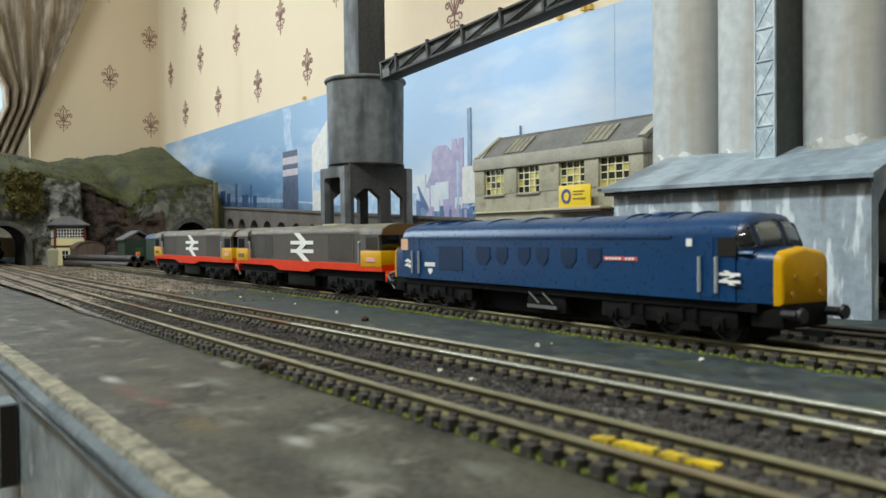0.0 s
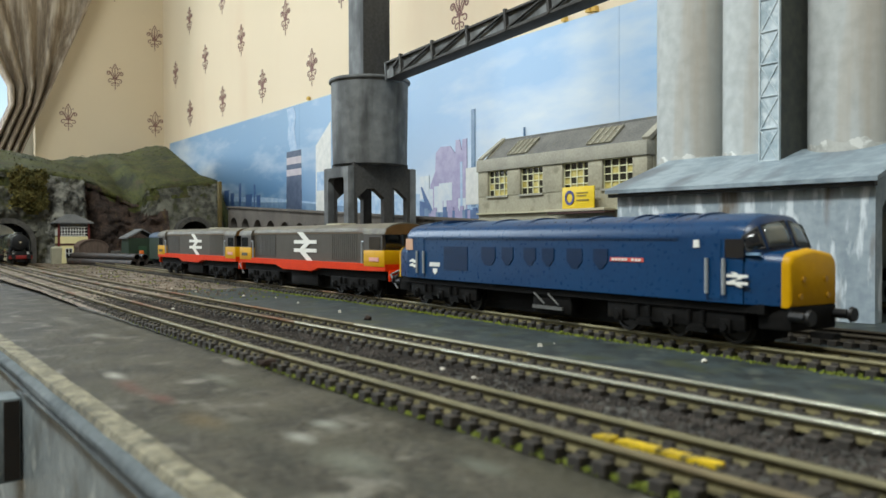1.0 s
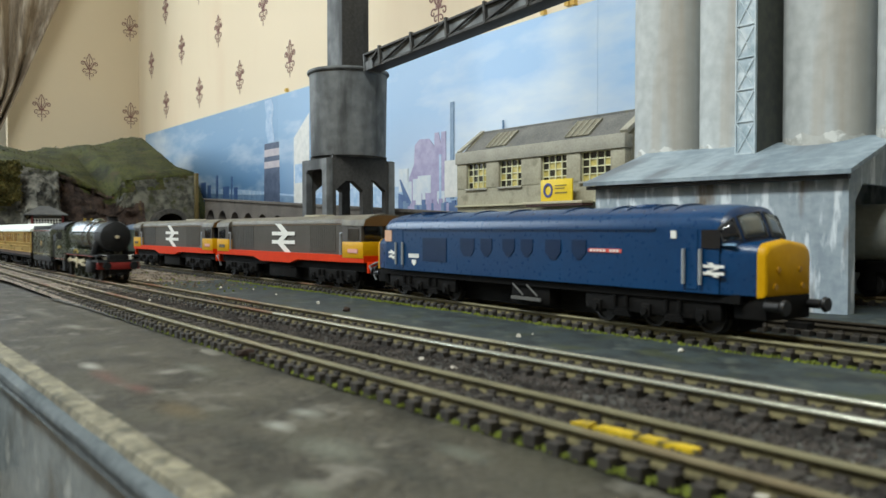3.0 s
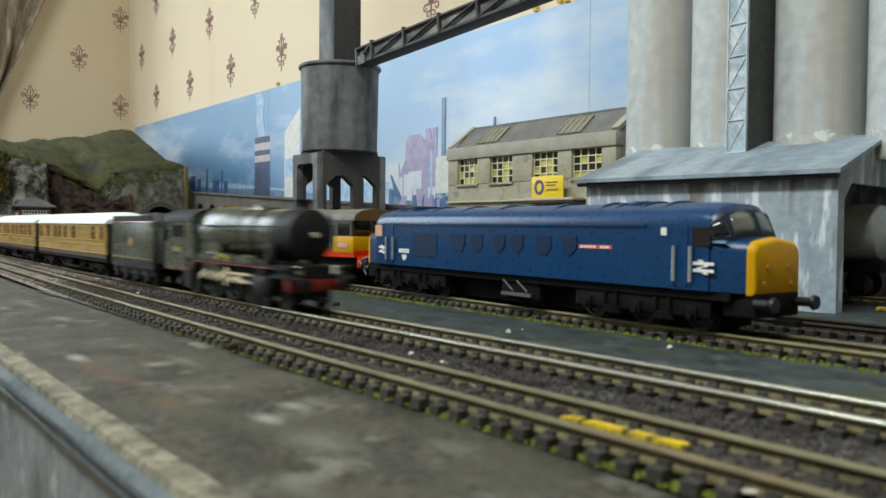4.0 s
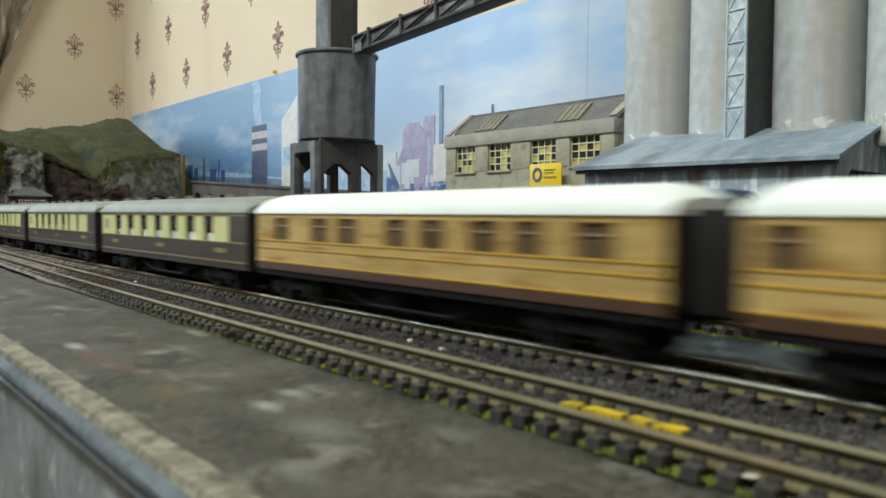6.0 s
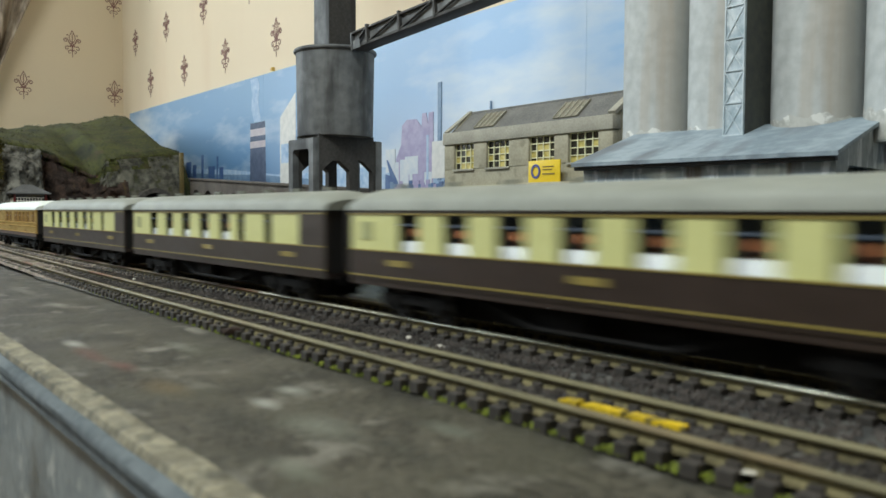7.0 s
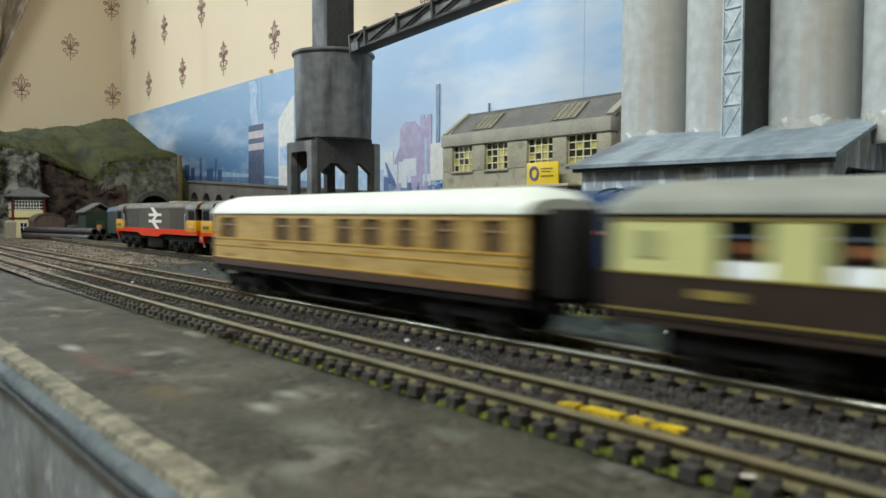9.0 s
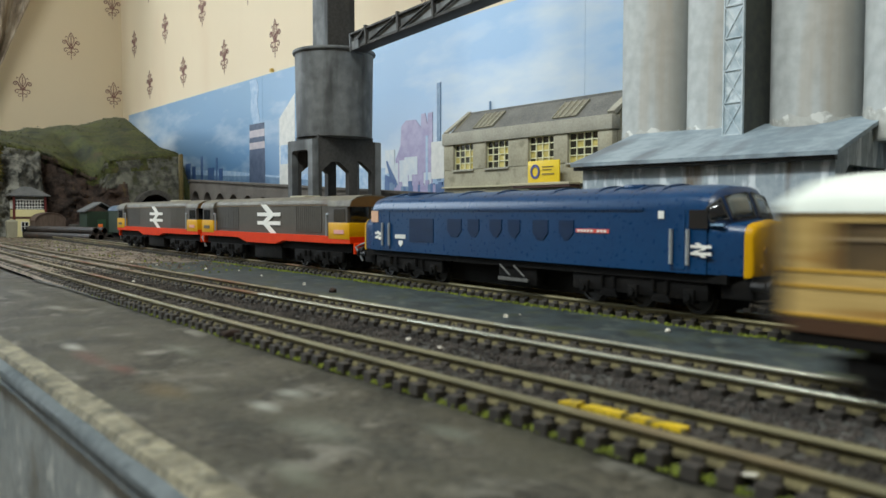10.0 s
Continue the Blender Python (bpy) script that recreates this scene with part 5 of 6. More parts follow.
ring = lambda r, y: [(-0.4872 + r * math.cos(2 * math.pi * i / 28), y, 0.0756 + r * 1.15 * math.sin(2 * math.pi * i / 28)) for i in range(28)]
loft(bm, [ring(0.0036, 0.4900), ring(0.0036, 0.4893), ring(0.0054, 0.4893), ring(0.0054, 0.4900)], cap=False)
part("blue_ring", bm, mat("sign_blue", "3a3f7a", "4a4f8a", 0.5), sign)
bm = B()
for z, w in ((0.0790, 0.013), (0.0766, 0.011), (0.0726, 0.014)):
    box(bm, -0.4790, -0.4790 + w, 0.4895, 0.4901, z, z + (0.0012 if z < 0.074 else 0.0008))
part("sign_bars", bm, mat("sign_grey_bars", "8d7a2c", "7a6a30", 0.6), sign)
part("shelf_edge", bx(-0.5080, -0.4420, 0.4835, 0.4960, 0.0618, 0.0637), mat("maroon_shelf_edge", "2e1814", "42241c", 0.7), sign)
part("sign_shelf", bx(-0.5120, -0.4420, 0.4830, 0.4965, 0.0638, 0.0660, bevel=0.0003), mat("pale_shelf", "a89f86", "bdb59c", 0.7), sign)

# ---- shed and silos ----
SHED = mat("streaked_blue_grey_concrete", "8795a0", "a5b1b9", 0.7, fine=200, large=80, amt=1.2, bump=0.2, c3="d3dce2", cut=(0.52, 0.60), big_stretch=(1, 1, 0.25), c4="6e665c", cut4=(0.58, 0.7))
SROOF = mat("blue_grey_roof_sheet", "76858f", "95a3ac", 0.55, fine=140, large=30, amt=1.5, bump=0.1, c3="69727a", cut=(0.52, 0.68), big_stretch=(1, 0.3, 0.3))
SILO = mat("stained_silo_concrete", "a0a5a5", "babfbf", 0.7, fine=120, large=22, amt=1.2, bump=0.12, c3="a89a86", cut=(0.55, 0.72), big_stretch=(1, 1, 0.06), c4="989993", cut4=(0.56, 0.70))
FLAKE_W = mat("flaking_white_silo_foot", "a8aaa6", "bcbeba", 0.75, fine=260, large=70, amt=1.4, bump=0.4, c3="dcdedb", cut=(0.56, 0.62), c4="96958e", cut4=(0.58, 0.66))
LATT = mat("pale_lattice_paint", "a9b8c0", "c6d0d5", 0.6, fine=300, large=80, amt=1.2)
shed = thing("loading_shed", "blue-grey streaked concrete loading shed with open gable end", "shed", pose(-0.183, 0.3865, 0, 0, 0, 5.6))
SL, SD = 0.147, 0.128
part("front_wall", bx(-SL, 0, 0, 0.004, 0, 0.0690), SHED, shed)
part("back_wall", bx(-SL, 0, SD - 0.004, SD, 0, 0.0690), SHED, shed)
for x in (-SL, -0.004):
    pts = [(0.004, 0), (0.004, 0.069), (0.064, 0.0900), (SD - 0.004, 0.069), (SD - 0.004, 0), (0.117, 0), (0.117, 0.056), (0.108, 0.0645), (0.018, 0.0645), (0.0085, 0.056), (0.0085, 0)]
    if x < -0.1:
        pts = pts[:5]
    part("gable_wall", prism(B(), pts, "x", x + (0 if x < -0.1 else 0), x + 0.004), SHED, shed, smooth=0)
part("roof_slope", prism(B(), [(-0.006, 0.0682), (0.064, 0.0908), (0.064, 0.0930), (-0.006, 0.0704)], "x", -SL - 0.005, 0.003), SROOF, shed, smooth=0)
part("roof_slope", prism(B(), [(0.064, 0.0908), (SD + 0.006, 0.0682), (SD + 0.006, 0.0704), (0.064, 0.0930)], "x", -SL - 0.005, 0.003), SROOF, shed, smooth=0)
part("eave_board", bx(-SL - 0.004, 0.001, -0.0042, -0.0005, 0.0660, 0.0681), mat("dark_eave", "2e2f30", "3d3e3f", 0.7), shed)


def silo(x, y, r, z0, z1):
    s = thing("silo", "tall stained grey concrete silo rising from the shed roof", "silo", pose(x, y, 0), group="silos on the shed")
    part("drum", turned(B(), [(r, z0), (r, z1), (r * 0.98, z1 + 0.002), (r * 0.2, z1 + 0.008)], 56), SILO, s)
    bm = B()
    n = 112
    height = [0.0165 + 0.007 * noise.noise((3.2 * math.cos(2 * math.pi * i / n) + x * 40, 3.2 * math.sin(2 * math.pi * i / n), 2.0)) + 0.0012 * noise.noise((14 * math.cos(2 * math.pi * i / n), 14 * math.sin(2 * math.pi * i / n), x * 30)) for i in range(n)]
    ringf = lambda rr_, k: [(rr_ * math.cos(2 * math.pi * i / n), rr_ * math.sin(2 * math.pi * i / n), z0 + (height[i] if k else 0.001)) for i in range(n)]
    loft(bm, [ringf(r - 0.0002, 1), ringf(r + 0.00012, 1), ringf(r + 0.0003, 0), ringf(r - 0.0002, 0)], cap=False)
    part("base_fillet", bm, FLAKE_W, s, "flaking white foot")
    return s


silo(-0.3390, 0.4600, 0.0245, 0.078, 0.42)
silo(-0.2890, 0.4620, 0.0240, 0.078, 0.42)
silo(-0.2285, 0.4580, 0.0250, 0.078, 0.42)
silo(-0.1760, 0.4600, 0.0250, 0.078, 0.42)
el = thing("elevator_tower", "narrow blue-grey elevator tower with crossed bracing", "elevator tower")
# Casing colour carries the shade of the side faces; the front panel stays pale.
part("casing", bx(-0.2650, -0.2522, 0.4215, 0.4540, 0.080, 0.44), mat("shaded_casing", "3f4241", "55584f", 0.8, fine=200, large=40, amt=1.1, big_stretch=(1, 1, 0.15)), el)
part("front_panel", bx(-0.2650, -0.2522, 0.4205, 0.4215, 0.080, 0.44), mat("pale_blue_panel", "94a6b0", "b4c2ca", 0.6, fine=200, large=80, amt=1.4, c3="c9d3d8", cut=(0.52, 0.64)), el)
for i in range(19):
    z = 0.086 + i * 0.0185
    for s0, s1 in ((-0.2643, -0.2529), (-0.2529, -0.2643)):
        d = 0.0006 if s0 < s1 else -0.0006
        y0 = 0.4200 if s0 < s1 else 0.4197
        part("brace", prism(B(), [(s0, z), (s0 + d, z), (s1 + d, z + 0.0180), (s1, z + 0.0180)], "y", y0, 0.4206), LATT, el, smooth=0)
    part("brace", bx(-0.2645, -0.2527, 0.4198, 0.4206, z - 0.0006, z), LATT, el)
for x in (-0.2650, -0.2530):
    part("edge_angle", bx(x, x + 0.0008, 0.4196, 0.4206, 0.080, 0.44), LATT, el)

tank = thing("tank_wagon", "pale grey tank wagon standing inside the shed", "wagon", pose(-0.222, 0.452, 0, 0, 0, 5.6))
part("barrel", turned(B(), [(0.0, -0.034), (0.010, -0.0335), (0.0145, -0.031), (0.0155, -0.028), (0.0155, 0.028), (0.0145, 0.031), (0.010, 0.0335), (0.0, 0.034)], 32, "x", (0, 0, 0.0400)), mat("pale_grey_tank", "9aa09c", "b2b8b4", 0.5, fine=300, large=50, amt=1.0), tank)
part("chassis", bx(-0.034, 0.034, -0.011, 0.011, 0.0185, 0.0240), BLACK, tank)
W5 = wheel_mesh(0.0065)
for x in (-0.022, 0.022):
    for s in (-1, 1):
        part("wheel", W5, None, tank, m=pose(x, s * GAUGE / 2, 0.0120, 0, 0, 0 if s < 0 else 180))
        part("axle_guard", bx(x - 0.004, x + 0.004, *sorted((s * 0.011, s * 0.0125)), 0.0095, 0.0190), BLACK, tank)
shed_y = smooth_line([(-0.4, 0.434), (-0.30, 0.4445), (-0.1, 0.464), (0.4, 0.513)])
track("railway_track", shed_y, -0.34, 0.15, -0.21, -0.10, "short track through the loading shed", RAIL)
single("yellow_trackside_mark", bx(-0.176, -0.152, 0.413, 0.418, 0.0012, 0.0030, bevel=0.0004), YELLOWP, "yellow painted strip on the ground by the shed door", "ground marking")

# ---- signal box and yard clutter ----
CREAMP = mat("cream_panel_paint", "ded49a", "e8dfae", 0.6, fine=300, large=60)
MAROON = mat("maroon_frame_paint", "5a1d1c", "702825", 0.5)
GREYR = mat("grey_slate_tiles", "56585a", "6b6d6e", 0.85, fine=600, large=90, amt=1.1, bump=0.3)
sbx = thing("signal_box", "cream and maroon signal box with grey hipped roof", "signal box", pose(-1.452, 0.2855, 0))
part("base_block", bx(-0.0225, 0.0225, -0.0235, 0.0235, 0.0, 0.0300), CREAMP, sbx)
part("band", bx(-0.0228, 0.0228, -0.0238, 0.0238, 0.0300, 0.0335), mat("brown_band", "4a3028", "5c3e34", 0.6), sbx)
part("upper_panel", bx(-0.0225, 0.0225, -0.0235, 0.0235, 0.0335, 0.0450), CREAMP, sbx)
part("window_room", bx(-0.0215, 0.0215, -0.0225, 0.0225, 0.0450, 0.0660), DARKGLASS, sbx)
for x in (-1, 1):
    for y in (-1, 1):
        part("corner_post", bx(*sorted((x * 0.0235, x * 0.0205)), *sorted((y * 0.0245, y * 0.0215)), 0.0, 0.0675), MAROON, sbx)
for x in (0.0220, -0.0220):
    for i in range(9):
        y = -0.0195 + 0.0043 * i + 0.0012
        part("glazing_bar", bx(x - 0.0008, x + 0.0008, y - 0.0004, y + 0.0004, 0.0460, 0.0610), WHITED, sbx)
    for z in (0.0460, 0.0500, 0.0555, 0.0605):
        part("glazing_bar", bx(x - 0.0009, x + 0.0009, -0.0205, 0.0205, z - 0.0005, z + 0.0005), WHITED, sbx)
for y in (-0.0230,):
    for a, b in ((-0.020, -0.002), (0.002, 0.020)):
        part("side_pane", bx(a, b, y - 0.0008, y, 0.0465, 0.0605), WHITED, sbx)
win = part("lower_window", bx(0.0226, 0.0232, -0.0130, -0.0030, 0.0100, 0.0250), DARKGLASS, sbx)
for y in (-0.0130, -0.0080, -0.0030):
    part("glazing_bar", bx(0.0230, 0.0236, y - 0.0005, y + 0.0005, 0.0100, 0.0250), WHITED, win)
for z in (0.010, 0.0175, 0.025):
    part("glazing_bar", bx(0.0230, 0.0236, -0.0130, -0.0030, z - 0.0005, z + 0.0005), WHITED, win)
bm = B()
loft(bm, [[(-0.029, -0.030, 0.0665), (0.029, -0.030, 0.0665), (0.029, 0.030, 0.0665), (-0.029, 0.030, 0.0665)], [(-0.029, -0.030, 0.0680), (0.029, -0.030, 0.0680), (0.029, 0.030, 0.0680), (-0.029, 0.030, 0.0680)], [(-0.001, -0.007, 0.0825), (0.001, -0.007, 0.0825), (0.001, 0.007, 0.0825), (-0.001, 0.007, 0.0825)]])
part("roof", bm, GREYR, sbx, smooth=0)
BROWNW = mat("brown_hut_boards", "4e4138", "63544a", 0.85, fine=400, large=50, amt=1.2, bump=0.2, stretch=(1, 1, 0.2))
hut = thing("arched_hut", "brown wooden hut with a rounded roof", "hut", pose(-1.385, 0.3020, 0))
arch = [(-0.022, 0.0)] + [(-0.022 * math.cos(math.pi * i / 12), 0.026 + 0.0135 * math.sin(math.pi * i / 12)) for i in range(13)] + [(0.022, 0.0)]
part("hut_body", prism(B(), arch, "x", -0.018, 0.018), BROWNW, hut)
part("roof_skin", prism(B(), [(y * 1.04, z + 0.001) for y, z in arch[1:-1]] + [(y * 0.99, z) for y, z in arch[1:-1]][::-1], "x", -0.019, 0.0195), mat("brown_felt_roof", "5a4a42", "6e5d54", 0.9), hut)
pipes = thing("pipe_stack", "stack of dark rusty pipes lying on the ground", "pipes", pose(-1.375, 0.2680, 0, 0, 0, 12.5))
PIPE = mat("dark_rusty_pipe", "231f1d", "3a312c", 0.6, fine=300, large=40, amt=1.2, c3="5a3a2a", cut=(0.6, 0.75))
for k, (y, z) in enumerate(((0.0, 0.0055), (0.0105, 0.0055), (0.0210, 0.0055), (0.0052, 0.0145), (0.0157, 0.0145))):
    bm = B()
    outer = lambda x, r: [(x, y + r * math.cos(2 * math.pi * i / 18), z + r * math.sin(2 * math.pi * i / 18)) for i in range(18)]
    loft(bm, [outer(0.003 * (k % 2), 0.0038), outer(0.003 * (k % 2), 0.0051), outer(0.206 + 0.004 * (k % 3), 0.0051), outer(0.206 + 0.004 * (k % 3), 0.0038)], cap=False)
    part("pipe", bm, PIPE, pipes)
GREENH = mat("dark_green_boards", "182a1b", "233826", 0.7, fine=300, large=60, amt=1.1, bump=0.2)
gh = thing("green_hut", "small dark green hut with a grey roof", "hut", pose(-1.262, 0.3440, 0))
part("hut_body", bx(-0.020, 0.020, -0.0205, 0.0205, 0.0, 0.0420), GREENH, gh)
part("roof", prism(B(), [(-0.0235, 0.0410), (-0.0235, 0.0430), (0.0, 0.0560), (0.0235, 0.0430), (0.0235, 0.0410), (0.0, 0.0540)], "x", -0.022, 0.022), GREYR, gh)
part("door", bx(0.0200, 0.0208, -0.0060, 0.0060, 0.0, 0.0300), mat("green_door", "24402a", "2f5036", 0.6), gh)
bh = thing("blue_roofed_van", "small van body with a blue-grey curved roof behind the hut", "van", pose(-1.165, 0.3560, 0, 0, 0, -4))
part("body", bx(-0.045, 0.045, -0.014, 0.014, 0.0120, 0.0430), GREENH, bh)
part("roof", prism(B(), [(-0.0148, 0.0425)] + [(-0.0148 * math.cos(math.pi * i / 10), 0.0430 + 0.0080 * math.sin(math.pi * i / 10)) for i in range(11)] + [(0.0148, 0.0425)], "x", -0.046, 0.046), mat("blue_grey_roof", "33465c", "485b70", 0.6), bh)
part("chassis", bx(-0.043, 0.043, -0.010, 0.010, 0.0, 0.0120), BLACK, bh)
post = single("concrete_post", loft(B(), [[(-0.0065, -0.0065, 0), (0.0065, -0.0065, 0), (0.0065, 0.0065, 0), (-0.0065, 0.0065, 0)], [(-0.0075, -0.0075, 0.026), (0.0075, -0.0075, 0.026), (0.0075, 0.0075, 0.026), (-0.0075, 0.0075, 0.026)], [(-0.005, -0.005, 0.029), (0.005, -0.005, 0.029), (0.005, 0.005, 0.029), (-0.005, 0.005, 0.029)]]), mat("pale_stone_post", "8f8c78", "a5a28e", 0.9, fine=200, large=60), "squat pale concrete post beside the track", "post", pose(-1.395, 0.2520, 0), smooth=0)
single("barrel", turned(B(), [(0.0055, 0), (0.0066, 0.004), (0.0068, 0.007), (0.0066, 0.010), (0.0055, 0.0135), (0.0, 0.0135)], 18), BLACK, "small black barrel beside the pipes", "barrel", pose(-1.405, 0.2760, 0))
single("low_stone_wall", bx(-0.004, 0.004, -0.022, 0.022, 0, 0.022, bevel=0.001), STONEP, "low dark stone wall near the hut", "wall", pose(-1.330, 0.3420, 0, 0, 0, 6))
single("red_brown_crate", bx(-0.008, 0.008, -0.008, 0.008, 0, 0.018, bevel=0.0008), mat("red_brown_wood", "4a2620", "5c322a", 0.8), "small red-brown crate beside the hut", "crate", pose(-1.340, 0.3290, 0, 0, 0, 20))
mk = thing("orange_marker", "small orange marker post on the pipes' end", "marker post", pose(-1.190, 0.3280, 0))
part("stem", cy((0, 0, 0), (0, 0, 0.014), 0.0013, n=8), BLACK, mk)
part("orange_head", bx(-0.002, 0.002, -0.0028, 0.0028, 0.0130, 0.0240, bevel=0.0006), mat("orange_paint", "d2601e", "e0742c", 0.6), mk)


# ---- the passing train ----
LGREEN = mat("dark_loco_green", "343a30", "454a3d", 0.27, spec=0.7, fine=400, large=50, amt=0.9, bump=0.03, c3="4c5846", cut=(0.6, 0.8))
TGREEN = mat("tender_olive_green", "393f35", "494d41", 0.27, spec=0.7, fine=400, large=50, amt=0.9, bump=0.03)
SMOKE = mat("matt_black_smokebox", "111213", "1d1e20", 0.6, spec=0.25, fine=400, large=60, amt=1.0, c3="3a3b3e", cut=(0.65, 0.8))
LINING = mat("red_orange_lining", "7c2c1a", "923a22", 0.5)
BEAM = mat("red_buffer_beam", "6e1512", "841e1a", 0.5, fine=400, large=60, amt=0.7)
ROD = mat("silver_rod_metal", "cfc4a2", "e6dcbe", 0.32, 0.35, fine=400, large=60)
BRASS = mat("brass_plate", "a8923e", "c0aa58", 0.35, 0.6)
TEAK = mat("varnished_teak", "a28850", "bda268", 0.22, spec=0.6, fine=260, large=40, amt=1.2, bump=0.05, stretch=(0.25, 1, 1.6), c3="8a5c1c", cut=(0.56, 0.72), big_stretch=(0.5, 1, 3.0))
TEAKD = mat("dark_teak_trim", "6e4014", "86531f", 0.45, fine=300, large=40, amt=1.0)
TEAKL = mat("gold_teak_beading", "b88e2c", "c8a040", 0.4)
WROOF = mat("white_coach_roof", "d3dcd4", "e2e8e0", 0.5, fine=200, large=40, amt=0.7, bump=0.05)
GROOF = mat("grey_coach_roof", "767a72", "8d9188", 0.6, fine=200, large=40, amt=0.9, bump=0.05)
CREAMC = mat("coach_cream", "c3c585", "d0d294", 0.4, fine=300, large=60, amt=0.6, bump=0.0)
UMBER = mat("coach_umber", "271e1a", "342924", 0.38, fine=300, large=60, amt=0.8, bump=0.0)
GOLD = mat("gold_lining", "7c6e34", "908244", 0.45)
CGLASS = glass("coach_glass", "e8eeee")
INSIDE = mat("dim_coach_interior", "353f4d", "4c5767", 0.8)
TGLASS = mat("brown_reflecting_glass", "40362a", "64543c", 0.10, fine=200, large=60, amt=1.2, bump=0.0, spec=0.7)
TEAKIN = mat("brown_teak_interior", "5a3f22", "6e5030", 0.7)
LINE = mat("grey_window_line", "7c6c52", "8c7c62", 0.5)
CLOTH = mat("white_tablecloth", "dcdcdc", "e8e8e8", 0.7)
SHADE = mat("orange_lamp_shade", "b0683e", "c07a50", 0.6)
GANG = mat("black_gangway_bellows", "141312", "201e1c", 0.85)

HW = 0.0146


def coach_roof(bm, x0, x1, ze, zt, w=HW + 0.0005, n=14):
    rings = []
    for x, k in ((x0, 0.55), (x0 + 0.004, 0.9), (x0 + 0.010, 1.0), (x1 - 0.010, 1.0), (x1 - 0.004, 0.9), (x1, 0.55)):
        rings.append([(x, -w * math.cos(math.pi * i / n), ze + (zt - ze) * k * math.sin(math.pi * i / n) ** 0.75) for i in range(n + 1)])
    return loft(bm, rings)


WHEELSETS = []


def coach(name, label, kind, windows, L=0.205, tables=7):
    """windows: pairs along the side. kind: teak or cream."""
    t = thing(name, label, "railway coach", group="coaches of the passing train")
    E = L / 2
    zb, zw0, zw1, ze, zt = (0.0205, 0.0300, 0.0388, 0.0406, 0.0485) if kind == "teak" else (0.0175, 0.0275, 0.0392, 0.0408, 0.0485)
    up, low = (TEAK, TEAK) if kind == "teak" else (CREAMC, UMBER)
    part("floor_frame", bx(-E, E, -HW + 0.0004, HW - 0.0004, 0.0155, zb), BLACK if kind == "teak" else UMBER, t)
    if kind == "teak":
        for s in (-1, 1):
            part("solebar", bx(-E, E, *sorted((s * (HW - 0.0005), s * HW)), 0.0178, zb), mat("brown_solebar", "3a2413", "4c311b", 0.55), t)
    part("roof", coach_roof(B(), -E - 0.001, E + 0.001, ze, zt), WROOF if kind == "teak" else GROOF, t, "white roof" if kind == "teak" else "grey roof")
    for s in (-1, 1):
        y0, y1 = sorted((s * HW, s * (HW - 0.0012)))
        part("lower_side", bx(-E, E, y0, y1, zb, zw0), low, t)
        part("cantrail", bx(-E, E, y0, y1, zw1, ze), up if kind == "teak" else UMBER, t)
        es = [-E] + [v for w in windows for v in w] + [E]
        for a, b in zip(es[0::2], es[1::2]):
            if kind != "teak" and a == -E:
                part("vestibule_side", bx(a, -E + 0.0015, y0, y1, zw0, zw1), UMBER, t)
                a = -E + 0.0015
            if kind != "teak" and b == E:
                part("vestibule_side", bx(E - 0.0195, b, y0, y1, zw0, zw1), UMBER, t)
                b = E - 0.0195
            if b - a > 0.0005:
                part("side_panel", bx(a, b, y0, y1, zw0, zw1), up, t)
        for a, b in windows:
            w = part("window", bx(a, b, *sorted((s * (HW - 0.0006), s * (HW - 0.0009))), zw0, zw1), TGLASS if kind == "teak" else CGLASS, t)
            w.visible_shadow = False
            part("window_rail", bx(a, b, *sorted((s * (HW - 0.0002), s * (HW - 0.0006))), zw1 - 0.0034, zw1 - 0.0028), LINE if kind == "teak" else INSIDE, t)
        trim = TEAKL if kind == "teak" else GOLD
        for z in ((zw0 - 0.0006, zb + 0.0004, zw0 - 0.0036) if kind == "teak" else (zb + 0.0010, zw0 - 0.0004, zw1 + 0.0001)):
            part("beading", bx(-E, E, *sorted((s * HW, s * (HW + 0.00025))), z, z + 0.0005), trim, t)
        if kind == "teak":
            for a, b in windows:
                part("panel_strip", bx(a - 0.0014, a - 0.0006, *sorted((s * HW, s * (HW + 0.0003))), zw0, zw1), TEAKD, t)
                part("panel_strip", bx(b + 0.0006, b + 0.0014, *sorted((s * HW, s * (HW + 0.0003))), zw0, zw1), TEAKD, t)
        else:
            for x in (-0.080, 0.0, 0.080):
                part("crest_bar", bx(x - 0.0055, x + 0.0055, *sorted((s * HW, s * (HW + 0.0003))), 0.0225, 0.0245), GOLD, t)
            part("oval_window", bx(-E + 0.0080, -E + 0.0140, *sorted((s * HW, s * (HW + 0.0003))), 0.0310, 0.0370), mat("frosted_oval", "8f9468", "a4a87c", 0.4), t)
        # Truss rods and steps under the floor.
        bm = B()
        for a, b in (((-0.045, 0.0150), (-0.022, 0.0090)), ((-0.022, 0.0090), (0.022, 0.0090)), ((0.022, 0.0090), (0.045, 0.0150))):
            cyl(bm, (a[0], s * 0.011, a[1]), (b[0], s * 0.011, b[1]), 0.0008, n=6)
        part("truss_rod", bm, BLACK, t)
    for s in (-1, 1):
        part("end_wall", bx(*sorted((s * E, s * (E - 0.0012))), -HW + 0.0012, HW - 0.0012, zb, ze), GANG, t)
        part("gangway", bx(*sorted((s * E, s * (E + 0.0084))), -0.0065, 0.0065, 0.0180, 0.0420, bevel=0.0006), GANG, t)
        for y in (-0.009, 0.009):
            bm = cy((s * E, y, 0.0150), (s * (E + 0.0025), y, 0.0150), 0.0011, n=8)
            cyl(bm, (s * (E + 0.0025), y, 0.0150), (s * (E + 0.0030), y, 0.0150), 0.0022, n=12)
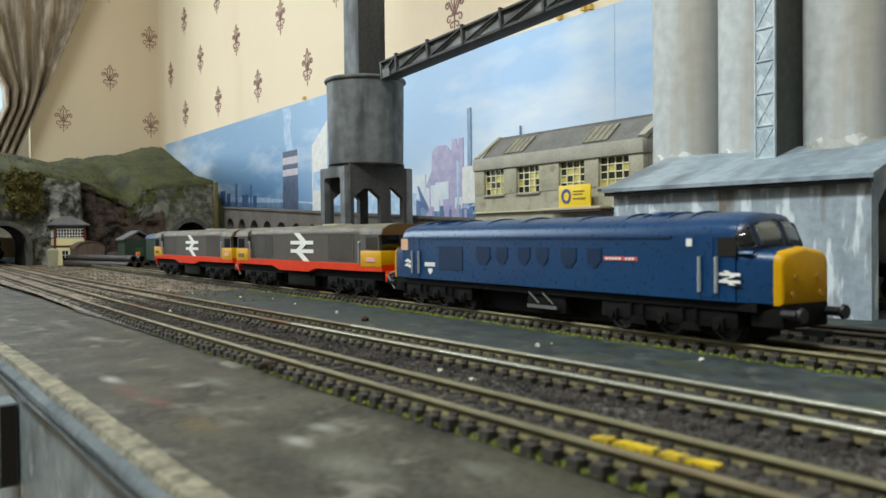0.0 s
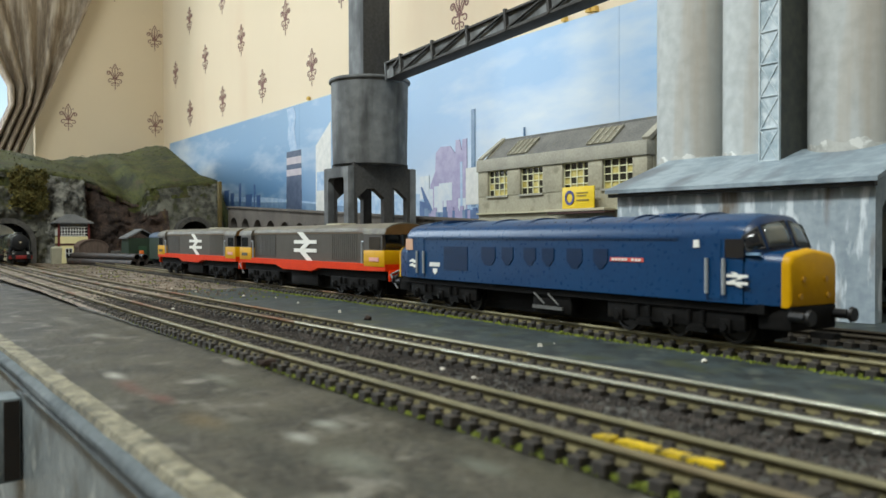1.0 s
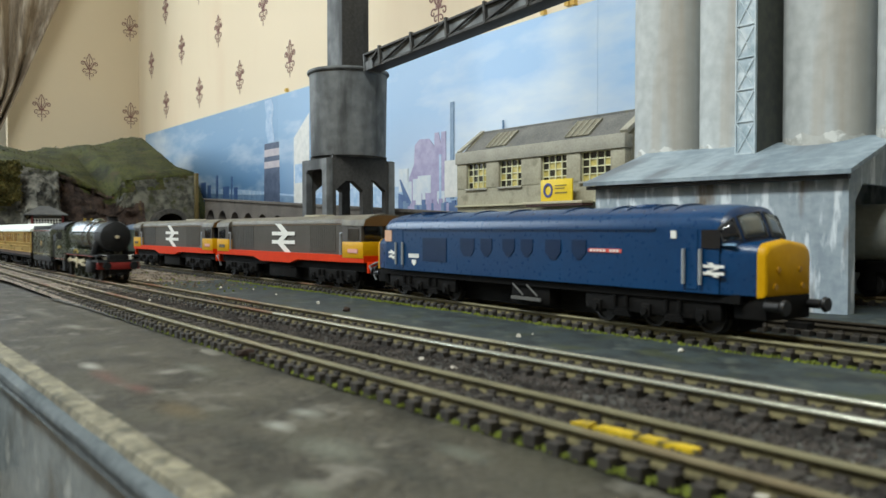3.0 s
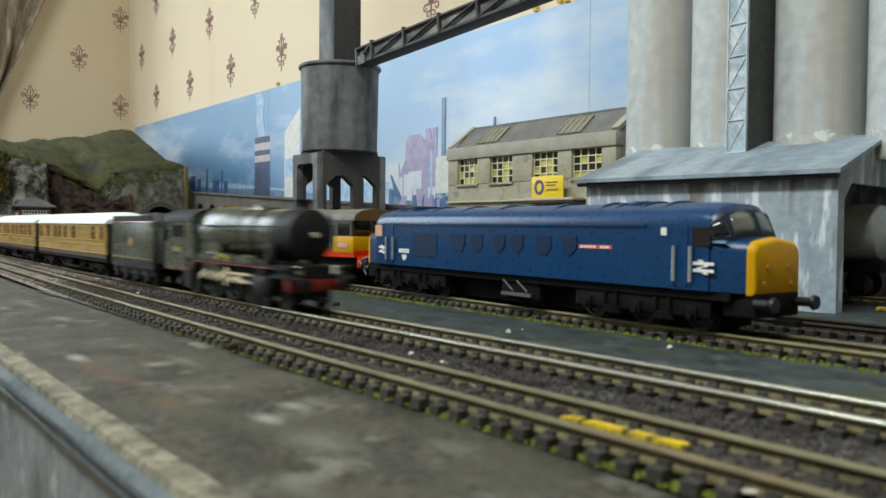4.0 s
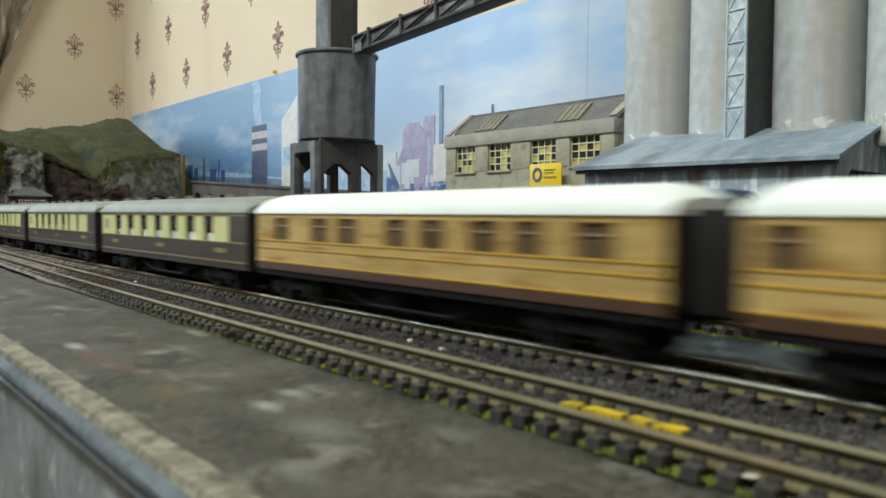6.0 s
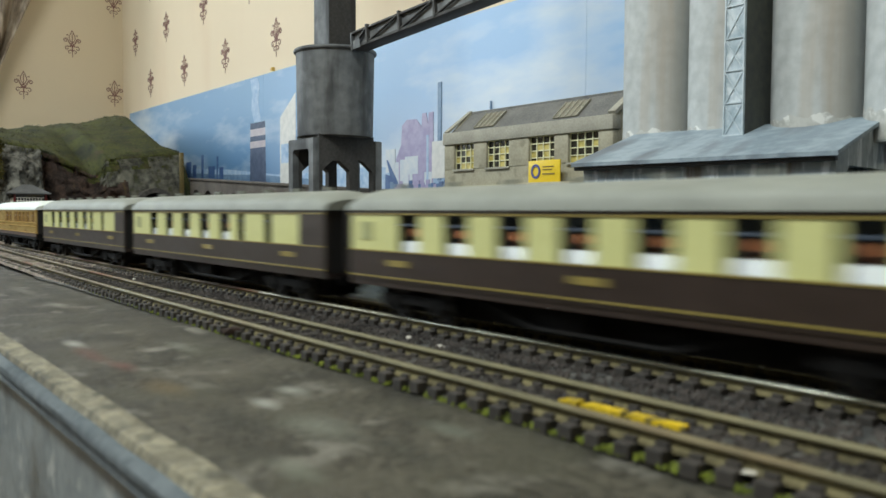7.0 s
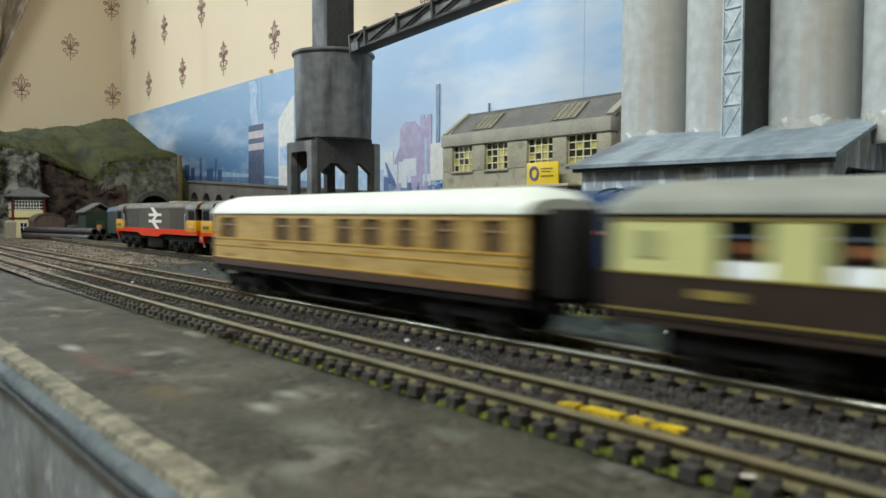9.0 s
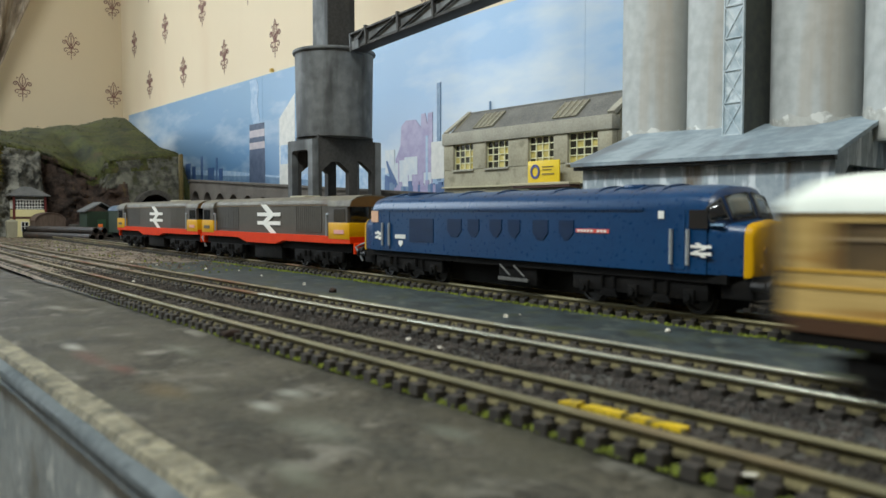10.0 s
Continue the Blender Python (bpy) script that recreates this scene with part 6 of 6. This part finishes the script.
            part("buffer", bm, BLACK, t)
        bg = part("bogie", bx(s * 0.074 - 0.017, s * 0.074 + 0.017, -0.0075, 0.0075, 0.0120, 0.0152), BLACK, t)
        for k in (-1, 1):
            bm = bx(s * 0.074 - 0.0185, s * 0.074 + 0.0185, *sorted((k * 0.0112, k * 0.0124)), 0.0105, 0.0135)
            for x in (-0.0115, 0.0115):
                box(bm, s * 0.074 + x - 0.002, s * 0.074 + x + 0.002, *sorted((k * 0.0110, k * 0.0134)), 0.0085, 0.0130)
            part("side_frame", bm, BLACK, bg)
        for x in (-0.0115, 0.0115):
            WHEELSETS.append((wheelset(t, 0.0056), s * 0.074 + x, 0.0056))
    # Added black box blocks the view under the coach and makes its shade.
    part("frame_keel", bx(-E + 0.01, E - 0.01, -0.0070, 0.0070, 0.0080, 0.0156), BLACK, t)
    part("battery_box", bx(-0.020, -0.002, -0.011, 0.011, 0.0095, 0.0155, bevel=0.0006), BLACK, t)
    part("vacuum_cylinder", cy((0.012, -0.006, 0.0120), (0.026, -0.006, 0.0120), 0.0032, n=14), BLACK, t)
    part("interior_floor", bx(-E + 0.002, E - 0.002, -HW + 0.0015, HW - 0.0015, 0.0172, 0.0230), INSIDE, t)
    part("partition", bx(-E + 0.002, E - 0.002, -0.0006, 0.0006, 0.0230, 0.0410), TEAKIN if kind == "teak" else INSIDE, t)
    if kind != "teak":
        for a, b in windows[:tables]:
            c = (a + b) / 2
            for s in (-1, 1):
                part("table", bx(c - 0.0048, c + 0.0048, *sorted((s * 0.0035, s * (HW - 0.002))), 0.0230, 0.0308), CLOTH, t, "white table")
                part("table_lamp", turned(B(), [(0.0004, 0.0308), (0.0004, 0.0326), (0.0024, 0.0326), (0.0018, 0.0350)], 10, "z", (c, s * 0.0105, 0)), SHADE, t, "orange table lamp")
        for i in range(8):
            x = -E + 0.016 + i * (L - 0.032) / 7
            part("roof_vent", bx(x - 0.0012, x + 0.0012, -0.0045, -0.0015, 0.0478, 0.0498), GROOF, t)
    return t


AXLES = {}


def wheelset(parent, r):
    if r not in AXLES:
        bm = B()
        for s in (-1, 1):
            y = s * GAUGE / 2
            k = -s
            turned(bm, [(r * 0.2, y - k * 0.0006), (r * 0.8, y - k * 0.0005), (r * 0.82, y - k * 0.0012), (r, y - k * 0.0012), (r, y + k * 0.0008), (r * 1.1, y + k * 0.0009), (r * 1.1, y + k * 0.0012), (r * 0.2, y + k * 0.0012)], 22, "y")
        cyl(bm, (0, -GAUGE / 2, 0), (0, GAUGE / 2, 0), 0.0008, n=8)
        AXLES[r] = finish("wheelset", bm, WHEEL, 30)
    return part("wheelset", AXLES[r], None, parent)


DRIVERS, RODS = [], []


def spoked_mesh(r):
    bm = B()
    w = 0.0011
    ring = lambda q, y: [(q * math.cos(2 * math.pi * i / 36), y, q * math.sin(2 * math.pi * i / 36)) for i in range(36)]
    loft(bm, [ring(r * 0.86, -w), ring(r, -w), ring(r, w * 0.7), ring(r * 1.07, w * 0.8), ring(r * 1.07, w), ring(r * 0.86, w), ring(r * 0.86, -w)], cap=False)
    cyl(bm, (0, -w * 1.2, 0), (0, w, 0), r * 0.2, n=14)
    for i in range(14):
        a = 2 * math.pi * i / 14
        c, s = math.cos(a), math.sin(a)
        cyl(bm, (c * r * 0.15, 0, s * r * 0.15), (c * r * 0.9, 0, s * r * 0.9), 0.0004, n=5)
    prism(bm, [(r * 0.88 * math.cos(a), r * 0.88 * math.sin(a)) for a in (2.5, 2.8, 3.14, 3.48, 3.78)], "y", -w * 0.8, w * 0.6)
    return finish("driving_wheel", bm, mat("dark_green_wheel", "2c352a", "3c463a", 0.45, 0.3), 30)


def steam_engine():
    t = thing("steam_locomotive", "dark green express steam locomotive with red buffer beam, running", "locomotive", group="")
    # x = 0 at the front buffers, running towards +x.
    R, zc = 0.0110, 0.0368
    part("boiler", turned(B(), [(R * 0.96, -0.030), (R, -0.034), (R * 1.06, -0.075), (R * 1.14, -0.078), (R * 1.16, -0.104)], 36, "x", (0, 0, zc)), LGREEN, t)
    smoke = part("smokebox", turned(B(), [(0.0, -0.0105), (R * 0.55, -0.0110), (R * 0.9, -0.0125), (R * 0.98, -0.0130), (R * 0.98, -0.0310)], 36, "x", (0, 0, zc)), SMOKE, t, "black smokebox")
    part("door_dart", cy((-0.0108, 0, zc), (-0.0090, 0, zc), 0.0012, n=10), ROD, smoke)
    for x in (-0.046, -0.062, -0.078, -0.091):
        part("boiler_band", turned(B(), [(R * 1.085, x - 0.0004), (R * 1.15 if x < -0.08 else R * 1.095, x), (R * 1.085, x + 0.0004)], 30, "x", (0, 0, zc)), mat("brown_boiler_band", "3a2a22", "4a362c", 0.5), t)
    part("chimney", turned(B(), [(0.0046, zc + R * 0.93), (0.0036, zc + R * 1.05), (0.0036, zc + R * 1.28), (0.0043, zc + R * 1.34), (0.0030, zc + R * 1.34)], 24, "z", (-0.0205, 0, 0)), SMOKE, t)
    part("dome", turned(B(), [(0.0050, zc + R * 0.98), (0.0042, zc + R * 1.12), (0.0028, zc + R * 1.24), (0.0, zc + R * 1.28)], 20, "z", (-0.060, 0, 0)), LGREEN, t)
    for y in (-0.0025, 0.0025):
        part("safety_valve", cy((-0.094, y, zc + R * 1.12), (-0.094, y, zc + R * 1.30), 0.0010, n=8), BRASS, t)
    part("firebox", prism(B(), [(-0.0118, 0.0170), (-0.0118, zc)] + [(-0.0118 * math.cos(math.pi * i / 12), zc + 0.0118 * math.sin(math.pi * i / 12)) for i in range(13)] + [(0.0118, zc), (0.0118, 0.0170)], "x", -0.1045, -0.0800), LGREEN, t)
    for s in (-1, 1):
        y0, y1 = sorted((s * 0.0146, s * 0.0085))
        part("running_plate", bx(-0.118, -0.006, y0, y1, 0.0225, 0.0238), SMOKE, t)
        part("plate_lining", bx(-0.104, -0.020, *sorted((s * 0.0146, s * 0.0149)), 0.0226, 0.0230), LINING, t, "red lining strip")
        part("front_plate", prism(B(), [(-0.006, 0.0190), (-0.004, 0.0190), (-0.012, 0.0238), (-0.016, 0.0238)], "y", y0, y1), SMOKE, t)
        for x in (-0.050, -0.0715, -0.093):
            bm = prism(B(), [(x - 0.0085, 0.0236)] + [(x - 0.0085 * math.cos(math.pi * i / 10), 0.0236 + 0.0040 * math.sin(math.pi * i / 10)) for i in range(1, 10)] + [(x + 0.0085, 0.0236)], "y", *sorted((s * 0.0142, s * 0.0100)))
            sp = part("splasher", bm, LGREEN, t)
            if x == -0.0715:
                part("name_arc", prism(B(), [(x - 0.0072 * math.cos(math.pi * i / 10), 0.0240 + 0.0036 * math.sin(math.pi * i / 10)) for i in range(11)] + [(x + 0.0050 * math.cos(math.pi * i / 10), 0.0240 + 0.0020 * math.sin(math.pi * i / 10)) for i in range(11)], "y", *sorted((s * 0.0142, s * 0.0147))), BRASS, sp, "brass name arc")
        part("steam_pipe", cy((-0.0300, s * 0.0128, 0.0190), (-0.0285, s * 0.0085, 0.0330), 0.0026, n=12), SMOKE, t)
        part("nameplate_backing", bx(-0.0560, -0.0440, *sorted((s * 0.0128, s * 0.0134)), 0.0238, 0.0272), BRASS, t, "brass plate above the leading wheel")
        part("handrail", cy((-0.098, s * (R + 0.0022), zc + 0.0035), (-0.014, s * (R + 0.0010), zc + 0.0035), 0.0004, n=6), SMOKE, t)
        cab_side = prism(B(), [(-0.146, 0.0172), (-0.146, 0.0310), (-0.1405, 0.0330), (-0.1405, 0.0425), (-0.1085, 0.0425), (-0.1040, 0.0238), (-0.1090, 0.0172)], "y", *sorted((s * 0.0146, s * 0.0136)))
        cs = part("cab_side", cab_side, LGREEN, t)
        part("cab_window", bx(-0.1345, -0.1180, *sorted((s * 0.0146, s * 0.0149)), 0.0345, 0.0405), DARKGLASS, cs)
        part("number_bars", bars(B(), -0.1330, 0.0262, 0.012, 0.0034, 1, s * 0.0149 if s < 0 else 0.0149), GOLD, cs)
        part("cab_lining", bx(-0.1455, -0.1095, *sorted((s * 0.0146, s * 0.0148)), 0.0180, 0.0184), LINING, cs)
        part("cylinder_block", bx(-0.0410, -0.0240, *sorted((s * 0.0096, s * 0.0148)), 0.0105, 0.0195, bevel=0.0018), SMOKE, t)
        part("slide_bar", bx(-0.0560, -0.0410, *sorted((s * 0.0130, s * 0.0142)), 0.0150, 0.0160), ROD, t)
        part("valve_gear", bx(-0.0640, -0.0400, *sorted((s * 0.0143, s * 0.0150)), 0.0185, 0.0195), ROD, t)
        part("expansion_link", prism(B(), [(-0.0660, 0.0130), (-0.0640, 0.0130), (-0.0625, 0.0205), (-0.0650, 0.0215)], "y", *sorted((s * 0.0150, s * 0.0156))), ROD, t)
        part("steps", bx(-0.117, -0.109, *sorted((s * 0.0120, s * 0.0146)), 0.0090, 0.0225), SMOKE, t)
    part("cab_roof", prism(B(), [(-0.0150, 0.0420)] + [(-0.0150 * math.cos(math.pi * i / 12), 0.0425 + 0.0065 * math.sin(math.pi * i / 12) ** 0.8) for i in range(13)] + [(0.0150, 0.0420)], "x", -0.147, -0.1065), SMOKE, t)
    part("cab_front_wall", prism(B(), [(-0.0136, 0.0238)] + [(-0.0136 * math.cos(math.pi * i / 12), 0.0420 + 0.006 * math.sin(math.pi * i / 12)) for i in range(13)] + [(0.0136, 0.0238)], "x", -0.1060, -0.1050), LGREEN, t)
    # Solid dark block fills the cab and stands in for the shade inside.
    part("cab_backhead", bx(-0.1445, -0.1075, -0.0128, 0.0128, 0.0172, 0.0420), GANG, t, "dark block filling the cab in place of its shaded interior")
    part("main_frame", bx(-0.144, -0.008, -0.0060, 0.0060, 0.0100, 0.0240), SMOKE, t)
    part("buffer_beam", bx(-0.0085, -0.0062, -0.0145, 0.0145, 0.0138, 0.0188, bevel=0.0003), BEAM, t, "red buffer beam")
    part("front_footplate", bx(-0.0210, -0.0062, -0.0145, 0.0145, 0.0190, 0.0204), SMOKE, t)
    for y in (-0.0092, 0.0092):
        bm = cy((-0.0064, y, 0.0165), (-0.0015, y, 0.0165), 0.0014, n=10)
        cyl(bm, (-0.0015, y, 0.0165), (0.0, y, 0.0165), 0.0030, 0.0027, n=16)
        part("buffer", bm, SMOKE, t)
        part("lamp", bx(-0.0095, -0.0070, y - 0.0013, y + 0.0013, 0.0204, 0.0240, bevel=0.0004), WHITED, t)
    part("coupling", bx(-0.0065, 0.0015, -0.0012, 0.0012, 0.0095, 0.0112), BLACK, t)
    D = spoked_mesh(0.0098)
    for s in (-1, 1):
        for x in (-0.050, -0.0715, -0.093):
            DRIVERS.append((part("driving_wheel", D, None, t), x, s * GAUGE / 2, s))
        bm = bx(-0.0225, 0.0225, *sorted((s * 0.0003, s * 0.0012)), -0.0009, 0.0009)
        for x in (-0.0215, 0.0, 0.0215):
            cyl(bm, (x, s * 0.0001, 0), (x, s * 0.0016, 0), 0.0017, n=10)
        RODS.append((part("coupling_rod", bm, ROD, t), -0.0715, s * 0.0128, 0))
        bm = bx(-0.001, 0.0300, *sorted((s * 0.0012, s * 0.0020)), -0.0008, 0.0008)
        RODS.append((part("connecting_rod", bm, ROD, t), -0.0715, s * 0.0130, 1))
    for x in (-0.0180, -0.0380):
        WHEELSETS.append((wheelset(t, 0.0054), x, 0.0054))
    WHEELSETS.append((wheelset(t, 0.0062), -0.116, 0.0062))
    return t


def tender():
    t = thing("tender", "olive green tender heaped with coal behind the steam locomotive", "tender")
    E = 0.0390
    part("tank", bx(-E, E, -0.0142, 0.0142, 0.0185, 0.0425, bevel=0.0008), TGREEN, t)
    part("chassis", bx(-E - 0.001, E + 0.001, -0.0140, 0.0140, 0.0150, 0.0186), SMOKE, t)
    for s in (-1, 1):
        part("coping_rail", bx(-E + 0.002, E - 0.004, *sorted((s * 0.0128, s * 0.0138)), 0.0424, 0.0455), SMOKE, t)
        for z in (0.0205, 0.0410):
            part("lining", bx(-E + 0.002, E - 0.002, *sorted((s * 0.0142, s * 0.0144)), z, z + 0.0005), LINING if z > 0.03 else GOLD, t)
        part("emblem", turned(B(), [(0.0026, s * 0.0141), (0.0026, s * 0.0145), (0.0, s * 0.0145)], 16, "y", (0.0, 0, 0.0300)), mat("red_gold_emblem", "a88a5a", "b89a6a", 0.5), t)
        bm = bx(-E, E, *sorted((s * 0.0118, s * 0.0128)), 0.0110, 0.0152)
        for x in (-0.029, -0.010, 0.010, 0.029):
            box(bm, x - 0.0024, x + 0.0024, *sorted((s * 0.0118, s * 0.0140)), 0.0088, 0.0140)
        part("side_frame", bm, SMOKE, t)
    for x in (-0.029, -0.010, 0.010, 0.029):
        WHEELSETS.append((wheelset(t, 0.0058), x, 0.0058))
    bm = B()
    n, k = 26, 12
    g = [[bm.verts.new((-0.030 + 0.064 * i / n, -0.0122 + 0.0244 * j / k, 0.0424 + 0.0050 * math.sin(math.pi * i / n) * math.sin(math.pi * j / k) + 0.0016 * noise.noise((i * 1.3, j * 1.3, 0)))) for j in range(k + 1)] for i in range(n + 1)]
    for i in range(n):
        for j in range(k):
            bm.faces.new((g[i][j], g[i + 1][j], g[i + 1][j + 1], g[i][j + 1]))
    part("coal", bm, mat("black_coal", "101010", "1e1e1e", 0.5, bump=0.6, dist=0.001), t, "black coal heap", smooth=0)
    part("cab_gap_plate", bx(E, E + 0.0120, -0.0120, 0.0120, 0.0185, 0.0385, bevel=0.0006), SMOKE, t)
    return t


engine = steam_engine()
tend = tender()
# Front of each vehicle is +x.
teak_a = coach("teak_coach", "varnished teak brake coach with white roof behind the tender", "teak", [(-0.098, -0.090), (-0.073, -0.062), (-0.046, -0.037), (-0.030, -0.022), (-0.012, -0.004), (0.012, 0.022), (0.068, 0.076), (0.090, 0.096)])
teak_b = coach("teak_coach", "varnished teak coach with white roof and many windows", "teak", [(-0.086, -0.076), (-0.056, -0.046), (-0.037, -0.026), (-0.007, 0.003), (0.012, 0.022), (0.036, 0.046), (0.054, 0.063), (0.076, 0.087)])
LONG = 0.2175
ROW = [(-0.0801 + 0.0234 * i, -0.0687 + 0.0234 * i) for i in range(7)]
pul = [coach("cream_umber_coach", "cream and umber dining coach with table lamps and grey roof", "cream", ROW, LONG)]
pul += [coach("cream_umber_coach", "cream and umber dining coach with two dark kitchen windows", "cream", ROW[:5] + [(0.0330, 0.0403), (0.0590, 0.0662)], LONG, 5) for _ in range(2)]
teak_c = coach("teak_coach", "varnished teak brake coach with white roof at the train's tail", "teak", [(-0.092, -0.079), (-0.040, -0.029), (-0.022, -0.012), (0.007, 0.016), (0.024, 0.033), (0.044, 0.052), (0.063, 0.072), (0.085, 0.093)], 0.2025)

# Way of the train: straight past the camera, out of a spiral inside the hill.
WAY = []
coil = 0.0
x, y, a = 2.2, mid_y(1.9), 0.0
for i in range(0, 5500):
    WAY.append((x, y, a))
    if x > -1.50 and not coil:
        a = heading(mid_y, x)
    elif coil or x < -1.79:
        coil += 0.001
        a += 0.001 / (0.25 - 0.05 * coil)
    else:
        a = min(0.0, a + 0.001 / 0.42)
    x, y = x - 0.001 * math.cos(a), (mid_y(x - 0.001) if x > -1.50 and not coil else y - 0.001 * math.sin(a))
    if x > 1.9 and not coil:
        y = mid_y(1.9)
WAY_AT = 2.2


def on_way(s):
    """Point of the way at s, which is x on its straight."""
    d = (WAY_AT - s) / 0.001
    i = max(0, min(len(WAY) - 2, int(d)))
    f = d - i
    return Vector((WAY[i][0] * (1 - f) + WAY[i + 1][0] * f, WAY[i][1] * (1 - f) + WAY[i + 1][1] * f, 0))


# Small changes of the train's pace.
SWAY = [(0, 0.0), (1.5, 0.003), (2.0, 0.007), (2.6, 0.001), (3.8, -0.016), (4.2, -0.0135), (5.0, -0.011), (5.5, 0.0020), (6.2, 0.012), (7.0, 0.017), (7.5, 0.0150), (8.0, 0.0155), (8.5, 0.024), (9.0, 0.038), (9.5, 0.051), (10.0, 0.043)]


def sway(t):
    """Catmull-Rom through the rows above."""
    i = max(0, min(len(SWAY) - 2, sum(1 for r in SWAY if r[0] <= t) - 1))
    p = [SWAY[max(0, min(len(SWAY) - 1, i + k))] for k in (-1, 0, 1, 2)]
    h = p[2][0] - p[1][0]
    f = (t - p[1][0]) / h
    m0 = (p[2][1] - p[0][1]) / max(1e-6, p[2][0] - p[0][0]) * h
    m1 = (p[3][1] - p[1][1]) / max(1e-6, p[3][0] - p[1][0]) * h
    return (2 * f ** 3 - 3 * f ** 2 + 1) * p[1][1] + (f ** 3 - 2 * f ** 2 + f) * m0 + (3 * f ** 2 - 2 * f ** 3) * p[2][1] + (f ** 3 - f ** 2) * m1


def front(t):
    """Where the front buffers are at t seconds."""
    return -0.9 + 0.3166 * (t - 2) - 0.0041 * (t - 2) * (t - 5.5) - 0.019 * math.exp(-((t - 3.7) / 1.0) ** 2) + sway(t)


def ride(s, half, mid):
    a, b = on_way(s + mid + half), on_way(s + mid - half)
    d = a - b
    c = (a + b) / 2
    yaw = math.atan2(d.y, d.x)
    return Matrix.Translation((c.x - mid * math.cos(yaw), c.y - mid * math.sin(yaw), 0)) @ Matrix.Rotation(yaw, 4, "Z")


TRAIN = [(engine, 0.0060, 0.045, -0.070), (tend, -0.2005, 0.025, 0.0)]
for c, off in zip((teak_a, teak_b, *pul, teak_c), (-0.3540, -0.5780, -0.7992, -1.0337, -1.2682, -1.5068)):
    TRAIN.append((c, off, 0.074, 0.0))


def motions():
    for ob, off, half, mid in TRAIN:
        walk(ob, [(k / 10, ride(front(k / 10) + off, half, mid)) for k in range(0, 101)])
    ts = [k / 30 for k in range(0, 301)]
    for ob, x, r in WHEELSETS:
        walk(ob, [(t, pose(x, 0, RAILTOP + r, 0, math.degrees((front(t) + 2) / r * 0.55), 0)) for t in ts])
    r = 0.0098
    turn = lambda t: (front(t) + 2) / r
    for ob, x, y, s in DRIVERS:
        walk(ob, [(t, Matrix.Translation((x, y, RAILTOP + r)) @ Matrix.Rotation(turn(t), 4, "Y") @ Matrix.Rotation(0 if s < 0 else math.pi, 4, "Z")) for t in ts])
    for ob, x, y, kind in RODS:
        c = 0.0042
        rows = []
        for t in ts:
            a = turn(t)
            px, pz = x + c * math.sin(a), RAILTOP + r + c * math.cos(a)
            tilt = 0.0 if kind == 0 else math.degrees(math.asin((pz - 0.0155) / 0.036))
            rows.append((t, pose(px, y, pz, 0, tilt, 0)))
        walk(ob, rows)
    # The blue diesel creeps to a stand during the first half second.
    rest = Matrix(blue_loco.matrix_basis)
    walk(blue_loco, [(0, Matrix.Translation((-0.0017, 0.00011, 0)) @ rest), (0.3, Matrix.Translation((-0.0005, 0.00003, 0)) @ rest), (0.5, rest), (10, rest)])


motions()
